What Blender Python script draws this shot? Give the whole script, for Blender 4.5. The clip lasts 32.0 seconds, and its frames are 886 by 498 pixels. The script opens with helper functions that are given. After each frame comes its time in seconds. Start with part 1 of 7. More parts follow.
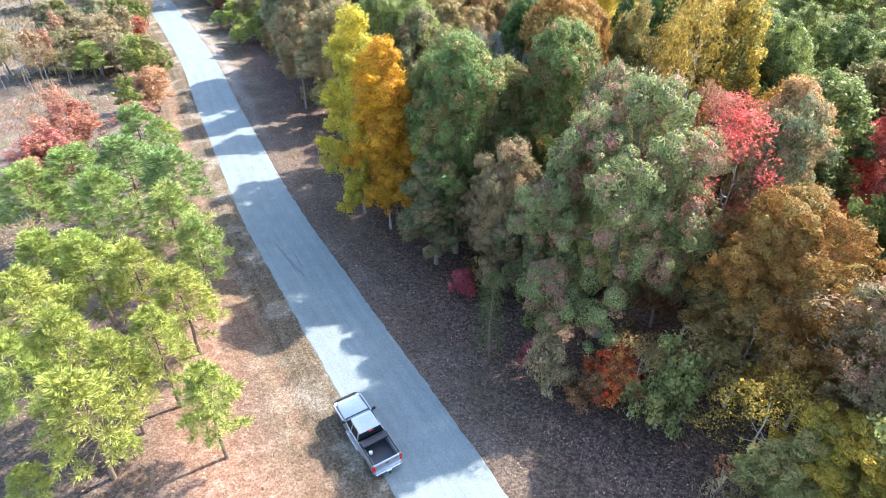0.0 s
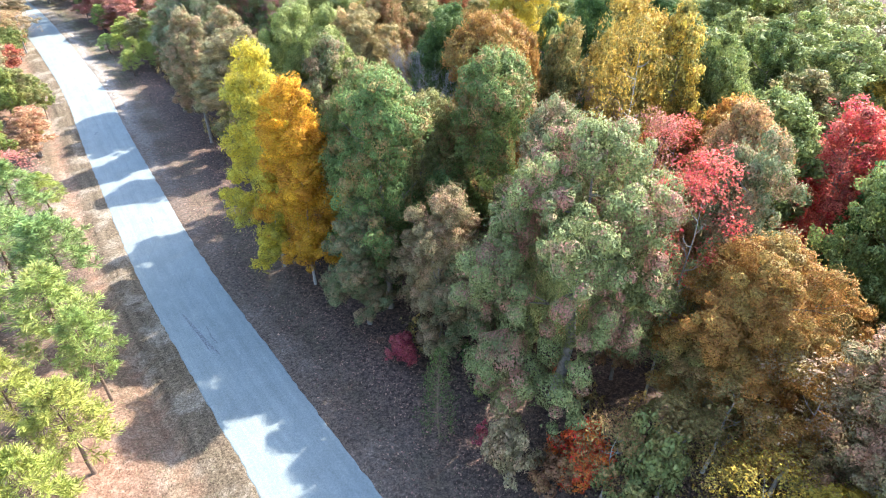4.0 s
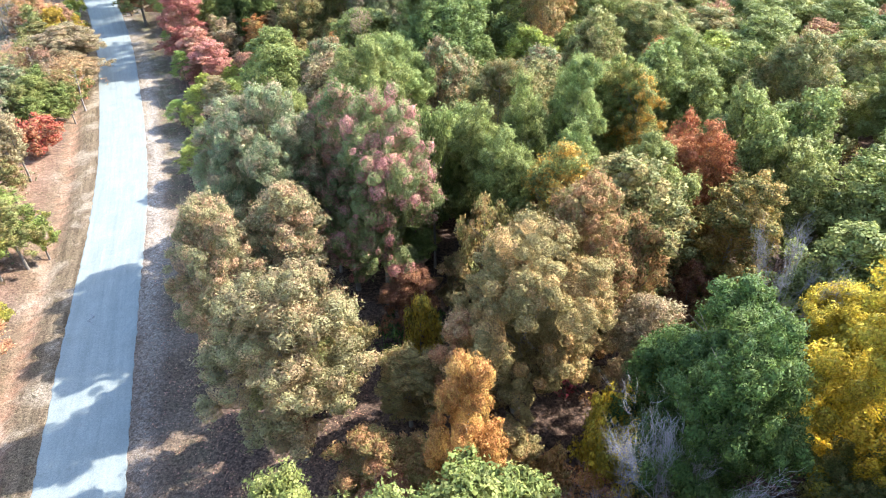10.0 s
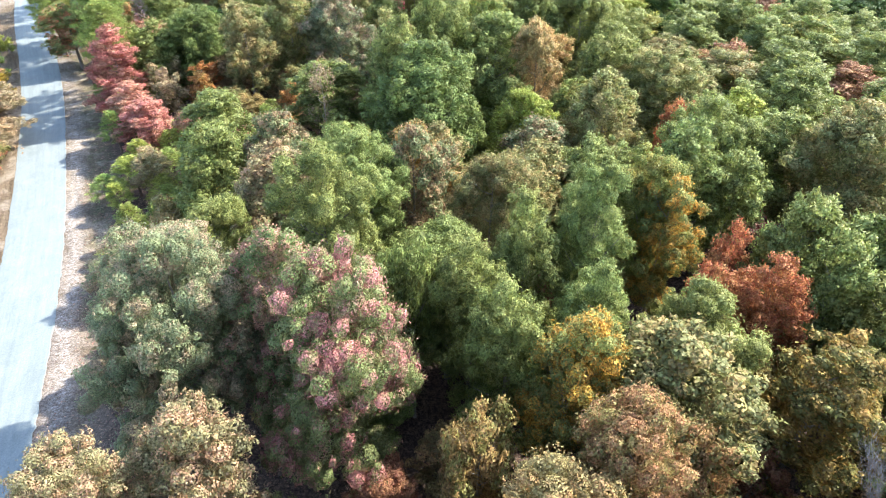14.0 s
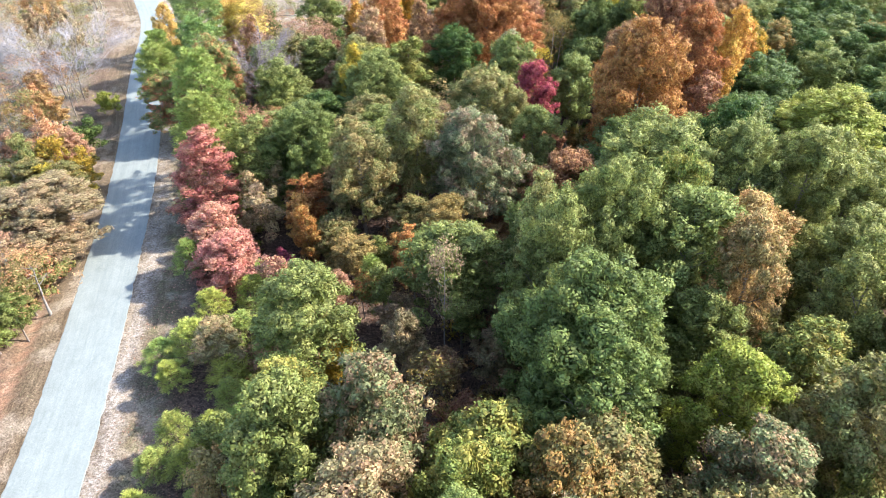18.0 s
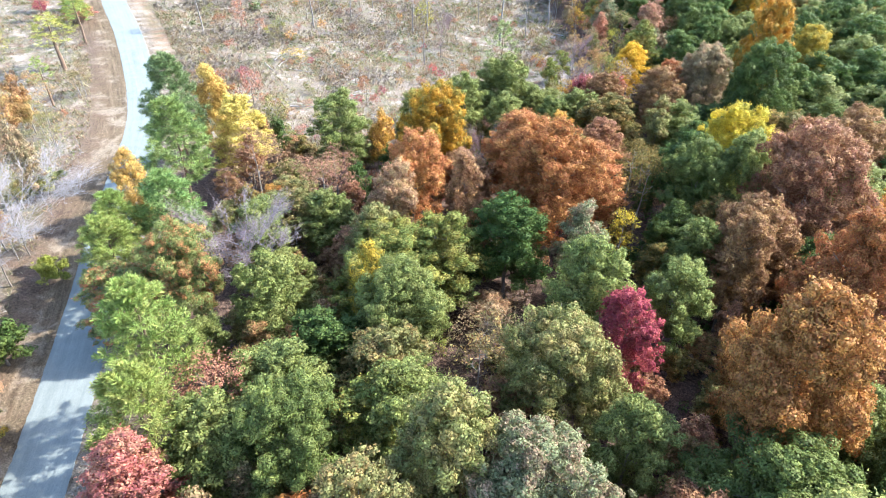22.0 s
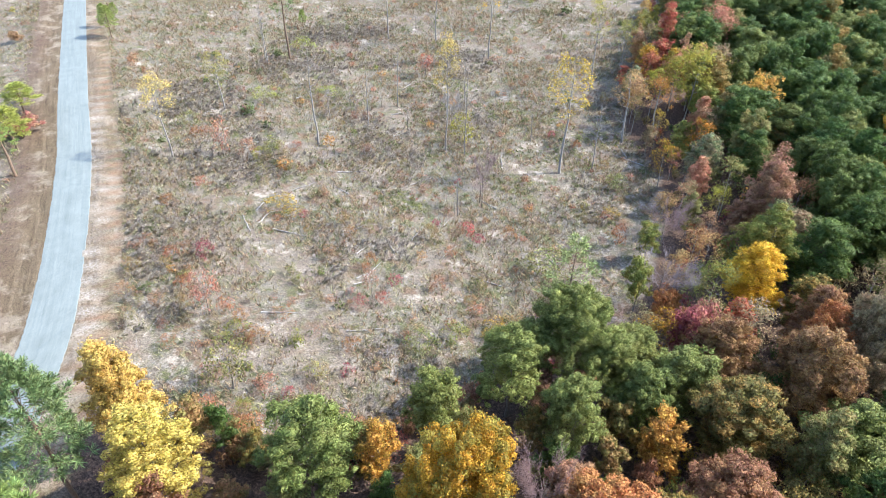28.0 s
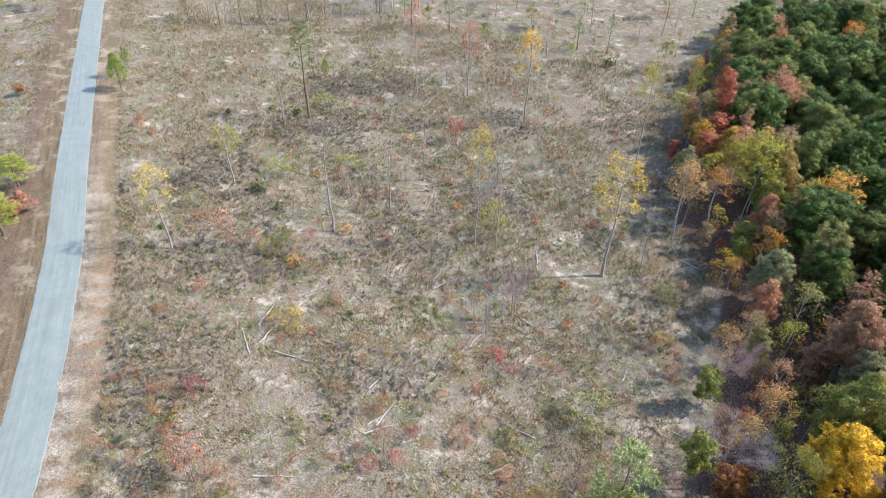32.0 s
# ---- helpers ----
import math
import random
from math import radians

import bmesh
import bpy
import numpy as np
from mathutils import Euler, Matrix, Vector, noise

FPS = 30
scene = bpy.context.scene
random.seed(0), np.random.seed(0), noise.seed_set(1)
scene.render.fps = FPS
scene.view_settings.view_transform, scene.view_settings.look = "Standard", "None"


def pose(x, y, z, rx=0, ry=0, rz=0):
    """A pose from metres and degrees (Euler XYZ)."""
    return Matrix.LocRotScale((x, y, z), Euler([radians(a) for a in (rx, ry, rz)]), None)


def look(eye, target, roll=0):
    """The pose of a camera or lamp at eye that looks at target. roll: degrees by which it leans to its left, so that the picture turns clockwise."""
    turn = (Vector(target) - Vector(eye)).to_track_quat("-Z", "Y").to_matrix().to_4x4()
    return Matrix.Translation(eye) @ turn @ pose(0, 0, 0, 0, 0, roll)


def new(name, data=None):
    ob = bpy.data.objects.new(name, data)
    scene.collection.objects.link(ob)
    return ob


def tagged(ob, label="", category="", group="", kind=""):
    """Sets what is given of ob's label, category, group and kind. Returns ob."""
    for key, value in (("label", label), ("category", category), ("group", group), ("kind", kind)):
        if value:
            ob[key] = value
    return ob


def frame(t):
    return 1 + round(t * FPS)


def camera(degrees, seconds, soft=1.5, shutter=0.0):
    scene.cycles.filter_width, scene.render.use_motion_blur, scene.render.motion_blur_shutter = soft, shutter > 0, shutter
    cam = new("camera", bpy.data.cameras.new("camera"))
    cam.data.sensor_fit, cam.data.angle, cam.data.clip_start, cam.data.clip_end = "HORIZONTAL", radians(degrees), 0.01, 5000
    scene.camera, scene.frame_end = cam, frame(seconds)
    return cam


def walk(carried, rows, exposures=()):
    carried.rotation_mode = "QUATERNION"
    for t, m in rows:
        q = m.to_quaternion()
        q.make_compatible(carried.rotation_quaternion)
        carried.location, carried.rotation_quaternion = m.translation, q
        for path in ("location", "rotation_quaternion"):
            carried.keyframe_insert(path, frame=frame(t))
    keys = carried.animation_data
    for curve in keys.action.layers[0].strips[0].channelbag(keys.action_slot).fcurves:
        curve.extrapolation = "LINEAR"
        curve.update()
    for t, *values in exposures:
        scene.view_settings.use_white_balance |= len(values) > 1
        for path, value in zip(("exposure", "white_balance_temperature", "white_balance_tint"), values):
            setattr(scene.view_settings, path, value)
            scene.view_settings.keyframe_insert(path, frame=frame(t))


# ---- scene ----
# camera and its flight
cam = camera(68.8, 32.0, 0.7)
METRES, EYE, TILT, LEAN, TURN = 220.0, 34.6, -36.5, 0.0, 0.0
ROWS = [
    (0.0, 0.0, 0.0, 0.0, 0.0, 0.0, -0.0),
    (0.5, 0.0011, 0.0006, 0.0002, -0.52, -0.01, 0.51),
    (1.0, 0.0002, -0.0, 0.0002, -6.41, -0.3, 4.72),
    (1.5, -0.0005, -0.0003, 0.0001, -6.47, -0.31, 4.8),
    (2.0, -0.0011, -0.0002, 0.0001, -6.45, -0.32, 4.82),
    (2.5, -0.0014, 0.0019, 0.0015, -6.45, -0.29, 4.83),
    (4.5, 0.002, 0.0403, 0.0302, -5.76, -0.39, 4.32),
    (5.0, 0.0034, 0.0537, 0.0398, -4.61, -0.26, 3.51),
    (5.5, 0.0042, 0.0679, 0.0501, -2.91, -0.12, 2.33),
    (6.0, 0.0042, 0.0826, 0.0609, -1.49, -0.06, 1.3),
    (6.5, 0.0034, 0.0979, 0.0718, 0.21, 0.09, 0.02),
    (7.0, 0.0024, 0.1137, 0.0832, 1.87, 0.14, -1.2),
    (7.5, 0.0008, 0.1291, 0.0948, 4.21, 0.13, -3.01),
    (8.0, -0.0008, 0.1452, 0.1065, 4.45, 0.12, -3.17),
    (8.5, -0.0028, 0.1617, 0.1183, 4.47, 0.19, -3.16),
    (9.0, -0.0046, 0.1782, 0.13, 4.52, -0.34, -3.14),
    (9.5, -0.0066, 0.1944, 0.1417, 4.56, -2.32, -3.08),
    (10.0, -0.0085, 0.2098, 0.153, 4.55, -2.25, -3.1),
    (10.5, -0.01, 0.2229, 0.1627, 4.53, -2.21, -3.12),
    (11.0, -0.011, 0.2336, 0.1704, 4.53, -2.17, -3.1),
    (11.5, -0.012, 0.2423, 0.177, 4.49, -2.2, -3.15),
    (12.0, -0.0119, 0.2493, 0.1821, 1.73, -2.07, -0.97),
    (12.5, -0.0122, 0.2551, 0.1861, 1.06, -2.06, -0.47),
    (13.0, -0.0126, 0.2605, 0.1901, 1.64, -2.03, -0.89),
    (13.5, -0.013, 0.2662, 0.1944, 2.07, -2.02, -1.19),
    (15.5, -0.0217, 0.3007, 0.2266, 8.38, -2.51, -5.96),
    (16.0, -0.0256, 0.3121, 0.2377, 9.76, -2.64, -7.03),
    (16.5, -0.0306, 0.3245, 0.2497, 10.73, -2.75, -7.79),
    (17.0, -0.0354, 0.3373, 0.2623, 11.55, -2.82, -8.28),
    (17.5, -0.0412, 0.3511, 0.2748, 11.98, -2.77, -8.69),
    (18.0, -0.0471, 0.3651, 0.2883, 12.55, -2.8, -9.09),
    (18.5, -0.0535, 0.3787, 0.3026, 13.26, -2.89, -9.6),
    (19.0, -0.0601, 0.3926, 0.3168, 14.09, -2.98, -10.25),
    (19.5, -0.0668, 0.4069, 0.331, 14.51, -3.02, -10.56),
    (20.0, -0.0738, 0.4214, 0.3455, 14.78, -3.05, -10.83),
    (20.5, -0.0806, 0.436, 0.36, 15.13, -3.04, -11.0),
    (21.0, -0.0877, 0.4512, 0.3744, 15.35, -3.01, -11.18),
    (21.5, -0.0947, 0.4665, 0.389, 15.46, -3.01, -11.2),
    (22.0, -0.102, 0.4819, 0.4035, 15.42, -2.99, -11.21),
    (22.5, -0.1097, 0.4982, 0.4171, 15.37, -2.95, -11.23),
    (23.0, -0.1172, 0.5148, 0.431, 15.39, -2.94, -11.25),
    (23.5, -0.125, 0.5319, 0.4449, 15.37, -2.9, -11.27),
    (24.0, -0.1327, 0.5473, 0.4608, 15.72, -2.98, -11.51),
    (24.5, -0.1406, 0.5626, 0.4769, 16.05, -3.08, -11.76),
    (25.0, -0.1482, 0.5783, 0.4925, 16.08, -3.1, -11.8),
    (25.5, -0.1559, 0.5951, 0.5058, 16.07, -3.08, -11.84),
    (26.0, -0.1642, 0.6111, 0.5206, 16.84, -3.25, -12.42),
    (26.5, -0.1717, 0.6268, 0.5342, 17.21, -3.32, -12.67),
    (28.5, -0.1899, 0.6572, 0.5706, 19.08, -3.73, -14.08),
    (29.0, -0.1956, 0.665, 0.5822, 19.44, -3.84, -14.38),
    (29.5, -0.2025, 0.6744, 0.5954, 19.45, -3.82, -14.44),
    (30.0, -0.2104, 0.6838, 0.6106, 19.79, -3.89, -14.73),
    (30.5, -0.2178, 0.6933, 0.6251, 19.99, -3.92, -14.86),
    (31.0, -0.2236, 0.7013, 0.6341, 20.02, -3.92, -14.91),
    (31.5, -0.2268, 0.706, 0.6383, 20.72, -4.08, -15.4),
    (32.0, -0.228, 0.7074, 0.6391, 20.87, -4.11, -15.48),
]
walk(cam, [(t, pose(0, 0, EYE, TILT, LEAN, TURN) @ pose(METRES * x, METRES * y, METRES * z, 90 + pitch, roll, yaw)) for t, x, y, z, yaw, pitch, roll in ROWS],
     [(0.0, 2.64, 6250, 10), (5.0, 2.86, 6350, 10), (8.0, 2.71, 6450, 10), (13.0, 2.68, 6400, 10), (16.0, 2.48, 6500, 11), (18.0, 2.46, 6600, 12), (20.0, 2.48, 6350, 10),
      (22.0, 2.52, 6200, 10), (24.0, 2.48, 6100, 9), (26.5, 2.21, 6150, 9), (29.0, 1.94, 6350, 10), (31.0, 1.80, 6450, 10), (32.0, 1.68, 6500, 10)])

# sky and sun: bright autumn sun ahead and to the right of the flight
SUN_AZ, SUN_EL = 57.4, 42.0
world = bpy.data.worlds.new("sky")
scene.world = world
world.use_nodes = True
wn = world.node_tree.nodes
sky = wn.new("ShaderNodeTexSky")
sky.sky_type, sky.sun_disc = "NISHITA", False
sky.sun_elevation, sky.sun_rotation = radians(SUN_EL), radians(SUN_AZ)
wn["Background"].inputs["Strength"].default_value = 0.15
world.node_tree.links.new(sky.outputs["Color"], wn["Background"].inputs["Color"])
sun_data = bpy.data.lights.new("sun", "SUN")
sun_data.energy, sun_data.angle, sun_data.color = 2.75, radians(0.53), (1.0, 0.95, 0.87)
sun = new("sun", sun_data)
sun.matrix_world = look((60 * math.sin(radians(SUN_AZ)), 60 * math.cos(radians(SUN_AZ)), 60 * math.tan(radians(SUN_EL))), (0, 0, 0))

rng = np.random.default_rng(7)


# ---- materials ----
def material(name, rough=0.8, spec=0.3):
    m = bpy.data.materials.new(name)
    m.use_nodes = True
    b = m.node_tree.nodes["Principled BSDF"]
    b.inputs["Roughness"].default_value = rough
    b.inputs["Specular IOR Level"].default_value = spec
    return m, m.node_tree.nodes, m.node_tree.links, b


def ramp(n, l, fac, stops):
    r = n.new("ShaderNodeValToRGB")
    e = r.color_ramp.elements
    while len(e) < len(stops):
        e.new(0.5)
    for k, (p, c) in zip(e, stops):
        k.position, k.color = p, (*c, 1)
    l.new(fac, r.inputs[0])
    return r.outputs[0]


def noise_at(n, l, coord, scale, detail=4.0, rough=0.6):
    t = n.new("ShaderNodeTexNoise")
    t.inputs["Scale"].default_value, t.inputs["Detail"].default_value, t.inputs["Roughness"].default_value = scale, detail, rough
    l.new(coord, t.inputs["Vector"])
    return t.outputs[0]


def arith(n, l, op, a, b):
    m = n.new("ShaderNodeMath")
    m.operation = op
    for s, v in zip(m.inputs, (a, b)):
        if isinstance(v, (int, float)):
            s.default_value = v
        else:
            l.new(v, s)
    return m.outputs[0]


def blend(n, l, fac, a, b, mode="MIX"):
    m = n.new("ShaderNodeMix")
    m.data_type, m.blend_type = "RGBA", mode
    for s, v in ((m.inputs[0], fac), (m.inputs[6], a), (m.inputs[7], b)):
        if isinstance(v, (int, float)):
            s.default_value = v
        elif isinstance(v, tuple):
            s.default_value = (*v, 1)
        else:
            l.new(v, s)
    return m.outputs[2]


def bump(n, l, b, height, strength, distance):
    u = n.new("ShaderNodeBump")
    u.inputs["Strength"].default_value, u.inputs["Distance"].default_value = strength, distance
    l.new(height, u.inputs["Height"])
    l.new(u.outputs[0], b.inputs["Normal"])


def leaf_material(name, main, second, amount, through_light=0.42, gloss=0.55, keep=1.0, leaf_scale=5.5, holes=0.53, patch_scale=0.55):
    """Leaves: a main colour, a second one in patches and on single leaves, light shining through."""
    toned = []
    for c in (main, second):
        c = (min(0.7, c[0] * 1.32), min(0.6, c[1] * 1.37), c[2] * 1.2)
        grey = 0.3 * c[0] + 0.6 * c[1] + 0.1 * c[2]
        toned.append(tuple(grey + (v - grey) * keep for v in c))
    main, second = toned
    m, n, l, b = material("leaves_" + name, gloss, 0.2)
    co = n.new("ShaderNodeTexCoord").outputs["Object"]
    geo, info = n.new("ShaderNodeNewGeometry"), n.new("ShaderNodeObjectInfo")
    shift = n.new("ShaderNodeVectorMath")
    shift.operation = "ADD"
    l.new(co, shift.inputs[0])
    l.new(info.outputs["Location"], shift.inputs[1])
    patch = noise_at(n, l, shift.outputs[0], patch_scale, 3.0)
    island = geo.outputs["Random Per Island"]
    f = arith(n, l, "ADD", patch, arith(n, l, "MULTIPLY", arith(n, l, "SUBTRACT", island, 0.5), 0.45))
    col = ramp(n, l, f, [(max(0.02, 0.78 - amount * 0.62), main), (min(0.98, 0.9 - amount * 0.5), second)])
    h = n.new("ShaderNodeHueSaturation")
    l.new(arith(n, l, "ADD", 0.482, arith(n, l, "MULTIPLY", info.outputs["Random"], 0.028)), h.inputs["Hue"])
    fr = n.new("ShaderNodeMath")
    fr.operation = "FRACT"
    l.new(arith(n, l, "MULTIPLY", island, 17.0), fr.inputs[0])
    l.new(arith(n, l, "ADD", 0.76, arith(n, l, "MULTIPLY", fr.outputs[0], 0.46)), h.inputs["Value"])
    l.new(col, h.inputs["Color"])
    l.new(h.outputs[0], b.inputs["Base Color"])
    cell = n.new("ShaderNodeTexVoronoi")
    cell.distance = "MANHATTAN"
    grain = n.new("ShaderNodeAttribute")
    grain.attribute_name = "grain"
    l.new(arith(n, l, "MAXIMUM", grain.outputs["Fac"], leaf_scale), cell.inputs["Scale"])
    l.new(co, cell.inputs["Vector"])
    tone = n.new("ShaderNodeHueSaturation")
    l.new(h.outputs[0], tone.inputs["Color"])
    pick = n.new("ShaderNodeSeparateColor")
    l.new(cell.outputs["Color"], pick.inputs[0])
    l.new(arith(n, l, "ADD", 0.56, arith(n, l, "MULTIPLY", pick.outputs[0], 0.76)), tone.inputs["Value"])
    l.new(arith(n, l, "ADD", 0.485, arith(n, l, "MULTIPLY", pick.outputs[1], 0.03)), tone.inputs["Hue"])
    h = tone
    l.new(h.outputs[0], b.inputs["Base Color"])
    tilt = n.new("ShaderNodeVectorMath")
    tilt.operation = "MULTIPLY_ADD"
    l.new(cell.outputs["Color"], tilt.inputs[0])
    tilt.inputs[1].default_value = (1.1, 1.1, 1.1)
    away = n.new("ShaderNodeVectorMath")
    away.operation = "ADD"
    l.new(geo.outputs["Normal"], away.inputs[0])
    away.inputs[1].default_value = (-0.55, -0.55, -0.52)
    l.new(away.outputs[0], tilt.inputs[2])
    even = n.new("ShaderNodeVectorMath")
    even.operation = "NORMALIZE"
    l.new(tilt.outputs[0], even.inputs[0])
    l.new(even.outputs[0], b.inputs["Normal"])
    tr = n.new("ShaderNodeBsdfTranslucent")
    l.new(h.outputs[0], tr.inputs["Color"])
    mix = n.new("ShaderNodeMixShader")
    mix.inputs[0].default_value = through_light
    l.new(b.outputs[0], mix.inputs[1])
    l.new(tr.outputs[0], mix.inputs[2])
    if holes:
        gap = n.new("ShaderNodeBsdfTransparent")
        cut = n.new("ShaderNodeMixShader")
        l.new(arith(n, l, "GREATER_THAN", cell.outputs["Distance"], holes * 1.46), cut.inputs[0])
        l.new(mix.outputs[0], cut.inputs[1])
        l.new(gap.outputs[0], cut.inputs[2])
        mix = cut
    l.new(mix.outputs[0], n["Material Output"].inputs["Surface"])
    return m


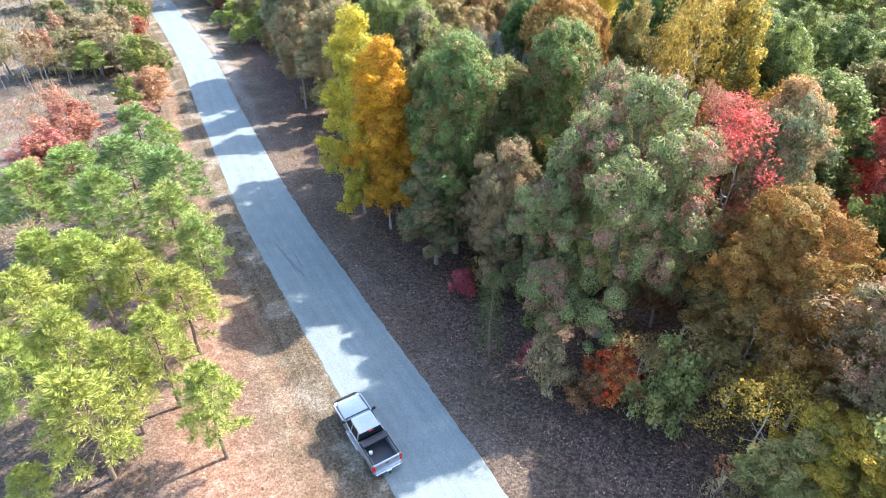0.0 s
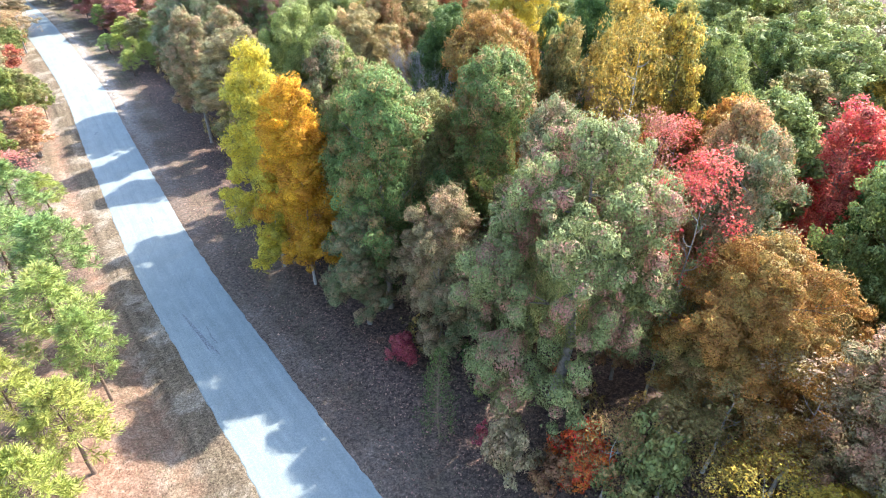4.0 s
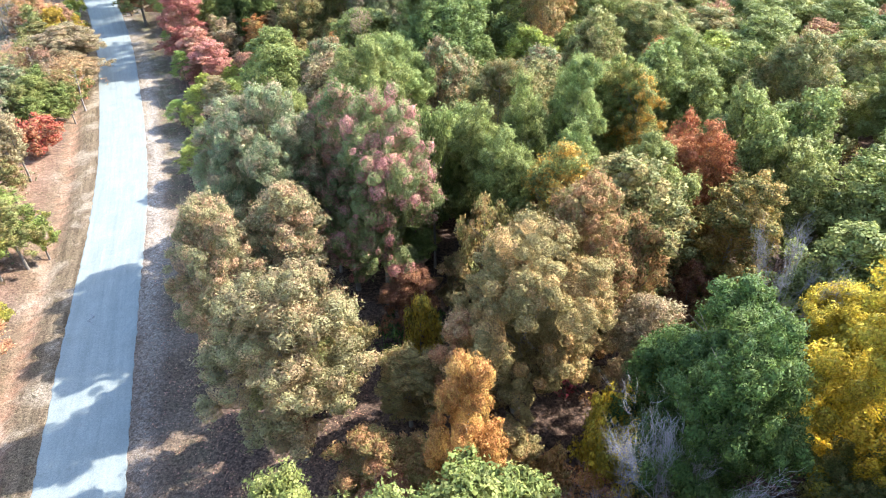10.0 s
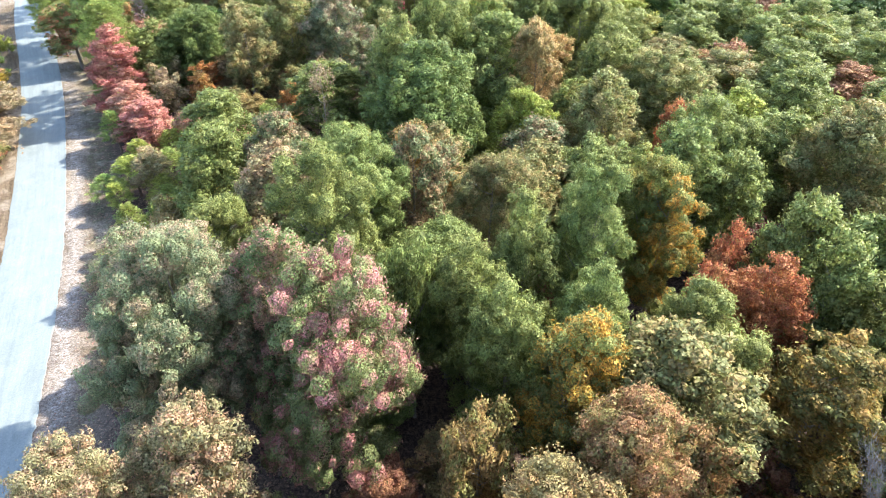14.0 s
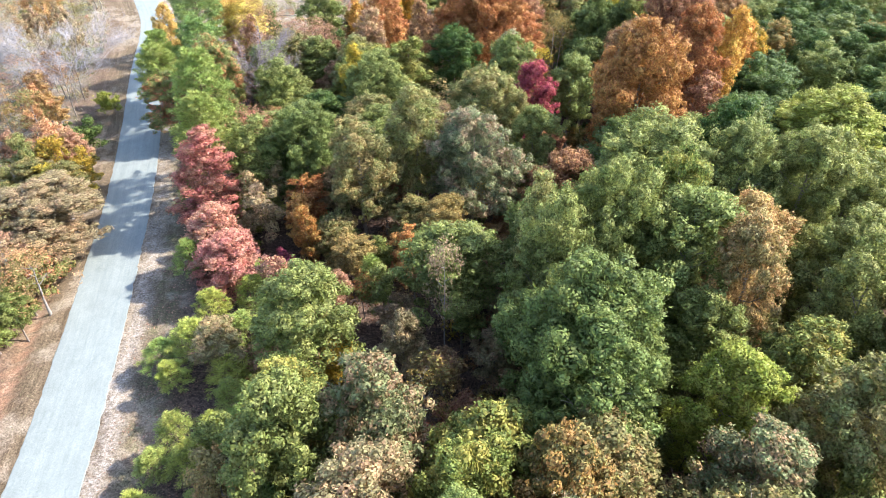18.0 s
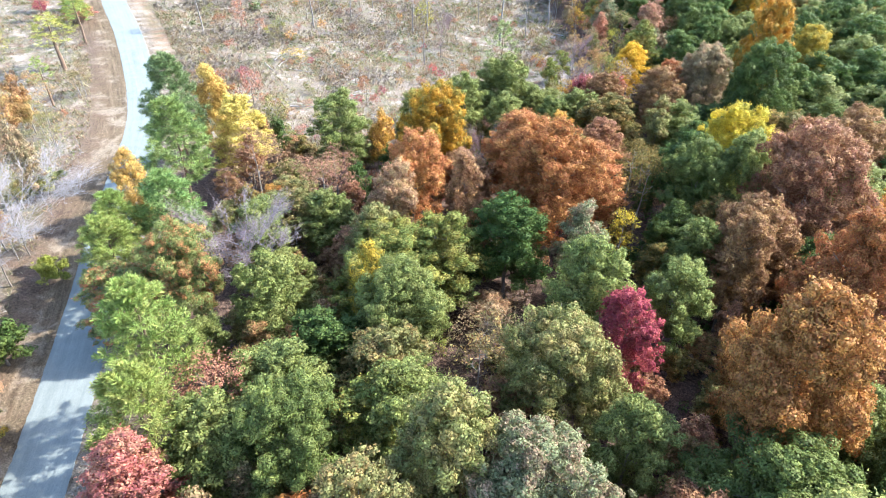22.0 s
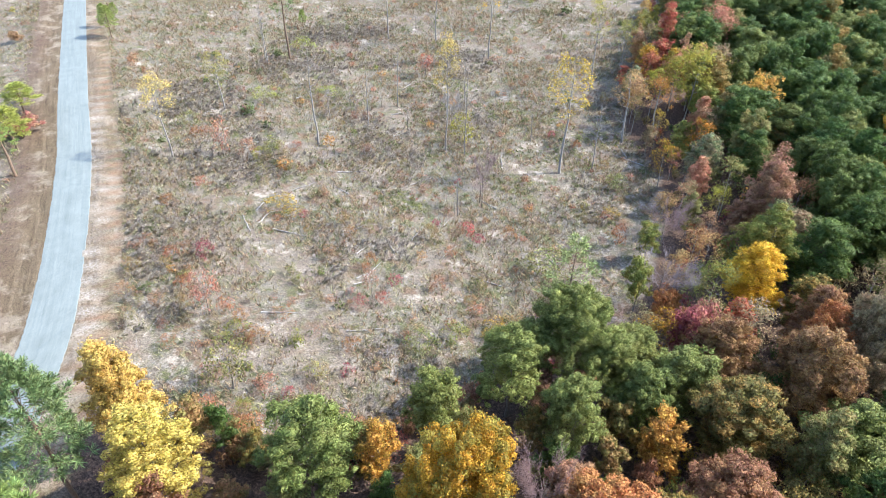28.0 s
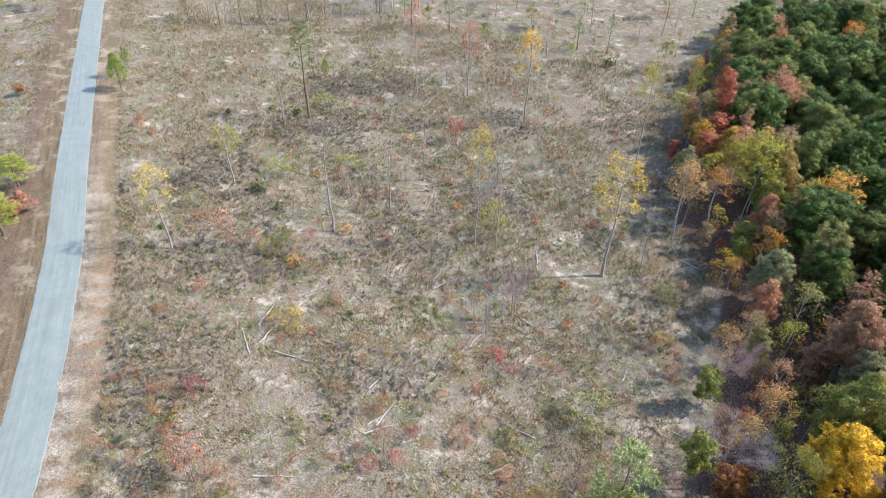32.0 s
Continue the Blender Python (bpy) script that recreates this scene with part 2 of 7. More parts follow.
LEAVES = {
    "green": leaf_material("green", (0.136, 0.158, 0.05), (0.175, 0.186, 0.066), 0.5),
    "greenred": leaf_material("green_red", (0.15, 0.175, 0.075), (0.27, 0.15, 0.11), 0.42, patch_scale=1.3),
    "greentan": leaf_material("green_tan", (0.13, 0.145, 0.06), (0.25, 0.155, 0.08), 0.5, keep=0.86, patch_scale=1.3),
    "sage": leaf_material("sage", (0.138, 0.165, 0.0555), (0.179, 0.195, 0.0675), 0.5),
    "darkgreen": leaf_material("dark_green", (0.0504, 0.085, 0.024), (0.0795, 0.113, 0.0315), 0.5),
    "bluegreen": leaf_material("blue_green", (0.094, 0.119, 0.037), (0.127, 0.147, 0.046), 0.5),
    "lime": leaf_material("lime", (0.182, 0.214, 0.045), (0.235, 0.24, 0.06), 0.5),
    "olive": leaf_material("olive", (0.165, 0.17, 0.065), (0.22, 0.18, 0.075), 0.5),
    "olivegreen": leaf_material("olive_green", (0.136, 0.16, 0.045), (0.204, 0.18, 0.0488), 0.5),
    "olivetan": leaf_material("olive_tan", (0.15, 0.148, 0.055), (0.225, 0.165, 0.065), 0.5, keep=0.95, patch_scale=1.0),
    "olivebrown": leaf_material("olive_brown", (0.13, 0.115, 0.04), (0.24, 0.15, 0.05), 0.55),
    "brown": leaf_material("brown", (0.2, 0.145, 0.055), (0.28, 0.175, 0.065), 0.5, keep=0.95, patch_scale=1.0),
    "tan": leaf_material("tan", (0.235, 0.18, 0.095), (0.29, 0.185, 0.105), 0.5, keep=0.86),
    "rust": leaf_material("rust", (0.255, 0.1, 0.04), (0.275, 0.125, 0.048), 0.5),
    "rustbrown": leaf_material("rust_brown", (0.2, 0.1, 0.06), (0.26, 0.14, 0.07), 0.5),
    "rustorange": leaf_material("rust_orange", (0.33, 0.15, 0.06), (0.38, 0.21, 0.075), 0.5),
    "rustpink": leaf_material("rust_pink", (0.28, 0.15, 0.105), (0.32, 0.2, 0.12), 0.5),
    "orange": leaf_material("orange", (0.378, 0.181, 0.0473), (0.413, 0.241, 0.0602), 0.5),
    "orangetan": leaf_material("orange_tan", (0.32, 0.18, 0.085), (0.32, 0.22, 0.1), 0.5),
    "orangepink": leaf_material("orange_pink", (0.38, 0.19, 0.11), (0.38, 0.24, 0.14), 0.5),
    "orangeyellow": leaf_material("orange_yellow", (0.396, 0.258, 0.0774), (0.43, 0.318, 0.103), 0.5),
    "yelloworange": leaf_material("yellow_orange", (0.482, 0.301, 0.0344), (0.473, 0.224, 0.0344), 0.5),
    "gold": leaf_material("gold", (0.473, 0.249, 0.0172), (0.396, 0.181, 0.0172), 0.5, keep=0.98),
    "goldorange": leaf_material("gold_orange", (0.344, 0.172, 0.0215), (0.206, 0.155, 0.0344), 0.5),
    "goldolive": leaf_material("gold_olive", (0.36, 0.24, 0.04), (0.2, 0.17, 0.045), 0.5),
    "goldlime": leaf_material("gold_lime", (0.3, 0.26, 0.05), (0.2, 0.2, 0.05), 0.5),
    "yellow": leaf_material("yellow", (0.447, 0.318, 0.0301), (0.31, 0.258, 0.043), 0.45, keep=0.98),
    "yellowgold": leaf_material("yellow_gold", (0.516, 0.335, 0.0258), (0.473, 0.275, 0.0258), 0.4, keep=0.98),
    "yellowgreen": leaf_material("yellow_green", (0.42, 0.325, 0.04), (0.3, 0.265, 0.05), 0.5),
    "paleyellow": leaf_material("pale_yellow", (0.5, 0.4, 0.115), (0.44, 0.34, 0.1), 0.5),
    "sagered": leaf_material("sage_red", (0.116, 0.155, 0.0525), (0.233, 0.14, 0.0675), 0.36, patch_scale=1.3),
    "tangold": leaf_material("tan_gold", (0.21, 0.18, 0.08), (0.33, 0.19, 0.105), 0.5, keep=0.86, patch_scale=1.3),
    "olivegold": leaf_material("olive_gold", (0.2, 0.17, 0.075), (0.28, 0.18, 0.09), 0.5, keep=0.86),
    "goldtan": leaf_material("gold_tan", (0.22, 0.175, 0.06), (0.33, 0.2, 0.065), 0.5, keep=0.86),
    "goldrust": leaf_material("gold_rust", (0.249, 0.129, 0.0344), (0.215, 0.146, 0.043), 0.5),
    "goldgreen": leaf_material("gold_green", (0.15, 0.165, 0.055), (0.36, 0.22, 0.04), 0.52, patch_scale=1.3),
    "tanrust": leaf_material("tan_rust", (0.265, 0.155, 0.065), (0.19, 0.165, 0.055), 0.5, keep=0.95, patch_scale=1.0),
    "sagetan": leaf_material("sage_tan", (0.15, 0.175, 0.085), (0.26, 0.185, 0.11), 0.5, keep=0.86, patch_scale=1.3),
    "pinkgreen": leaf_material("pink_green", (0.14, 0.165, 0.07), (0.31, 0.15, 0.135), 0.5, patch_scale=0.9),
    "crimson": leaf_material("crimson", (0.37, 0.15, 0.13), (0.38, 0.2, 0.155), 0.5),
    "pinesoft": leaf_material("pine_soft", (0.17, 0.21, 0.085), (0.23, 0.24, 0.11), 0.5, 0.2, holes=0.0),
    "red": leaf_material("red", (0.46, 0.075, 0.055), (0.42, 0.13, 0.1), 0.5),
    "redorange": leaf_material("red_orange", (0.45, 0.09, 0.025), (0.5, 0.18, 0.03), 0.5),
    "redpink": leaf_material("red_pink", (0.35, 0.14, 0.11), (0.33, 0.18, 0.12), 0.5),
    "pinkred": leaf_material("pink_red", (0.31, 0.11, 0.105), (0.28, 0.17, 0.11), 0.5),
    "redbrown": leaf_material("red_brown", (0.32, 0.1, 0.06), (0.3, 0.15, 0.08), 0.5),
    "redolive": leaf_material("red_olive", (0.15, 0.165, 0.06), (0.36, 0.15, 0.08), 0.4, patch_scale=1.3),
    "burgundy": leaf_material("burgundy", (0.25, 0.045, 0.07), (0.32, 0.08, 0.09), 0.5),
    "purple": leaf_material("purple", (0.221, 0.06, 0.088), (0.289, 0.108, 0.104), 0.5),
    "pine": leaf_material("pine", (0.172, 0.224, 0.063), (0.249, 0.251, 0.081), 0.42, 0.25, holes=0.0),
    "pinedark": leaf_material("pine_dark", (0.13, 0.191, 0.0651), (0.186, 0.231, 0.0765), 0.5, 0.2, holes=0.0),
    "pinelime": leaf_material("pine_lime", (0.228, 0.251, 0.0585), (0.284, 0.273, 0.072), 0.5, 0.25, keep=1.0, holes=0.0),
    "pinegrey": leaf_material("pine_grey", (0.104, 0.152, 0.0665), (0.142, 0.171, 0.076), 0.5, 0.2, holes=0.0),
    "drygrass": leaf_material("dry_grass", (0.182, 0.16, 0.0984), (0.263, 0.232, 0.154), 0.5, 0.2, 0.8, holes=0.0),
    "vergegrass": leaf_material("verge_grass", (0.0884, 0.0714, 0.0442), (0.15, 0.122, 0.0816), 0.5, 0.2, 0.8, holes=0.0),
    "plume": leaf_material("plume", (0.21, 0.155, 0.135), (0.25, 0.2, 0.175), 0.5, 0.2, 0.8, keep=0.8, holes=0.0),
    "redgrass": leaf_material("red_grass", (0.19, 0.122, 0.085), (0.25, 0.172, 0.125), 0.5, 0.2, 0.8, holes=0.0),
    "brush_tan": leaf_material("brush_tan", (0.16, 0.124, 0.0757), (0.227, 0.176, 0.114), 0.5, 0.2, 0.8, leaf_scale=9.0, holes=0.45),
    "brush_red": leaf_material("brush_red", (0.2, 0.084, 0.049), (0.264, 0.116, 0.0704), 0.5, 0.2, 0.8, leaf_scale=9.0, holes=0.45),
    "brush_grey": leaf_material("brush_grey", (0.16, 0.144, 0.144), (0.24, 0.22, 0.22), 0.5, 0.2, 0.8, leaf_scale=9.0, holes=0.42),
    "brush_olive": leaf_material("brush_olive", (0.1, 0.1, 0.048), (0.14, 0.132, 0.068), 0.5, 0.2, 0.8, leaf_scale=9.0, holes=0.45),
    "weed": leaf_material("weed", (0.0722, 0.0907, 0.036), (0.114, 0.117, 0.054), 0.5, 0.2, 0.7, holes=0.0),
}


def bark_material(name, dark, light):
    m, n, l, b = material(name, 0.9, 0.15)
    co = n.new("ShaderNodeTexCoord").outputs["Object"]
    f = noise_at(n, l, co, 6.0, 6.0, 0.7)
    l.new(ramp(n, l, f, [(0.3, dark), (0.7, light)]), b.inputs["Base Color"])
    bump(n, l, b, f, 0.6, 0.03)
    return m


BARK = bark_material("oak_bark", (0.09, 0.075, 0.06), (0.26, 0.23, 0.2))
PINE_BARK = bark_material("pine_bark", (0.1, 0.06, 0.04), (0.24, 0.17, 0.12))
PALE_BARK = bark_material("pale_bark", (0.15, 0.135, 0.12), (0.34, 0.315, 0.29))
TWIGS = {"greytwig": bark_material("grey_twigs", (0.16, 0.145, 0.14), (0.34, 0.32, 0.315)),
         "pinktwig": bark_material("pink_twigs", (0.22, 0.14, 0.135), (0.34, 0.25, 0.245)),
         "greypink": bark_material("grey_pink_twigs", (0.2, 0.155, 0.16), (0.34, 0.29, 0.3))}

# ---- the lie of the land ----
ROAD_LINE = np.array([(24, -25), (13, -2), (0.45, 22.3), (-7, 36), (-12.4, 46), (-16.7, 54), (-21, 62.7), (-24.3, 70), (-28.9, 80),
                      (-35.8, 95), (-43.2, 112), (-50.8, 127), (-59.4, 143), (-67.7, 158), (-78.8, 176), (-87.5, 189), (-94, 199), (-103.5, 215),
                      (-110.7, 225), (-127.5, 243), (-143.7, 259), (-160.3, 274), (-172, 285), (-189, 301), (-219.5, 330), (-240.5, 350), (-330, 440)], float)
ROAD_LINE = np.vstack([ROAD_LINE[0] + (60, -120), ROAD_LINE, ROAD_LINE[-1] + (-600, 600)])
# the line rounded by corner cutting
for _ in range(2):
    q = ROAD_LINE
    ROAD_LINE = np.vstack([q[:1], np.stack([0.75 * q[:-1] + 0.25 * q[1:], 0.25 * q[:-1] + 0.75 * q[1:]], 1).reshape(-1, 2), q[-1:]])
HALF = 2.95
CLEARING = [(-108, 217), (-94, 217), (-80, 219), (-70, 223), (-63, 229), (-58, 237), (-53, 247), (-46, 256), (-41, 262), (-40, 283), (-43, 304), (-52, 319), (-56, 332),
            (-58, 353), (-59, 388), (-57, 432), (-54, 520), (-430, 520), (-310, 428), (-190, 310), (-150, 272), (-122, 243), (-108, 228)]


def road_z(y):
    return np.interp(y, [-145, 23, 47, 95, 128, 190, 258, 320, 440, 1100], [4, 0, -1.9, -5.8, -8.3, -9.8, -11.0, -10.6, -9, -6])


def road_x(y):
    return np.interp(y, ROAD_LINE[:, 1], ROAD_LINE[:, 0])


def by_road(x, y):
    """Signed distance from the road's middle, plus to its right, and the y of the nearest point of its middle."""
    x, y = np.asarray(x, float), np.asarray(y, float)
    best, side, foot = np.full(x.shape, 1e9), np.ones(x.shape), np.zeros(x.shape)
    for (ax, ay), (bx, by) in zip(ROAD_LINE[:-1], ROAD_LINE[1:]):
        dx, dy = bx - ax, by - ay
        s = np.clip(((x - ax) * dx + (y - ay) * dy) / (dx * dx + dy * dy), 0, 1)
        d = np.hypot(x - ax - s * dx, y - ay - s * dy)
        near = d < best
        side = np.where(near, np.sign((x - ax) * dy - (y - ay) * dx), side)
        foot = np.where(near, ay + s * dy, foot)
        best = np.minimum(best, d)
    return best * np.where(side == 0, 1, side), foot


def off_road(x, y):
    return by_road(x, y)[0]


def in_clearing(x, y):
    x, y = np.asarray(x, float), np.asarray(y, float)
    inside = np.zeros(x.shape, bool)
    for (ax, ay), (bx, by) in zip(CLEARING, CLEARING[1:] + CLEARING[:1]):
        hit = ((ay > y) != (by > y)) & (x < (bx - ax) * (y - ay) / (by - ay + 1e-9) + ax)
        inside ^= hit
    return inside


def waves(x, y, s):
    return np.sin(x / s + 1.3 * np.sin(y / (1.7 * s))) * np.cos(y / (1.2 * s) + 0.9 * np.sin(x / (2.1 * s)))


def ground_z(x, y):
    x, y = np.asarray(x, float), np.asarray(y, float)
    k = np.interp(y, [100, 220], [0.0, 0.075])
    d, foot = by_road(x, y)
    w = np.clip((np.abs(d) - 5) / 8, 0, 1)
    z = road_z(foot) * (1 - w) + w * (road_z(y) - k * np.clip(x - road_x(y) - 4, 0, np.interp(y, [180, 240, 300], [40, 65, 95])))
    far = np.clip((np.abs(d) - 4) / 8, 0, 1)
    z = z + far * (0.35 * waves(x, y, 9.0) + 0.12 * waves(y, x, 2.9))
    # ditch on the left, cut bank behind it; a shallow swale on the right
    z = z - 0.45 * np.exp(-((d + 6.1) / 0.7) ** 2) + 0.5 * np.clip((-d - 6.6) / 3, 0, 1) * np.interp(y, [60, 90, 150, 190], [0.4, 1, 1, 0.2])
    z = z - 0.3 * np.exp(-((d - 6.5) / 1.6) ** 2)
    return z - 0.06 * np.clip((HALF - 1.3 - np.abs(d)) / 0.6, 0, 1)


def part(name, me, mat, parent, label=""):
    """One mesh object under a thing or a part. The look belongs to the object, so alike parts share a mesh."""
    ob = new(name, me)
    if mat is not None:
        if not me.materials:
            me.materials.append(mat)
        ob.material_slots[0].link = "OBJECT"
        ob.material_slots[0].material = mat
    ob.parent = parent
    return tagged(ob, label)


def mesh_of(name, verts, faces, normals=None, smooth=False):
    """A mesh from arrays; faces all with the same count of corners. normals: a shading normal for each corner point."""
    verts, faces = np.asarray(verts, np.float32), np.asarray(faces, np.int32)
    me = bpy.data.meshes.new(name)
    me.vertices.add(len(verts))
    me.vertices.foreach_set("co", verts.ravel())
    k = faces.shape[1]
    me.loops.add(faces.size)
    me.loops.foreach_set("vertex_index", faces.ravel())
    me.polygons.add(len(faces))
    me.polygons.foreach_set("loop_start", np.arange(0, faces.size, k, dtype=np.int32))
    me.polygons.foreach_set("use_smooth", np.full(len(faces), smooth or normals is not None))
    me.update(calc_edges=True)
    if normals is not None:
        me.normals_split_custom_set_from_vertices(np.asarray(normals, np.float32))
    return me


def solid(bm, name):
    me = bpy.data.meshes.new(name)
    bm.to_mesh(me)
    bm.free()
    return me


# ground sheet
xs = np.concatenate([np.linspace(-1500, -310, 20), np.arange(-300, -76, 2.4), np.arange(-75, 6, 0.9), np.arange(7, 130, 2.4), np.linspace(140, 1500, 20)])
ys = np.concatenate([np.linspace(-1500, -70, 20), np.arange(-60, 14, 2.4), np.arange(15, 150, 0.9), np.arange(151, 460, 2.4), np.linspace(470, 1900, 20)])
gx, gy = np.meshgrid(xs, ys)
gd = off_road(gx, gy)
gz = ground_z(gx, gy) + np.where(np.abs(gd) > 3.4, rng.normal(0, 0.035, gx.shape), 0)
nx, ny = len(xs), len(ys)
idx = np.arange(nx * ny).reshape(ny, nx)
quads = np.stack([idx[:-1, :-1], idx[:-1, 1:], idx[1:, 1:], idx[1:, :-1]], -1).reshape(-1, 4)
ground_mesh = mesh_of("ground", np.stack([gx, gy, gz], -1).reshape(-1, 3), quads, smooth=True)
clear = in_clearing(gx, gy).astype(float)
verge = np.clip((9.0 + 1.2 * waves(gx, gy, 5.0) - np.abs(gd)) / 2.5, 0, 1) * np.where(gd > 0, np.interp(gy, [90, 140], [0.3, 1.0]), 1.0)
clay = np.clip(1.25 - np.abs(gd + 10.5 + 2 * waves(gx, gy, 6.0)) / 4.5, 0, 1) * np.interp(gy, [14, 20, 40, 60], [1, 1, 0.75, 0]) * (gd < 0)
clay = np.maximum(clay, 0.9 * np.exp(-((gd + 6.1 + 0.25 * waves(gx, gy, 3.0)) / 0.45) ** 2) * np.interp(gy, [30, 60, 140, 170], [0.6, 1, 1, 0.1]))
clay = np.maximum(clay, np.clip(1 - np.abs(gd + 10.5) / 3.5, 0, 1) * np.interp(gy, [85, 100, 140, 160], [0, 0.8, 0.8, 0]))
clay = np.maximum(clay, 0.75 * np.exp(-((gd - 6.2 - 0.3 * waves(gx, gy, 4.0)) / 0.75) ** 2) * np.interp(gy, [200, 225, 300, 330], [0, 1, 1, 0.2]))
open_left = np.clip((-gd - 8) / 4, 0, 1) * np.interp(gy, [40, 60, 120, 190], [0.25, 0.5, 0.55, 1.0])
gravel = np.exp(-((gd - 3.9 - 0.5 * waves(gx, gy, 2.5)) / 0.9) ** 2) * np.interp(gy, [65, 90, 110, 140, 205, 225, 262, 300], [0.08, 0.4, 1.0, 0.8, 0.5, 1.0, 1.0, 0.2])
zone = np.stack([np.clip(clear + open_left, 0, 1), clay, verge, np.ones_like(gx)], -1).astype(np.float32)
ground_mesh.attributes.new("zone", "FLOAT_COLOR", "POINT").data.foreach_set("color", zone.ravel())
ground_mesh.attributes.new("gravel", "FLOAT", "POINT").data.foreach_set("value", gravel.astype(np.float32).ravel())
ground_mesh.attributes.new("across", "FLOAT", "POINT").data.foreach_set("value", gd.astype(np.float32).ravel())

m_ground, n, l, b = material("forest_ground", 0.95, 0.1)
co = n.new("ShaderNodeTexCoord").outputs["Object"]
za = n.new("ShaderNodeAttribute")
za.attribute_name = "zone"
sep = n.new("ShaderNodeSeparateColor")
l.new(za.outputs["Color"], sep.inputs[0])
big, mid, fine = noise_at(n, l, co, 0.12, 4), noise_at(n, l, co, 0.9, 5), noise_at(n, l, co, 4.2, 8, 0.85)
leafy = noise_at(n, l, co, 3.2, 8, 0.82)
litter = ramp(n, l, leafy, [(0.4, (0.03674, 0.02449, 0.02054)), (0.5, (0.08295, 0.05633, 0.04408)), (0.6, (0.1699, 0.1122, 0.08295))])
patchy = noise_at(n, l, co, 2.6, 6, 0.75)
grass = blend(n, l, ramp(n, l, mid, [(0.4, (0, 0, 0)), (0.6, (1, 1, 1))]), ramp(n, l, fine, [(0.4, (0.04266, 0.03634, 0.02923)), (0.6, (0.2094, 0.1801, 0.1462))]), ramp(n, l, fine, [(0.4, (0.06715, 0.06162, 0.0474)), (0.6, (0.2686, 0.2489, 0.2015))]))
grass = blend(n, l, ramp(n, l, patchy, [(0.42, (0.5, 0.5, 0.5)), (0.56, (0, 0, 0))]), grass, ramp(n, l, fine, [(0.4, (0.0395, 0.0316, 0.0237)), (0.6, (0.1422, 0.1106, 0.079))]))
grass = blend(n, l, ramp(n, l, noise_at(n, l, co, 0.35, 5, 0.7), [(0.48, (0, 0, 0)), (0.6, (0.85, 0.85, 0.85))]), grass, ramp(n, l, fine, [(0.4, (0.0316, 0.0395, 0.0158)), (0.6, (0.1264, 0.1343, 0.05135))]))
grass = blend(n, l, ramp(n, l, noise_at(n, l, co, 0.27, 7, 0.72), [(0.5, (0, 0, 0)), (0.6, (0.75, 0.75, 0.75))]), grass, ramp(n, l, fine, [(0.4, (0.0474, 0.02844, 0.01896)), (0.6, (0.2054, 0.1264, 0.08295))]))
grass = blend(n, l, ramp(n, l, noise_at(n, l, co, 0.62, 8, 0.75), [(0.55, (0, 0, 0)), (0.64, (0.85, 0.85, 0.85))]), grass, ramp(n, l, fine, [(0.4, (0.158, 0.1422, 0.1225)), (0.6, (0.395, 0.3595, 0.316))]))
grass = blend(n, l, ramp(n, l, noise_at(n, l, co, 1.15, 8, 0.8), [(0.58, (0, 0, 0)), (0.66, (0.8, 0.8, 0.8))]), grass, ramp(n, l, fine, [(0.4, (0.11, 0.11, 0.112)), (0.6, (0.316, 0.3121, 0.316))]))
grass = blend(n, l, ramp(n, l, noise_at(n, l, co, 0.1, 4, 0.6), [(0.46, (0, 0, 0)), (0.62, (0.55, 0.55, 0.55))]), grass, ramp(n, l, fine, [(0.4, (0.0869, 0.06715, 0.0553)), (0.6, (0.2607, 0.2094, 0.1699))]))
grass = blend(n, l, ramp(n, l, noise_at(n, l, co, 0.2, 7, 0.74), [(0.57, (0, 0, 0)), (0.64, (0.85, 0.85, 0.85))]), grass, ramp(n, l, fine, [(0.4, (0.237, 0.2054, 0.1659)), (0.6, (0.395, 0.3555, 0.3002))]))
soil = ramp(n, l, noise_at(n, l, co, 1.6, 6, 0.7), [(0.3, (0.1469, 0.07347, 0.04408)), (0.55, (0.2449, 0.1469, 0.09796)), (0.75, (0.3231, 0.2449, 0.1864))])
verge_col = blend(n, l, mid, ramp(n, l, fine, [(0.4, (0.07347, 0.05388, 0.03674)), (0.6, (0.1762, 0.1272, 0.08295))]), ramp(n, l, fine, [(0.4, (0.09796, 0.07837, 0.04898)), (0.6, (0.2251, 0.1809, 0.1272))]))
aa = n.new("ShaderNodeAttribute")
aa.attribute_name = "across"
xyz = n.new("ShaderNodeSeparateXYZ")
l.new(co, xyz.inputs[0])
lane = n.new("ShaderNodeCombineXYZ")
l.new(aa.outputs["Fac"], lane.inputs[0])
l.new(arith(n, l, "MULTIPLY", xyz.outputs[1], 0.07), lane.inputs[1])
lanes = ramp(n, l, noise_at(n, l, lane.outputs[0], 1.5, 6, 0.7), [(0.36, (0.5, 0.48, 0.45)), (0.64, (1.06, 1.05, 1.02))])
verge_col = blend(n, l, 1.0, verge_col, lanes, "MULTIPLY")
strip = ramp(n, l, arith(n, l, "ADD", arith(n, l, "MULTIPLY", aa.outputs["Fac"], 0.05), 0.5), [(0.73, (0, 0, 0)), (0.8, (0.8, 0.8, 0.8)), (0.9, (0.8, 0.8, 0.8)), (0.96, (0, 0, 0))])
strip = blend(n, l, 1.0, strip, ramp(n, l, noise_at(n, l, co, 0.8, 6, 0.75), [(0.44, (0, 0, 0)), (0.58, (1, 1, 1))]), "MULTIPLY")
verge_col = blend(n, l, strip, verge_col, ramp(n, l, fine, [(0.4, (0.0395, 0.04424, 0.02054)), (0.6, (0.15, 0.15, 0.072))]))
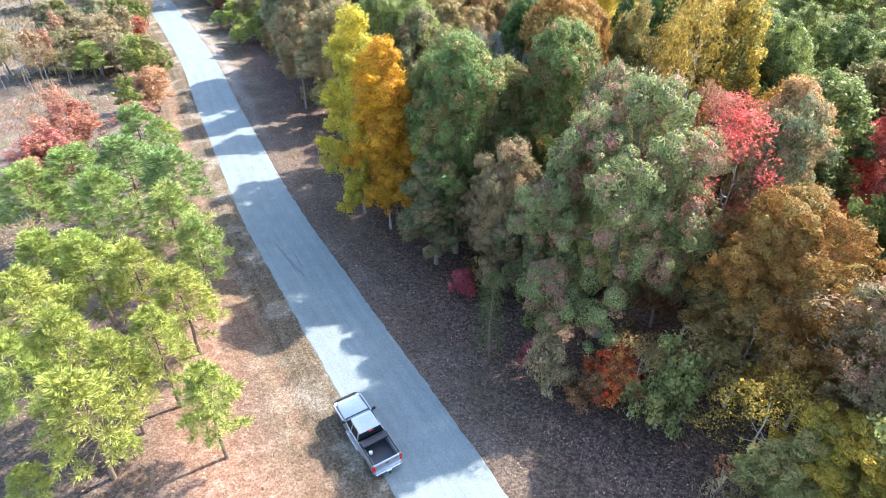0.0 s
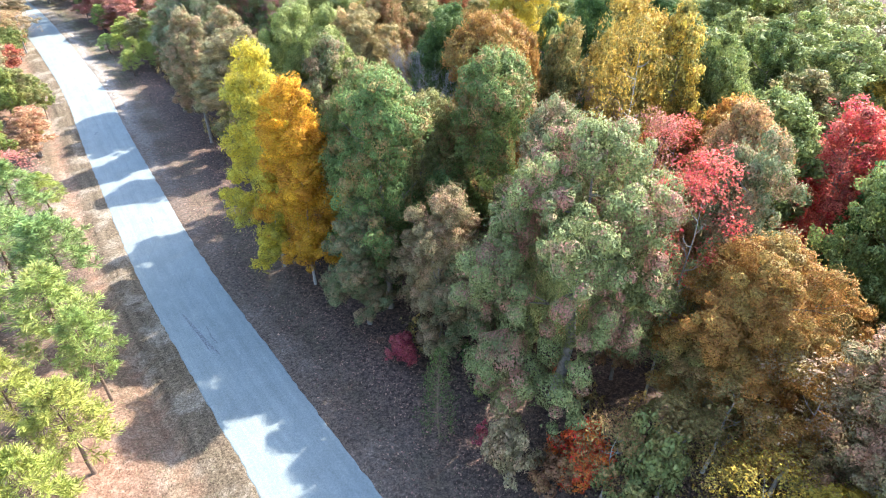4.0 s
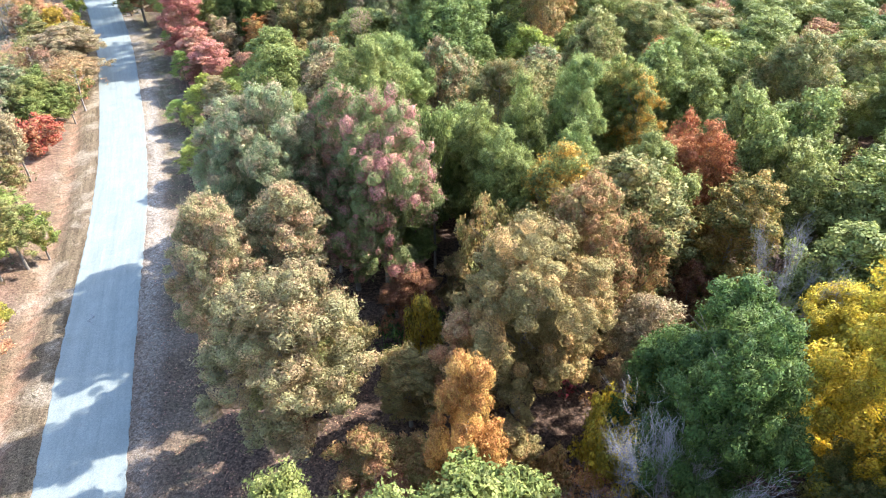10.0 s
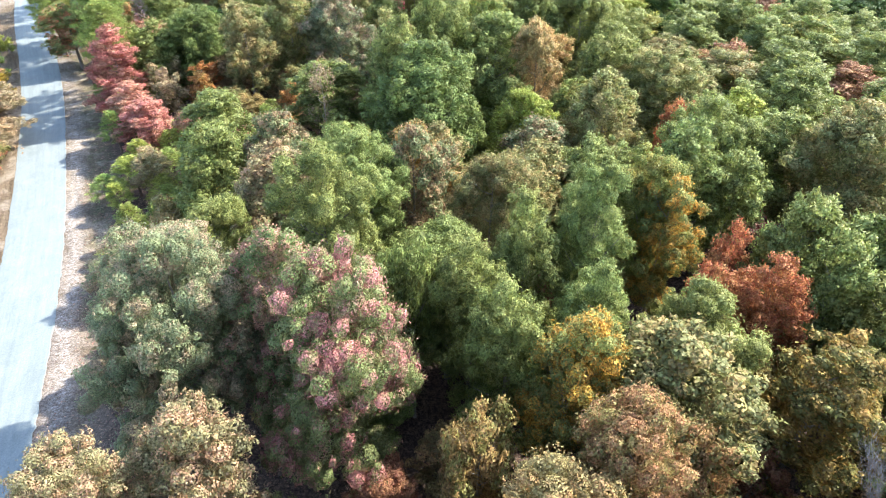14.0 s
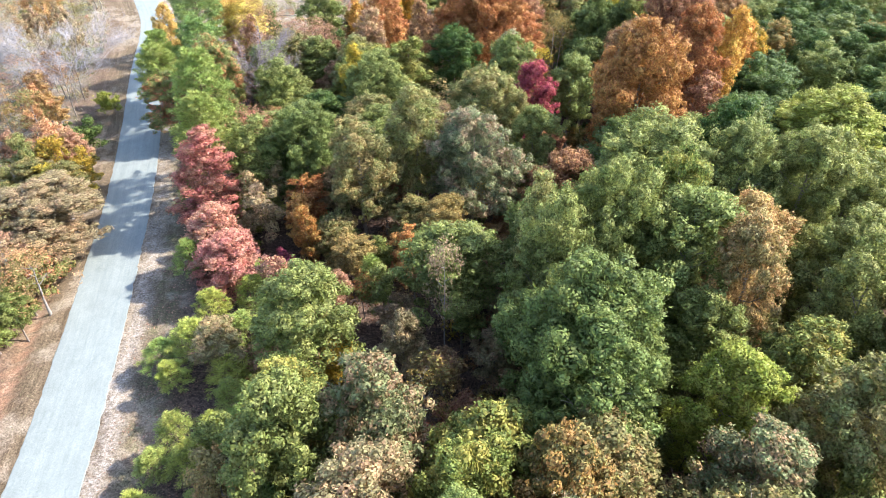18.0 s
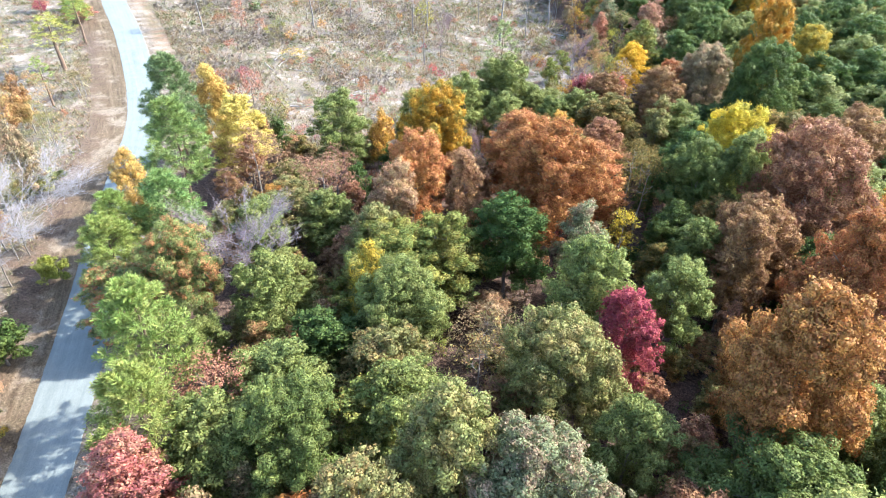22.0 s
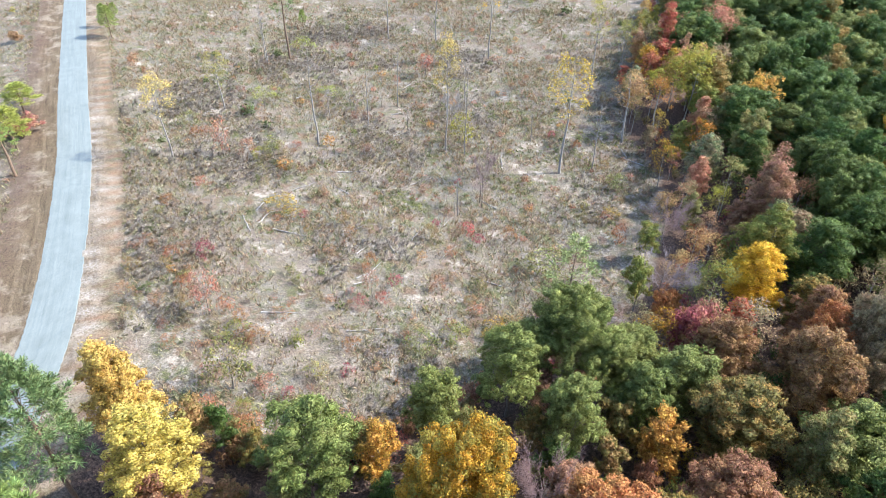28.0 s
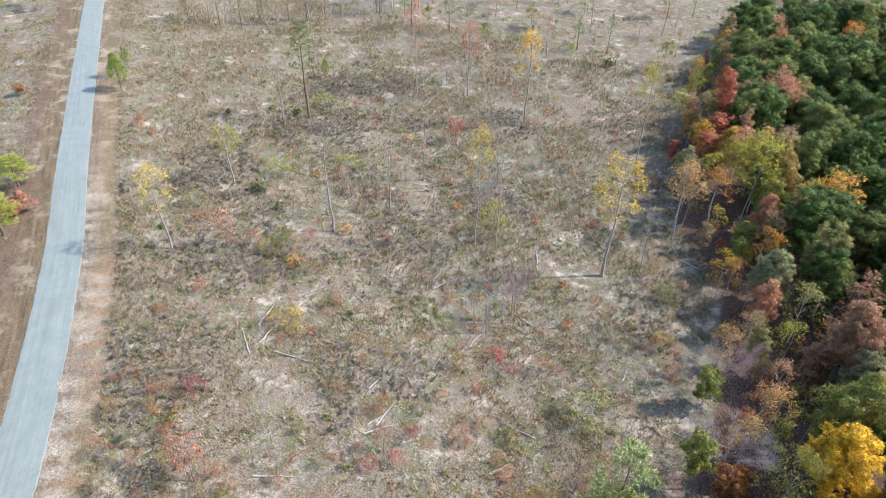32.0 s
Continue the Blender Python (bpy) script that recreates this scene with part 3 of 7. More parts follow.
pale = ramp(n, l, noise_at(n, l, co, 0.22, 5, 0.65), [(0.5, (0, 0, 0)), (0.62, (0.8, 0.8, 0.8))])
verge_col = blend(n, l, pale, verge_col, ramp(n, l, fine, [(0.4, (0.1738, 0.1422, 0.1027)), (0.6, (0.3002, 0.2528, 0.1975))]))
col = blend(n, l, sep.outputs[0], litter, grass)
col = blend(n, l, arith(n, l, "MULTIPLY", sep.outputs[2], ramp(n, l, mid, [(0.25, (0.7, 0.7, 0.7)), (0.5, (1, 1, 1))])), col, verge_col)
col = blend(n, l, arith(n, l, "MULTIPLY", sep.outputs[1], ramp(n, l, big, [(0.3, (0.6, 0.6, 0.6)), (0.5, (1, 1, 1))])), col, soil)
ga = n.new("ShaderNodeAttribute")
ga.attribute_name = "gravel"
col = blend(n, l, arith(n, l, "MULTIPLY", ga.outputs["Fac"], ramp(n, l, patchy, [(0.35, (0.1, 0.1, 0.1)), (0.6, (1, 1, 1))])), col, ramp(n, l, fine, [(0.4, (0.2054, 0.1817, 0.158)), (0.6, (0.4108, 0.3871, 0.3555))]))
mottle = ramp(n, l, noise_at(n, l, co, 6.5, 7, 0.82), [(0.38, (0.52, 0.5, 0.485)), (0.62, (1.55, 1.56, 1.57))])
col = blend(n, l, 1.0, col, mottle, "MULTIPLY")
l.new(col, b.inputs["Base Color"])
bump(n, l, b, fine, 0.9, 0.12)
ground_mesh.materials.append(m_ground)
tagged(new("ground", ground_mesh), "forest floor of leaf litter, dry grass and red clay", "ground", kind="structure")

# road
m_road, n, l, b = material("worn_asphalt", 0.8, 0.3)
co = n.new("ShaderNodeTexCoord").outputs["Object"]
ac = n.new("ShaderNodeAttribute")
ac.attribute_name = "across"
base = ramp(n, l, noise_at(n, l, co, 0.5, 6, 0.7), [(0.3, (0.156, 0.178, 0.172)), (0.7, (0.194, 0.221, 0.213))])
grit = ramp(n, l, noise_at(n, l, co, 40.0, 3, 0.7), [(0.35, (0.8, 0.8, 0.8)), (0.65, (1.1, 1.1, 1.1))])
base = blend(n, l, 1.0, base, grit, "MULTIPLY")
stretch = n.new("ShaderNodeMapping")
stretch.inputs["Rotation"].default_value = (0, 0, radians(29))
stretch.inputs["Scale"].default_value = (2.2, 0.12, 1)
l.new(co, stretch.inputs["Vector"])
streak = ramp(n, l, noise_at(n, l, stretch.outputs[0], 1.3, 5, 0.65), [(0.55, (0, 0, 0)), (0.75, (0.55, 0.55, 0.55))])
base = blend(n, l, streak, base, (0.125, 0.15, 0.155))
xyz = n.new("ShaderNodeSeparateXYZ")
l.new(co, xyz.inputs[0])
along = n.new("ShaderNodeCombineXYZ")
l.new(arith(n, l, "MULTIPLY", ac.outputs["Fac"], 3.0), along.inputs[0])
l.new(arith(n, l, "MULTIPLY", xyz.outputs[1], 0.05), along.inputs[1])
tracks = ramp(n, l, noise_at(n, l, along.outputs[0], 1.6, 6, 0.7), [(0.34, (0.86, 0.87, 0.88)), (0.66, (1.1, 1.1, 1.09))])
base = blend(n, l, 1.0, base, tracks, "MULTIPLY")
specks = ramp(n, l, noise_at(n, l, co, 7.0, 6, 0.8), [(0.36, (0.82, 0.82, 0.82)), (0.64, (1.14, 1.14, 1.14))])
base = blend(n, l, 1.0, base, specks, "MULTIPLY")
l.new(base, b.inputs["Base Color"])
bump(n, l, b, noise_at(n, l, co, 60.0, 3), 0.3, 0.01)
seg = []
for (ax, ay), (bx, by) in zip(ROAD_LINE[:-1], ROAD_LINE[1:]):
    k = max(1, int(math.hypot(bx - ax, by - ay) / 0.5)) if 10 < ay < 330 else 3
    seg += [(ax + (bx - ax) * i / k, ay + (by - ay) * i / k) for i in range(k)]
seg = np.array(seg)
tan = np.gradient(seg, axis=0)
tan /= np.linalg.norm(tan, axis=1)[:, None]
nor = np.stack([tan[:, 1], -tan[:, 0]], 1)
cols = np.array([-1.0, -0.97, -0.5, 0, 0.5, 0.97, 1.0])
rag = rng.normal(0, 0.04, (len(seg), 2)) + 0.02 * np.stack([waves(seg[:, 0], seg[:, 1], 0.7), waves(seg[:, 1], seg[:, 0], 0.6)], 1) + 0.015 * np.stack([waves(seg[:, 0], seg[:, 1], 2.2), waves(seg[:, 1], seg[:, 0], 2.6)], 1)
rv, acr = [], []
for j, c in enumerate(cols):
    o = c * HALF + (rag[:, 0] if j < 2 else rag[:, 1] if j > 4 else 0)
    p = seg + nor * (o * np.ones(len(seg)))[:, None]
    zc = road_z(seg[:, 1]) + 0.075 - 0.05 * c * c - (0.04 if abs(c) == 1 else 0)
    rv.append(np.stack([p[:, 0], p[:, 1], zc], 1))
    acr.append(np.full(len(seg), c))
rv = np.stack(rv, 1)
ri = np.arange(rv.shape[0] * 7).reshape(-1, 7)
road_mesh = mesh_of("road", rv.reshape(-1, 3), np.stack([ri[:-1, :-1], ri[:-1, 1:], ri[1:, 1:], ri[1:, :-1]], -1).reshape(-1, 4))
road_mesh.attributes.new("across", "FLOAT", "POINT").data.foreach_set("value", np.stack(acr, 1).astype(np.float32).ravel())
road_mesh.materials.append(m_road)
tagged(new("road", road_mesh), "narrow sun-bleached asphalt country road with dark streaks", "road", kind="structure")


# ---- tree parts ----
def unit(v):
    return v / (np.linalg.norm(v, axis=-1, keepdims=True) + 1e-9)


def leaves_at(g, c, nrm, size, soft=None):
    """Small uneven leaf facets at the centres c that face along nrm."""
    k = len(c)
    nrm = unit(nrm)
    u = unit(np.cross(nrm, g.normal(size=(k, 3))))
    v = np.cross(nrm, u)
    s = size * g.uniform(0.6, 1.4, (k, 1))
    pts = []
    for t in (0.0, 2.25, 4.05):
        a = t + g.uniform(-0.35, 0.35, (k, 1))
        pts.append(c + (u * np.cos(a) * 0.72 + v * np.sin(a) * 0.56) * s * g.uniform(0.75, 1.15, (k, 1)) - nrm * s * g.uniform(0, 0.2, (k, 1)))
    v, f = np.stack(pts, 1).reshape(-1, 3), np.arange(3 * k).reshape(-1, 3)
    return (v, f) if soft is None else (v, f, np.repeat(unit(unit(soft) + 0.95 * nrm), 3, 0))


def ball(sub):
    bm = bmesh.new()
    bmesh.ops.create_icosphere(bm, subdivisions=sub, radius=1.0)
    v, f = np.array([p.co[:] for p in bm.verts]), np.array([[p.index for p in q.verts] for q in bm.faces])
    bm.free()
    return v, f


BALLS = {1: ball(1), 2: ball(2)}


def crown_arrays(seed, clumps, per, size, radius=4.5, tall=12.0, lobes=26, form="dome", heart=2, tuft=0.36):
    """A crown of bulging lobes, each a leafy mass set with clumps and tufts of leaves; its base at z = 0. Corners, faces and shading normals."""
    g = np.random.default_rng(seed)
    k = np.arange(lobes) + 0.5
    up = np.clip(1 - 1.75 * k / lobes + g.normal(0, 0.07, lobes), -0.85, 0.98)
    az = k * 2.4 + g.uniform(-0.6, 0.6, lobes)
    ring = np.interp(up, [-0.9, -0.5, 0.0, 0.35, 0.65, 0.85, 1.0], [0.75, 1.0, 1.0, 0.92, 0.74, 0.5, 0.1] if form == "dome" else [0.9, 1.0, 0.92, 0.8, 0.6, 0.38, 0.05])
    lr = radius * g.uniform(0.24, 0.46, lobes) * (26 / lobes) ** 0.22
    reach = g.uniform(0.62, 1.24, lobes)
    mid = np.array([0, 0, tall * 0.5])
    cc = np.stack([np.cos(az) * ring * (radius - lr) * reach, np.sin(az) * ring * (radius - lr) * reach, tall * 0.5 + (tall * 0.5 - lr) * up * g.uniform(0.86, 1.05, lobes)], 1)
    drift = np.cumsum(g.normal(0, 0.075 * radius, (6, 2)), 0)
    for i in (0, 1):
        cc[:, i] += np.interp(cc[:, 2] / tall, np.linspace(0, 1, 6), drift[:, i] - drift.mean(0)[i])
    out = unit((cc - mid) / np.array([radius, radius, tall * 0.5]))
    airy = heart == 0
    # clumps of leaves on the free outside of the lobes, more of them towards the light
    share = lr ** 2 * (0.45 + 0.55 * (up + 0.85) / 1.8)
    who = g.choice(lobes, clumps * 3, p=share / share.sum())
    d = unit(g.normal(size=(clumps * 3, 3)) + out[who] * 0.8 + np.array([0, 0, 0.25]))
    tc = cc[who] + d * lr[who][:, None] * (g.uniform(0.3, 1.1, (clumps * 3, 1)) if airy else g.uniform(0.68, 1.06, (clumps * 3, 1)))
    if not airy:
        free = (np.linalg.norm(tc[:, None] - cc[None], axis=2) / lr[None]).min(1) > 0.64
        who, d, tc = who[free], d[free], tc[free]
    who, d, tc = who[:clumps], d[:clumps], tc[:clumps]
    nt = len(tc)
    tr = tuft * (0.75 + 0.17 * radius) * g.uniform(0.5, 1.35, nt) * (1.6 if heart == 1 else 1.0)
    count = nt * per
    w = g.choice(nt, count, p=tr ** 2 / (tr ** 2).sum())
    ld = unit(g.normal(size=(count, 3)) + d[w] * 0.75 + np.array([0, 0, 0.25]))
    c = tc[w] + ld * tr[w][:, None] * g.uniform(0.75, 1.3, (count, 1))
    c[:, 2] = np.maximum(c[:, 2], 0.02)
    nrm = ld * 0.5 + g.normal(size=(count, 3)) * 0.75 + np.array([0, 0, 0.35])
    v, f, n = leaves_at(g, c, nrm, size, 1.2 * ld + 0.45 * d[w])
    if airy:
        return v, f, n
    # the leafy inside of each clump and of the whole crown
    bv, bf = BALLS[1]
    vs, fs, ns, o = [v], [f], [n], len(v)
    for q, r, low in [(p, t * 0.92, 0.85) for p, t in zip(tc, tr)] + [(p, t * 0.7, 1.0) for p, t in zip(cc, lr)] + [(mid, radius * 0.5, tall * 0.33 / (radius * 0.5))]:
        vs.append(q + bv * r * g.uniform(0.78, 1.2, (len(bv), 1)) * np.array([1, 1, low]))
        fs.append(bf + o)
        ns.append(bv)
        o += len(bv)
    return np.vstack(vs), np.vstack(fs), np.vstack(ns)


def tube(pts, radii, sides):
    """Rings round a line of points."""
    pts, radii = np.asarray(pts, float), np.asarray(radii, float)
    d = unit(np.gradient(pts, axis=0))
    up = np.where(np.abs(d[:, 2:3]) > 0.9, np.array([[1.0, 0, 0]]), np.array([[0, 0, 1.0]]))
    a = unit(np.cross(d, up))
    c = np.cross(d, a)
    th = np.arange(sides) * 2 * math.pi / sides
    v = pts[:, None] + radii[:, None, None] * (a[:, None] * np.cos(th)[None, :, None] + c[:, None] * np.sin(th)[None, :, None])
    i = np.arange(len(pts) * sides).reshape(-1, sides)
    j = np.roll(i, -1, 1)
    f = np.stack([i[:-1], j[:-1], j[1:], i[1:]], -1).reshape(-1, 4)
    return v.reshape(-1, 3), f


def joined(pieces):
    vs, fs, o = [], [], 0
    for v, f in pieces:
        vs.append(v)
        fs.append(f + o)
        o += len(v)
    return np.vstack(vs), np.vstack(fs)


def trunk_mesh(seed, height=18.0, thick=0.24, limbs=8, spread=3.4, start=0.4):
    g = np.random.default_rng(seed)
    z = np.linspace(-0.4, height * 0.86, 7)
    sway = np.cumsum(g.normal(0, 0.12, (7, 2)), 0)
    line = np.column_stack([sway - sway[0], z])
    rad = thick * np.array([1.35, 1.0, 0.86, 0.7, 0.5, 0.32, 0.1])
    pieces = [tube(line, rad, 6)]
    for i in range(limbs):
        h = height * (start + (0.85 - start) * i / limbs)
        p = np.array([np.interp(h, z, line[:, 0]), np.interp(h, z, line[:, 1]), h])
        a = i * 2.4 + g.uniform(-0.5, 0.5)
        r = spread * g.uniform(0.7, 1.0) * (1 - 0.35 * i / limbs)
        tip = p + np.array([math.cos(a) * r, math.sin(a) * r, r * g.uniform(0.55, 1.0)])
        middle = (p + tip) / 2 + np.array([0, 0, -0.15 * r])
        t0 = thick * (0.5 - 0.28 * i / limbs)
        pieces.append(tube([p, middle, tip], [t0, t0 * 0.6, t0 * 0.15], 4))
        for k in range(2):
            b2 = a + (k - 0.5) * 1.6
            e = middle + np.array([math.cos(b2), math.sin(b2), 0.8]) * r * 0.42
            pieces.append(tube([middle, e], [t0 * 0.4, t0 * 0.06], 3))
    v, f = joined(pieces)
    return mesh_of("trunk", v, f, smooth=True)


def twig_mesh(seed, height=13.0, spread=4.0, twigs=3400):
    """A leafless crown: limbs, branches and fine twigs."""
    g = np.random.default_rng(seed)
    pieces, tips = [], []
    for i in range(16):
        a, h = i * 2.4, height * (0.3 + 0.45 * i / 16)
        r = spread * g.uniform(0.6, 1.0)
        tip = np.array([math.cos(a) * r, math.sin(a) * r, min(height, h + r * 1.1)])
        p = np.array([0, 0, h])
        middle = (p + tip) / 2 + g.normal(0, 0.2, 3)
        pieces.append(tube([p, middle, tip], [0.028, 0.018, 0.008], 4))
        tips += [(middle, tip - p), (tip, tip - p), ((middle + tip) / 2, tip - p)]
    for i in range(twigs):
        s, d = tips[g.integers(0, len(tips))]
        e = s + unit(unit(d) * 0.8 + g.normal(0, 0.6, 3) + np.array([0, 0, 0.5])) * g.uniform(0.4, 1.1)
        pieces.append(tube([s, (s + e) / 2 + g.normal(0, 0.06, 3), e], [0.0085, 0.007, 0.004], 3))
        if i < twigs * 0.5:
            tips += [((s + e) / 2, d), (e, d)]
    v, f = joined(pieces)
    return mesh_of("crown", v, f)


def pine_mesh(seed, height=9.0, whorls=13, per=5, reach=2.0, start=0.34, blades=22, tuft=0.36, tufts=7, thin=0.06):
    """Needle tufts on whorled branches; returns the crown and the trunk with its branches."""
    g = np.random.default_rng(seed)
    wood, cs, ds = [], [], []
    z = np.linspace(-0.3, height * 0.97, 6)
    sway = np.cumsum(g.normal(0, 0.05, (6, 2)), 0)
    line = np.column_stack([sway - sway[0], z])
    wood.append(tube(line, 0.0125 * height * np.array([1.1, 0.9, 0.75, 0.55, 0.3, 0.08]), 7))
    for w in range(whorls):
        f = w / (whorls - 1)
        h = height * (start + (0.97 - start) * f)
        for k in range(per):
            a = w * 1.1 + k * 2 * math.pi / per + g.uniform(-0.4, 0.4)
            r = reach * (1 - 0.78 * f ** 1.3) * g.uniform(0.55, 1.08) * (0.75 + 0.25 * min(1, f * 5))
            p = np.array([np.interp(h, z, line[:, 0]), np.interp(h, z, line[:, 1]), h])
            lift = r * (0.12 + 0.55 * f)
            tip = p + np.array([math.cos(a) * r, math.sin(a) * r, lift])
            wood.append(tube([p, (p + tip) / 2 - np.array([0, 0, 0.06 * r]), tip], [0.03, 0.02, 0.008], 4))
            for t in range(tufts):
                s = 1 - 0.55 * t / tufts * g.uniform(0.6, 1.2)
                side = np.array([-math.sin(a), math.cos(a), 0]) * g.uniform(-0.28, 0.28) * r
                c = p + (tip - p) * s + side * (1.15 - s * 0.5) + np.array([0, 0, g.uniform(-0.02, 0.14)])
                cs.append(c)
                ds.append(unit(unit(tip - p) * 0.7 + unit(side + 1e-6) * 0.3 + np.array([0, 0, 0.55])))
    cs, ds = np.array(cs), np.array(ds)
    k = len(cs) * blades
    w = np.repeat(np.arange(len(cs)), blades)
    d = unit(ds[w] * 0.8 + g.normal(0, 0.62, (k, 3)))
    side = unit(np.cross(d, g.normal(size=(k, 3))))
    ln = tuft * g.uniform(0.7, 1.25, (k, 1))
    wd = tuft * thin
    a0 = cs[w] - d * ln * 0.1
    pts = np.stack([a0, a0 + d * ln + side * wd, a0 + d * ln * 0.9 - side * wd], 1).reshape(-1, 3)
    v, f = joined(wood)
    return mesh_of("crown", pts, np.arange(3 * k).reshape(-1, 3)), mesh_of("trunk", v, f, smooth=True)


def bush_mesh(seed, count, size):
    """A rounded shrub of unit radius and height 2, leaves down to the ground."""
    g = np.random.default_rng(seed)
    nc = max(10, count // 30)
    cc = unit(g.normal(size=(nc, 3))) * g.uniform(0.3, 0.85, (nc, 1)) * np.array([1, 1, 0.85]) + np.array([0, 0, 1.0])
    w = g.integers(0, nc, count)
    ld = unit(g.normal(size=(count, 3)) + unit(cc - np.array([0, 0, 0.8]))[w] * 0.6)
    c = cc[w] + ld * 0.24 * g.uniform(0.5, 1.2, (count, 1))
    c[:, 2] = np.abs(c[:, 2])
    return mesh_of("crown", *leaves_at(g, c, ld + g.normal(0, 0.5, (count, 3)), size, ld + 0.5 * unit(cc - np.array([0, 0, 0.7]))[w]))


KINDS, ARRAYS = {}, {}
SIZES = {("oak", -1): (1.9, 7.0), ("oak", 0): (2.8, 13.0), ("oak", 1): (3.9, 15.5), ("oak", 2): (5.8, 17.0), ("slim", 0): (2.2, 14.0), ("cone", 0): (3.4, 17.0), ("airy", 0): (2.4, 10.0), ("airy", 1): (4.2, 11.0)}
for lod, (dense, per, sz, made, heart) in {"near": (1.0, 26, 0.185, 5, 2), "mid": (0.95, 13, 0.25, 5, 2), "far": (0.22, 7, 0.5, 5, 1)}.items():
    for cls, (cnt, lobes) in {-1: (62, 12), 0: (190, 24), 1: (290, 34), 2: (410, 42)}.items():
        ARRAYS["oak", cls, lod] = [crown_arrays(10 + 7 * cls + s, int(cnt * dense), per, sz, *SIZES["oak", cls], lobes, "dome", heart) for s in range(made)]
    ARRAYS["cone", 0, lod] = [crown_arrays(45 + s, int(280 * dense), per, sz * 0.95, *SIZES["cone", 0], 40, "cone", heart) for s in range(3)]
    ARRAYS["slim", 0, lod] = [crown_arrays(40 + s, int(130 * dense), per, sz * 0.95, *SIZES["slim", 0], 24, "cone", heart) for s in range(3)]
    for cls in (0, 1):
        ARRAYS["airy", cls, lod] = [crown_arrays(50 + 5 * cls + s, (110, 220)[cls], per if heart > 1 else 8, sz * 0.9, *SIZES["airy", cls], 16, "dome", 0, 0.42) for s in range(3)]


def crown_class(shape, r):
    return (-1 if r < 2.35 else 0 if r < 3.3 else 1 if r < 4.8 else 2) if shape == "oak" else (0 if r < 3.2 else 1) if shape == "airy" else 0


for key, made in ARRAYS.items():
    KINDS[key] = [mesh_of("crown", *a) for a in made]
    for me in KINDS[key]:
        me.attributes.new("grain", "FLOAT", "POINT").data.foreach_set("value", np.full(len(me.vertices), {"near": 11.0, "mid": 6.5, "far": 5.0}[key[2]], np.float32))
POLE_CROWNS = [mesh_of("crown", *crown_arrays(60 + s, 120, 20, 0.19, 2.6, 11.0, 18, "cone", 0, 0.42)) for s in range(3)]
OAK_TRUNKS = [trunk_mesh(70 + s) for s in range(4)]
POLE_TRUNKS = [trunk_mesh(80 + s, 18.0, 0.15, 9, 2.0, 0.45) for s in range(3)]
TWIG_CROWNS = [twig_mesh(90 + s) for s in range(3)]
SMALL_TWIGS = [twig_mesh(95 + s, 13.0, 4.0, 170) for s in range(3)]
PINES = [pine_mesh(100 + s, 9.0, 10, 5, 2.1, 0.4, 30, 0.46, 5, 0.038) for s in range(5)]
BIG_PINES = [pine_mesh(110 + s, 15.0, 12, 6, 4.2, 0.4, 34, 0.6, 7, 0.045) for s in range(3)]
THIN_PINES = [pine_mesh(120 + s, 15.0, 8, 4, 2.6, 0.55, 16, 0.45, 4) for s in range(2)]
SMALL_BUSHES = [bush_mesh(150 + s, 480, 0.19) for s in range(5)]
BUSHES = [mesh_of("crown", *crown_arrays(130 + s, 70, 22, 0.18, 2.4, 5.0, 14, "dome", 2)) for s in range(4)]
THIN_BUSHES = [mesh_of("crown", *crown_arrays(140 + s, 60, 20, 0.15, 1.8, 3.4, 12, "dome", 0, 0.3)) for s in range(5)]
CEDAR = pine_mesh(140, 9.0, 18, 7, 2.3, 0.08, 12, 0.34, 4)

WORDS = {"sagered": "grey-green and reddening", "green": "green", "greenred": "green and reddening", "greentan": "green and browning", "sage": "grey-green", "darkgreen": "dark green", "bluegreen": "blue-green", "lime": "light green",
         "olive": "olive", "olivegreen": "olive-green", "olivetan": "olive and tan", "olivebrown": "olive-brown", "brown": "brown", "tan": "tan-brown", "rust": "rust-orange", "rustbrown": "rust-brown",
         "rustorange": "rust-orange", "rustpink": "pinkish rust", "orange": "bright orange", "orangetan": "tan-orange", "orangepink": "salmon-orange", "orangeyellow": "orange-yellow", "yelloworange": "yellow-orange",
         "gold": "golden yellow", "goldorange": "golden orange", "goldolive": "golden olive", "goldlime": "yellow-green", "yellow": "yellow", "yellowgold": "bright golden yellow", "yellowgreen": "greenish yellow", "paleyellow": "pale yellow",
         "red": "bright red", "redorange": "red-orange", "redpink": "pinkish red", "pinkred": "dull pinkish red", "redbrown": "red-brown", "redolive": "olive and red", "burgundy": "burgundy", "purple": "purple-red",
         "pine": "green", "pinedark": "deep green", "pinelime": "yellow-green", "pinegrey": "grey-green", "tangold": "golden-tan", "olivegold": "olive and gold", "goldtan": "golden-brown", "goldrust": "golden rust", "goldgreen": "green and gold", "tanrust": "tan and rust", "sagetan": "grey-green and tan", "pinkgreen": "green and pinkish red", "crimson": "crimson-pink", "pinesoft": "pale green", "weed": "green", "brush_red": "dry reddish", "brush_olive": "dull olive", "brush_tan": "dry tan"}
placed = []
flight = np.array([(0.0, 0.0), (0.0, 60.0), (-2.6, 78.0), (-17.0, 140.0), (-36.0, 185.0), (-50.0, 208.0)])
count_of = [0]


def lod_at(x, y):
    d = min(np.hypot(*(np.array((x, y)) - (a + (e - a) * t))) for a, e in zip(flight[:-1], flight[1:]) for t in (0, 0.5, 1))
    return "near" if d < 27 and y < 118 else "mid" if d < (115 if y > 200 else 75) else "far"


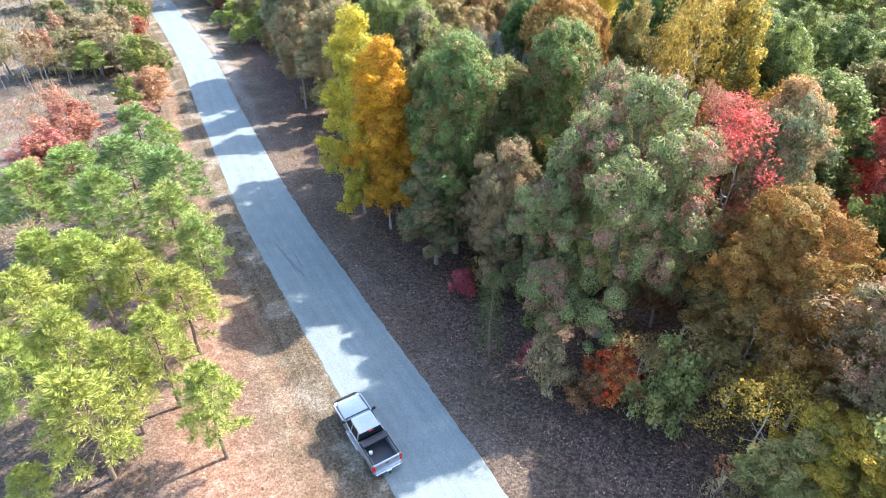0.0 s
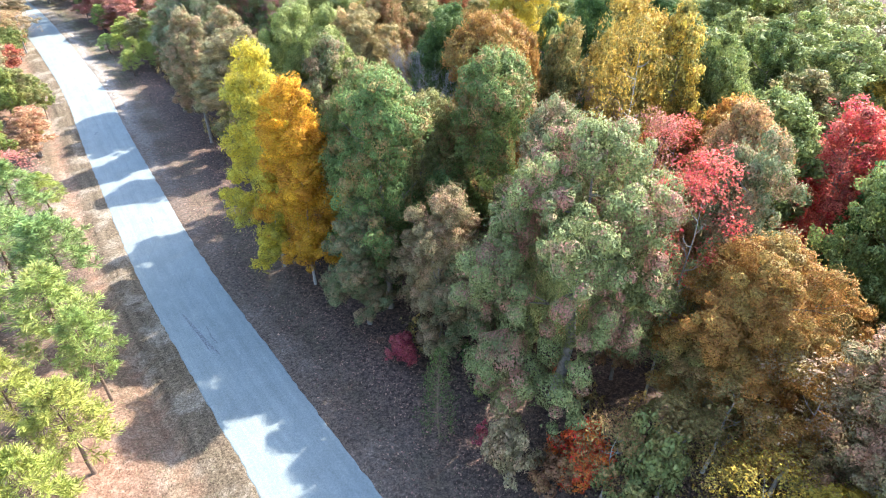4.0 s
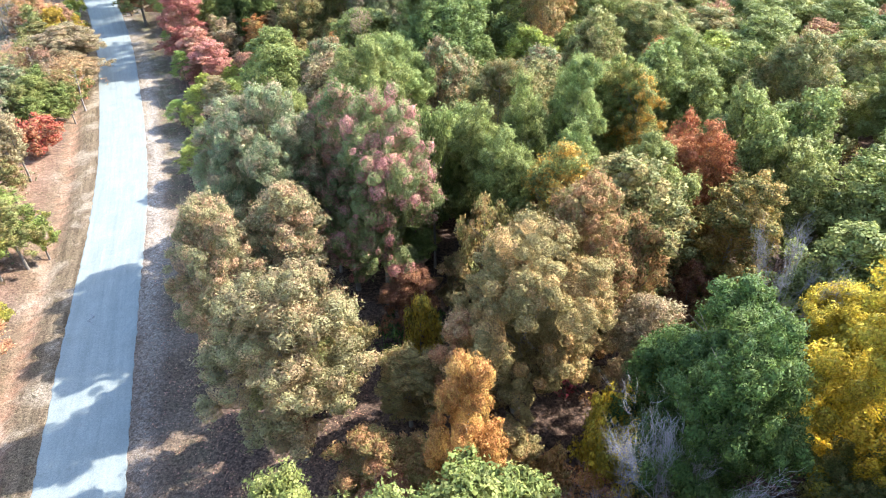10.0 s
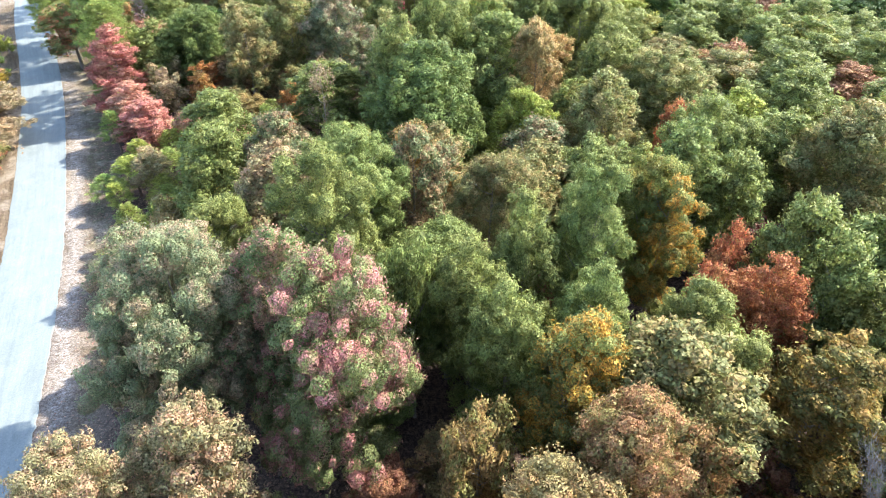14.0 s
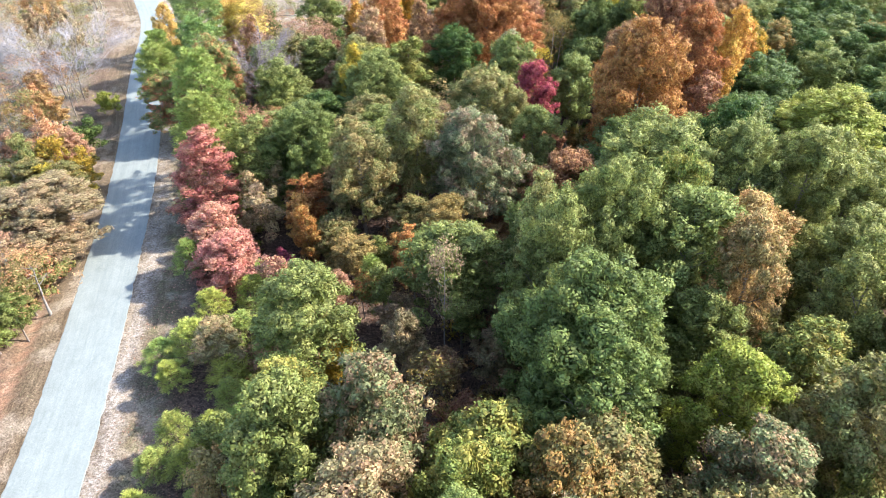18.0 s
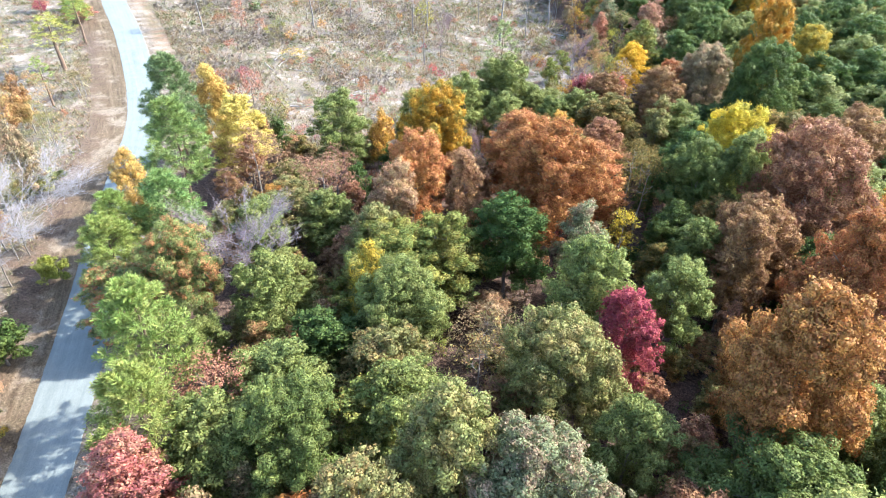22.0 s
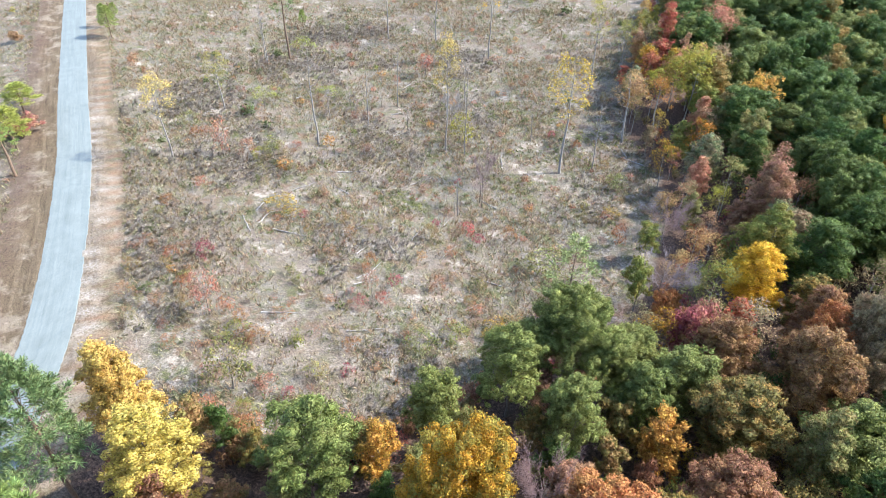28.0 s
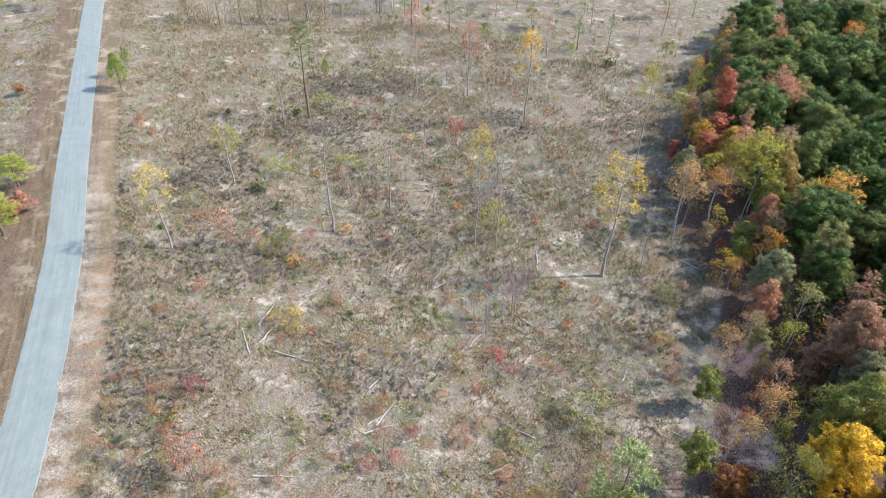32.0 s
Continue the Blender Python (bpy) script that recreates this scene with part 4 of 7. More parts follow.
def tree(shape, colour, x, y, h, r, group="trees of the wood"):
    """One tree of a shape and leaf colour, its height and crown radius in metres."""
    i = count_of[0]
    count_of[0] += 1
    z = float(ground_z(x, y))
    placed.append((x, y, r))
    lod, word, turn = lod_at(x, y), WORDS.get(colour, ""), (i * 137.5) % 360
    if shape in ("oak", "slim", "airy", "cone"):
        r *= {"oak": 1.28 if y < 70 else 1.13 if y < 170 else 1.05, "cone": 1.22}.get(shape, 1.0)
        cls = crown_class(shape, r)
        me = KINDS[shape, cls, lod][i % len(KINDS[shape, cls, lod])]
        rad, tall = SIZES[shape, cls]
        base = new({"oak": "young_tree" if group.startswith("young") else "oak_tree", "slim": "poplar_tree", "cone": "poplar_tree", "airy": "maple_tree"}[shape])
        low, wide = {"oak": (0.03 if y < 76 else 0.14, 1.0), "slim": (0.05, 1.1), "cone": (-0.045, 1.0), "airy": (0.5 if colour == "red" else 0.24, 1.1)}[shape]
        kind_word = {"oak": "broad oak tree with a dense %s autumn crown", "slim": "slender tree with a tall %s autumn crown", "cone": "dense tapering tree with a full %s autumn crown", "airy": "thin-leaved tree with a sparse %s crown"}[shape] % word
        trunk = part("trunk", (OAK_TRUNKS if shape == "oak" else POLE_TRUNKS)[i % 3], BARK if shape == "oak" else PALE_BARK, base)
        trunk.scale = (r / 4.2, r / 4.2, h / 18.0)
        crown = part("crown", me, LEAVES[colour], base)
        crown.location = (0, 0, h * low)
        skew = 0.9 + 0.2 * ((i * 0.618) % 1)
        crown.scale = (r / rad * wide * skew, r / rad * wide / skew, h * (1 - low) / tall)
    elif shape == "pole":
        base = new("sapling_tree")
        kind_word = "lone thin-stemmed tree with a small %s crown" % word
        part("trunk", POLE_TRUNKS[i % 3], PALE_BARK, base).scale = (r / 2.6, r / 2.6, h / 16.5)
        crown = part("crown", POLE_CROWNS[i % 3], LEAVES[colour], base)
        crown.location, crown.scale = (0, 0, h * 0.46), (r / 2.5, r / 2.5, h * 0.54 / 11.0)
    elif shape == "snag":
        base = new("dead_tree")
        kind_word = "thin leafless grey tree in the clearing"
        part("trunk", POLE_TRUNKS[i % 3], PALE_BARK, base).scale = (r / 2.4, r / 2.4, h / 15.6)
    elif shape == "bare":
        base = new("bare_tree")
        kind_word = "leafless tree with fine grey twigs"
        trunk = part("trunk", POLE_TRUNKS[i % 3], BARK, base)
        trunk.scale = (min(0.6, r / 4.5), min(0.6, r / 4.5), h / 18.0)
        crown = part("crown", (TWIG_CROWNS if h > 6 else SMALL_TWIGS)[i % 3], TWIGS[colour], base)
        crown.scale = (r / 4.0, r / 4.0, h / 13.0)
    elif shape in ("pine", "bigpine", "airypine", "cedar"):
        src, ph, pr = {"pine": (PINES, 9.0, 1.9), "bigpine": (BIG_PINES, 15.0, 4.2), "airypine": (THIN_PINES, 15.0, 2.6), "cedar": ([CEDAR], 9.0, 2.3)}[shape]
        base = new("cedar_tree" if shape == "cedar" else "pine_tree")
        kind_word = {"pine": "young pine with %s needle tufts", "bigpine": "tall bushy pine with %s needles", "airypine": "thin tall pine with sparse %s needles", "cedar": "dark green conical cedar at the wood's edge%.0s"}[shape] % word
        cr, tr = src[i % len(src)]
        r *= 1.15 if shape == "bigpine" else 1.0
        part("trunk", tr, PINE_BARK, base).scale = (r / pr, r / pr, h / ph)
        part("crown", cr, LEAVES[colour], base).scale = (r / pr, r / pr, h / ph)
    else:
        base = new("shrub")
        kind_word = "%s leafy shrub on the ground" % word
        if bool(in_clearing(x, y)):
            kind_word = "thin %s shrub with bare twigs in the dry grass" % word
            part("crown", THIN_BUSHES[i % 5], LEAVES[colour], base).scale = (r / 1.8, r / 1.8, h / 3.4)
            part("stem", SMALL_TWIGS[i % 3], TWIGS["greytwig"], base).scale = (r / 4.6, r / 4.6, h / 14.0)
        elif r < 1.4:
            part("crown", SMALL_BUSHES[i % 5], LEAVES[colour], base).scale = (r, r, h / 2.0)
        else:
            part("crown", BUSHES[i % 4], LEAVES[colour], base).scale = (r / 2.4, r / 2.4, h / 5.0)
        if h > 4:
            part("trunk", POLE_TRUNKS[i % 3], BARK, base).scale = (r / 3.5, r / 3.5, h / 20.0)
    base.matrix_basis = pose(x, y, z, 0, 0, turn)
    return tagged(base, kind_word, "shrub" if shape == "bush" else "tree", group)


def thicket(shape, colour, x, y, h, r):
    """Young trees standing close together over a patch of radius r."""
    q = np.random.default_rng(int(abs(x) * 31 + y))
    near = {"tan": ("tan", "olivetan", "rustpink"), "pinkred": ("redpink", "rustpink", "olive"), "orangepink": ("orangepink", "rustpink", "olivegreen"), "rustpink": ("rustpink", "tan", "olive")}.get(colour, (colour, colour, "olive"))
    for k in range(max(3, int(0.2 * r * r + 1.5))):
        a, d = k * 2.4, r * math.sqrt((k + 0.5) / max(3, int(0.2 * r * r + 1.5))) * 0.85
        tree(shape if k % 3 else "oak", near[int(q.integers(0, 5)) % 3 if q.random() < 0.6 else 0], x + d * math.cos(a), y + d * math.sin(a), h * q.uniform(0.65, 1.15), q.uniform(1.4, 2.3), "young trees left of the road")


def stand(colour, x, y, h, r):
    """A close group of four or five round-crowned trees over a patch of radius r."""
    q = np.random.default_rng(int(abs(x) * 17 + y))
    mates = {"darkgreen": ("darkgreen", "darkgreen", "bluegreen", "darkgreen", "green")}.get(colour, (colour, colour, "sage", "bluegreen", colour))
    for k in range(5 if r > 8 else 4):
        a = k * 1.4 + q.uniform(0, 0.7)
        d = r * q.uniform(0.42, 0.62)
        tree("oak", mates[k], x + d * math.cos(a), y + d * math.sin(a), h * q.uniform(0.82, 1.1), r * q.uniform(0.4, 0.54))


# roadside and south wood
tree("oak", "goldolive", 21.4, 20, 9, 3.3)
tree("oak", "olivegold", 24, 20.6, 12, 2.3)
tree("pine", "pinelime", -22.9, 21, 4, 1.3)
tree("pine", "pinelime", -19.9, 23.2, 9, 2.8)
tree("airy", "goldolive", 18, 23.5, 8, 3.2)
tree("airy", "tanrust", 12.5, 28.5, 7, 2.4)
tree("airy", "brown", 15.6, 27.8, 8, 2.7)
tree("bush", "rustbrown", 9.8, 29.6, 4, 1.6)
tree("airy", "tanrust", 19.2, 29.2, 10, 3)
tree("airy", "tan", 22.3, 27, 11, 3.1)
tree("oak", "tangold", 25.8, 24.6, 15, 3.6)
tree("pine", "pinelime", -19.2, 24.7, 2, 0.9)
tree("pine", "pinelime", -13.5, 24.8, 8, 2.2)
tree("pine", "pinelime", -24.9, 26.2, 9, 2.3)
tree("pine", "pinelime", -19.5, 26.8, 8.5, 2.1)
tree("bush", "olive", 14, 27.4, 8, 2.2)
tree("pine", "pinelime", -23.2, 28.2, 9, 2.6)
tree("pine", "pinelime", -17.9, 29.1, 8.5, 2.3)
tree("bush", "redorange", 11.6, 29.7, 5, 2)
tree("bush", "tan", 7.2, 30.3, 6, 1.7)
tree("oak", "goldrust", 21.7, 30.8, 16, 4.2)
tree("oak", "tanrust", 18.9, 31.2, 10, 2.2)
tree("pine", "pinelime", -27.2, 32.1, 9, 3.1)
tree("bush", "burgundy", 6.1, 33.2, 3, 0.9)
tree("cedar", "darkgreen", 3.5, 34.4, 8, 1.6)
tree("pine", "pinelime", -18.2, 34.4, 8, 2.7)
tree("oak", "orangetan", 26.1, 35.2, 9, 2.2)
tree("oak", "green", 33.6, 35.2, 18, 3.9)
tree("airy", "red", 18.2, 35.8, 20, 2.5)
tree("pine", "pinelime", -22, 36.1, 8.5, 2.4)
tree("pine", "pinelime", -25.3, 36.7, 9, 3)
tree("pine", "pinelime", -29, 36.8, 9, 2.8)
tree("oak", "greenred", 12.1, 37.2, 21.2, 5.2)
tree("oak", "greentan", 22.7, 37.6, 19.8, 2.3)
tree("oak", "olivebrown", 34.9, 39, 12, 2.3)
tree("pine", "pine", -19.1, 41, 8, 2.2)
tree("oak", "darkgreen", 38.4, 41.1, 17, 3.9)
tree("bush", "burgundy", 1.7, 41.7, 3, 1.4)
tree("airy", "tan", -34.9, 43.1, 7, 2.2)
tree("oak", "greentan", 12, 43.9, 20.2, 2.9)
tree("pine", "pine", -22, 44.2, 9, 3.5)
tree("oak", "orangetan", 26.5, 45.3, 19.2, 2.6)
tree("pine", "pine", -29.3, 47.6, 9, 3.3)
tree("oak", "red", 37.8, 48.1, 17, 3.1)
tree("oak", "greentan", 14.9, 48.7, 17, 3.2)
tree("pine", "pine", -36.4, 48.7, 9, 3.5)
tree("oak", "sagered", 1.2, 49, 21.9, 3.6)
tree("airy", "redpink", 22.3, 49.3, 16.8, 2.3)
tree("airy", "red", 39.8, 50.5, 16, 2.7)
tree("airy", "red", 24.9, 52, 15, 2.7)
tree("pine", "pine", -34.1, 52.1, 9, 3.9)
tree("oak", "sagered", 9.7, 52.2, 22.2, 3.6)
tree("airy", "goldolive", 20.7, 52.8, 23.2, 3.8)
tree("pine", "pinedark", -25.7, 52.9, 9, 3.4)
tree("oak", "olive", 5, 53, 18, 3.2)
tree("cone", "gold", -5.2, 53.3, 18.9, 2.9)
tree("oak", "orange", 31.4, 54.5, 16, 2.8)
tree("oak", "goldolive", 35, 54.9, 13, 3.6)
tree("pine", "pinedark", -31, 55.6, 9, 3.7)
tree("cone", "yellowgreen", -8.1, 56.6, 21.4, 2.9)
tree("oak", "sagered", 1.2, 56.1, 20, 3.9)
thicket("airy", "pinkred", -42.7, 57.9, 8, 3.7)
tree("oak", "olivebrown", 17.1, 58, 21.3, 2.2)
tree("oak", "goldrust", 10.9, 59.1, 23, 3.5)
tree("oak", "green", 31.5, 59.3, 19.6, 2.6)
tree("oak", "goldolive", 27.9, 59.6, 22, 3.2)
tree("bare", "pinktwig", 22.7, 61.3, 14, 2.7)
tree("oak", "goldolive", 24.6, 61.5, 23, 3.2)
tree("oak", "goldrust", 15.6, 62, 19.3, 1.1)
tree("oak", "orangetan", 33.5, 62.5, 13, 3)
tree("oak", "greentan", -2.3, 62.6, 20.4, 3.4)
tree("oak", "goldrust", 13.4, 63.1, 21.1, 3.2)
tree("pine", "pinedark", -33, 63.9, 9, 3.1)
tree("oak", "green", -4.8, 64.7, 22.9, 3.9)
tree("oak", "green", 34.4, 65.1, 18, 3.7)
tree("bare", "greytwig", 19.4, 65.1, 14, 2.1)
tree("oak", "sage", 19.2, 68.8, 18.7, 1.7)
tree("oak", "bluegreen", 43.7, 69.2, 17.8, 3.1)
tree("oak", "green", -9.1, 69.4, 17, 2.3)
tree("pine", "pinelime", -33.3, 69.9, 5, 2.2)
thicket("airy", "pinkred", -46.1, 69.9, 9, 5.4)
tree("oak", "darkgreen", 23.5, 70.9, 20.9, 3.5)
tree("bare", "greytwig", 7.3, 73.9, 13, 3.1)
tree("oak", "darkgreen", 20.5, 75.1, 18.5, 2.2)
tree("oak", "green", 41.6, 75.2, 18, 3.3)
tree("oak", "greentan", -0.6, 47.0, 12, 2.6)
tree("oak", "olivegold", 4.6, 43.6, 14, 2.8)
tree("oak", "greentan", 7.6, 40.6, 12, 2.6)
# middle wood
tree("bare", "greytwig", 9.5, 75, 9, 2.2)
tree("airy", "tan", 11.5, 72.5, 7, 2)
tree("bush", "rustbrown", 5.5, 69, 4, 1.8)
tree("airy", "olivebrown", 15, 73, 8, 2.4)
tree("airy", "yellow", 6.5, 79, 9, 1.8)
tree("bare", "pinktwig", 3, 74, 7, 2.2)
tree("airy", "rust", 4, 77.5, 7, 1.8)
tree("oak", "greentan", 13.5, 68, 12, 2.4)
tree("oak", "olive", 18, 78, 10, 2.5)
tree("airy", "redpink", -39, 76.2, 5, 2.8)
tree("oak", "darkgreen", 9.9, 77.4, 19.3, 3.4)
tree("cone", "rustorange", -2.6, 78.5, 15.5, 2)
tree("bush", "orangetan", 2.6, 79.6, 6, 1.4)
tree("oak", "yellow", 19.4, 80.1, 22.9, 4.1)
tree("bush", "yellow", 5.9, 80.8, 8.6, 2)
tree("oak", "olivegold", -13.9, 82.1, 17, 4)
tree("oak", "darkgreen", 10.9, 82.3, 18, 4.1)
tree("bush", "yellow", 6.2, 83.3, 8, 1.7)
tree("airy", "yellow", 9.1, 84, 11, 1.9)
tree("oak", "darkgreen", 36.7, 85.1, 20, 4.3)
thicket("oak", "orangepink", -42.8, 85.2, 6, 3.7)
tree("oak", "green", 31.1, 85.2, 20, 5.4)
tree("slim", "orangepink", -3.6, 85.3, 12, 1.8)
tree("airy", "orangepink", -40.9, 87.1, 6, 2.4)
tree("oak", "goldtan", 0.4, 87.5, 17.3, 4.5)
tree("oak", "tan", 8.3, 87.7, 12, 2.6)
tree("oak", "yellow", 20.7, 87.8, 14, 3.4)
tree("oak", "tangold", -19.9, 88.3, 17.9, 3)
tree("bare", "greytwig", 17.7, 90.9, 12.7, 2.7)
tree("bush", "goldolive", -6.9, 91.1, 8, 1.6)
tree("oak", "tangold", -16.2, 91.4, 17.4, 2.9)
tree("oak", "tanrust", 4.3, 91.5, 19.1, 3)
tree("bush", "goldlime", -43.5, 92.5, 2.5, 1.4)
tree("oak", "tanrust", 8.2, 93.2, 15, 1.9)
tree("oak", "tanrust", -2.7, 93.9, 15.8, 2)
tree("oak", "goldgreen", 2.7, 98.3, 18.2, 2.8)
tree("oak", "pinkgreen", -10.7, 98.5, 20.9, 4.4)
tree("oak", "sagetan", -20, 99.8, 20, 4.6)
tree("oak", "pinkgreen", -14, 100.6, 20.6, 3.4)
thicket("airy", "tan", -65.1, 99.1, 9, 7)
tree("oak", "olivebrown", 16.7, 99.2, 15.3, 3.6)
thicket("oak", "olivegreen", -47.8, 100.9, 7, 3.6)
tree("oak", "green", -1.2, 101.1, 17.4, 2.8)
tree("pine", "pine", -56.2, 101.1, 6, 3.2)
tree("airypine", "pine", -50.2, 102.4, 7, 3.5)
tree("oak", "green", 9.9, 102.6, 17.1, 3.4)
tree("oak", "sage", 4.2, 103.6, 17.7, 2.4)
tree("oak", "green", -3.4, 104.1, 18.3, 2.6)
tree("oak", "sagetan", -22.7, 104.8, 17, 5.3)
tree("oak", "green", -7.4, 105, 18.4, 1.9)
thicket("oak", "tan", -56, 105, 8, 4.9)
tree("oak", "rust", 15.4, 105.4, 16.9, 2.6)
tree("oak", "green", 23.1, 105.6, 15.4, 3.8)
tree("pine", "pine", -53.1, 106.8, 5, 3.3)
tree("oak", "redbrown", 13.2, 107.2, 15.7, 1.8)
tree("oak", "green", 20.3, 107.3, 17.8, 2.5)
tree("oak", "sage", -3.3, 107.3, 16, 2.6)
thicket("oak", "tan", -62.8, 107.7, 8, 6.2)
tree("oak", "green", -0, 108.1, 19.6, 2.5)
tree("oak", "sage", -13.3, 109.1, 20.8, 3.7)
tree("oak", "sage", -5.2, 109.5, 16, 3.7)
tree("oak", "sage", 4.7, 109.7, 20.2, 2.5)
tree("oak", "green", 24.8, 110.5, 18.7, 2.9)
tree("oak", "green", 19.3, 111.6, 18.3, 3.1)
tree("oak", "redbrown", 15.2, 111.6, 15, 1.9)
tree("oak", "sage", -22.8, 112.5, 15, 3)
tree("oak", "sage", 5.1, 114.1, 19, 2.6)
tree("oak", "goldgreen", 10.9, 114.3, 17.5, 2.4)
thicket("oak", "tan", -58.8, 114.5, 8, 4.9)
tree("oak", "sage", -13.2, 114.7, 20.1, 4.6)
tree("oak", "olivetan", -2, 115.3, 19, 3.2)
tree("oak", "olivegreen", 9.9, 117, 18.4, 3.7)
tree("oak", "greentan", -8.3, 118, 19.9, 3.1)
tree("oak", "olivegold", -20, 119.4, 17, 3.9)
tree("pine", "pinelime", -37.7, 119.9, 4, 1.9)
tree("oak", "olivetan", 0, 120.5, 16, 3.3)
tree("pine", "pine", -33.9, 121.9, 3.5, 1.6)
tree("oak", "olivegreen", -14.7, 122.3, 17.3, 2.6)
tree("oak", "green", 14.2, 122.7, 18.9, 3.5)
tree("oak", "sage", 18.9, 122.8, 16.8, 2.8)
tree("oak", "olivetan", 1.4, 123.3, 16, 4.2)
tree("oak", "olivebrown", -8.8, 123.5, 17, 3.9)
tree("pine", "pine", -39.4, 123.8, 3.5, 1.7)
tree("bush", "redbrown", -59.6, 124.2, 5, 3.3)
tree("oak", "green", 6.8, 124.9, 16, 3.5)
tree("pine", "pinelime", -36.4, 125, 4.5, 2.1)
tree("oak", "olivetan", -7.6, 126, 16, 4.1)
tree("oak", "olivetan", 30.3, 126.1, 19.2, 5.2)
tree("pine", "pine", -39, 126.7, 4.9, 1.7)
tree("oak", "green", 42.1, 127.5, 17.3, 4.3)
thicket("oak", "sagetan", -69.8, 128.1, 8, 7.7)
tree("oak", "greentan", 2.3, 128.2, 16, 3.8)
tree("pine", "pinelime", -36.8, 128.2, 4.2, 1.7)
tree("pine", "pine", -33.8, 129, 5, 2.4)
tree("oak", "green", 18.1, 129.2, 18, 4.4)
# north wood
tree("oak", "green", 8, 130, 13.5, 1.8)
tree("pine", "pine", -36.7, 131.1, 4.9, 1.8)
tree("oak", "bluegreen", -8, 131.2, 19, 4.2)
thicket("oak", "green", -63.5, 131.7, 6, 4)
tree("pine", "pinelime", -43.1, 132.2, 4, 1.7)
tree("pine", "pinelime", -38.5, 133.4, 4.5, 2.3)
tree("oak", "olive", 8.9, 133.7, 18.6, 3.9)
tree("pine", "pine", -45.7, 134.3, 3.5, 2)
tree("airy", "olivebrown", -21, 135.1, 9, 2.6)
thicket("oak", "green", -65.4, 135.1, 6, 4.2)
tree("oak", "rust", 16.9, 135.4, 15.7, 2.3)
tree("oak", "lime", 1.1, 135.5, 16, 3.1)
tree("pine", "pinelime", -42.9, 135.8, 5, 2.7)
tree("oak", "bluegreen", -9.1, 137.6, 20.4, 6)
tree("airy", "orangepink", -62, 137.8, 8, 3.7)
tree("pine", "pinelime", -37.2, 138.1, 3.5, 1.9)
tree("pine", "pine", -39.7, 138.5, 5, 2.4)
tree("pine", "pinelime", -44, 140.3, 4.9, 2)
tree("bush", "redolive", -65, 140.8, 6, 3)
tree("oak", "olivegreen", 7.2, 141.2, 15, 3.7)
tree("pine", "pine", -37.3, 141.6, 6, 3.1)
thicket("airy", "rustpink", -70, 141.7, 8, 5.8)
tree("airy", "tan", -21.3, 142.2, 16.3, 2)
tree("pine", "pinelime", -41.5, 143.5, 4.9, 2.1)
tree("oak", "green", 31.4, 143.7, 16.3, 4)
tree("oak", "sage", -12.7, 144, 21.1, 3.2)
tree("slim", "rustpink", -32.4, 144.1, 8, 1.4)
tree("oak", "olive", 17.4, 145.4, 17, 5.2)
tree("pine", "pine", -49.9, 145.7, 6, 2)
tree("cone", "crimson", -45.4, 146.2, 8.1, 3.3)
thicket("airy", "orangepink", -76.4, 146.3, 8, 4.8)
tree("pine", "pine", -41.4, 146.3, 4.9, 2.1)
tree("oak", "sage", -28.8, 146.6, 7.7, 1.9)
tree("oak", "green", 11.6, 147.3, 19.1, 3.4)
tree("oak", "goldtan", 2.7, 147.9, 19.8, 3)
tree("oak", "tan", -69, 148, 9, 5.1)
tree("pine", "pine", -30.3, 148.1, 7, 1.9)
tree("oak", "olive", -14.6, 148.2, 20.3, 2.3)
thicket("oak", "orangeyellow", -88.1, 149, 9, 5.7)
tree("cone", "crimson", -48.7, 149.3, 9.1, 2.9)
tree("bush", "burgundy", -41.5, 149.3, 4, 2.2)
tree("oak", "green", -8.2, 149.4, 22, 4.3)
tree("oak", "brown", -33.2, 150.1, 8, 2.4)
tree("oak", "green", -2, 150.3, 20, 4.2)
tree("slim", "goldrust", -38.8, 151.1, 10, 1.5)
tree("pine", "pinelime", -51.1, 152.1, 6, 1.6)
thicket("oak", "olivetan", -75.1, 152.6, 8, 4.9)
tree("slim", "rustorange", -40.6, 153.5, 9.6, 1.6)
tree("oak", "bluegreen", -13, 153.6, 16, 4.5)
tree("oak", "olivegreen", -2.9, 155.5, 20.7, 3.1)
tree("oak", "orangetan", 3.6, 156.1, 17, 3.7)
tree("cone", "redpink", -53.5, 156.3, 13.6, 3.3)
tree("oak", "green", 12.6, 156.3, 16, 5.2)
thicket("oak", "goldolive", -74.9, 156.5, 8, 3.6)
tree("pine", "pine", -56.1, 156.5, 6, 2.1)
tree("oak", "brown", -25.5, 157.7, 10.4, 3)
tree("slim", "rustorange", -28.5, 153, 9, 1.6)
tree("oak", "tan", -21.6, 155, 9, 2.2)
tree("oak", "olivetan", -29, 158, 9, 2.4)
tree("airy", "rust", -31, 146.5, 6, 1.6)
tree("bush", "burgundy", -36, 149, 3, 1.8)
tree("airy", "goldtan", -26, 148.5, 7, 2)
tree("slim", "rust", -42.2, 158, 9, 2.7)
tree("oak", "tanrust", 5, 158.4, 15, 3.7)
tree("oak", "olivetan", -35.2, 158.6, 17.2, 3.6)
thicket("oak", "rustpink", -78.8, 158.6, 8, 4.8)
tree("oak", "darkgreen", -15, 160, 11, 3)
tree("bigpine", "pine", -55.7, 160.7, 14.9, 4.3)
tree("oak", "sage", -5.3, 161.4, 20.5, 6.4)
thicket("airy", "orangepink", -81.6, 162.2, 8, 3.5)
tree("oak", "sage", 3, 163.3, 19.8, 4.5)
tree("oak", "bluegreen", -44.7, 164.1, 14.9, 4.3)
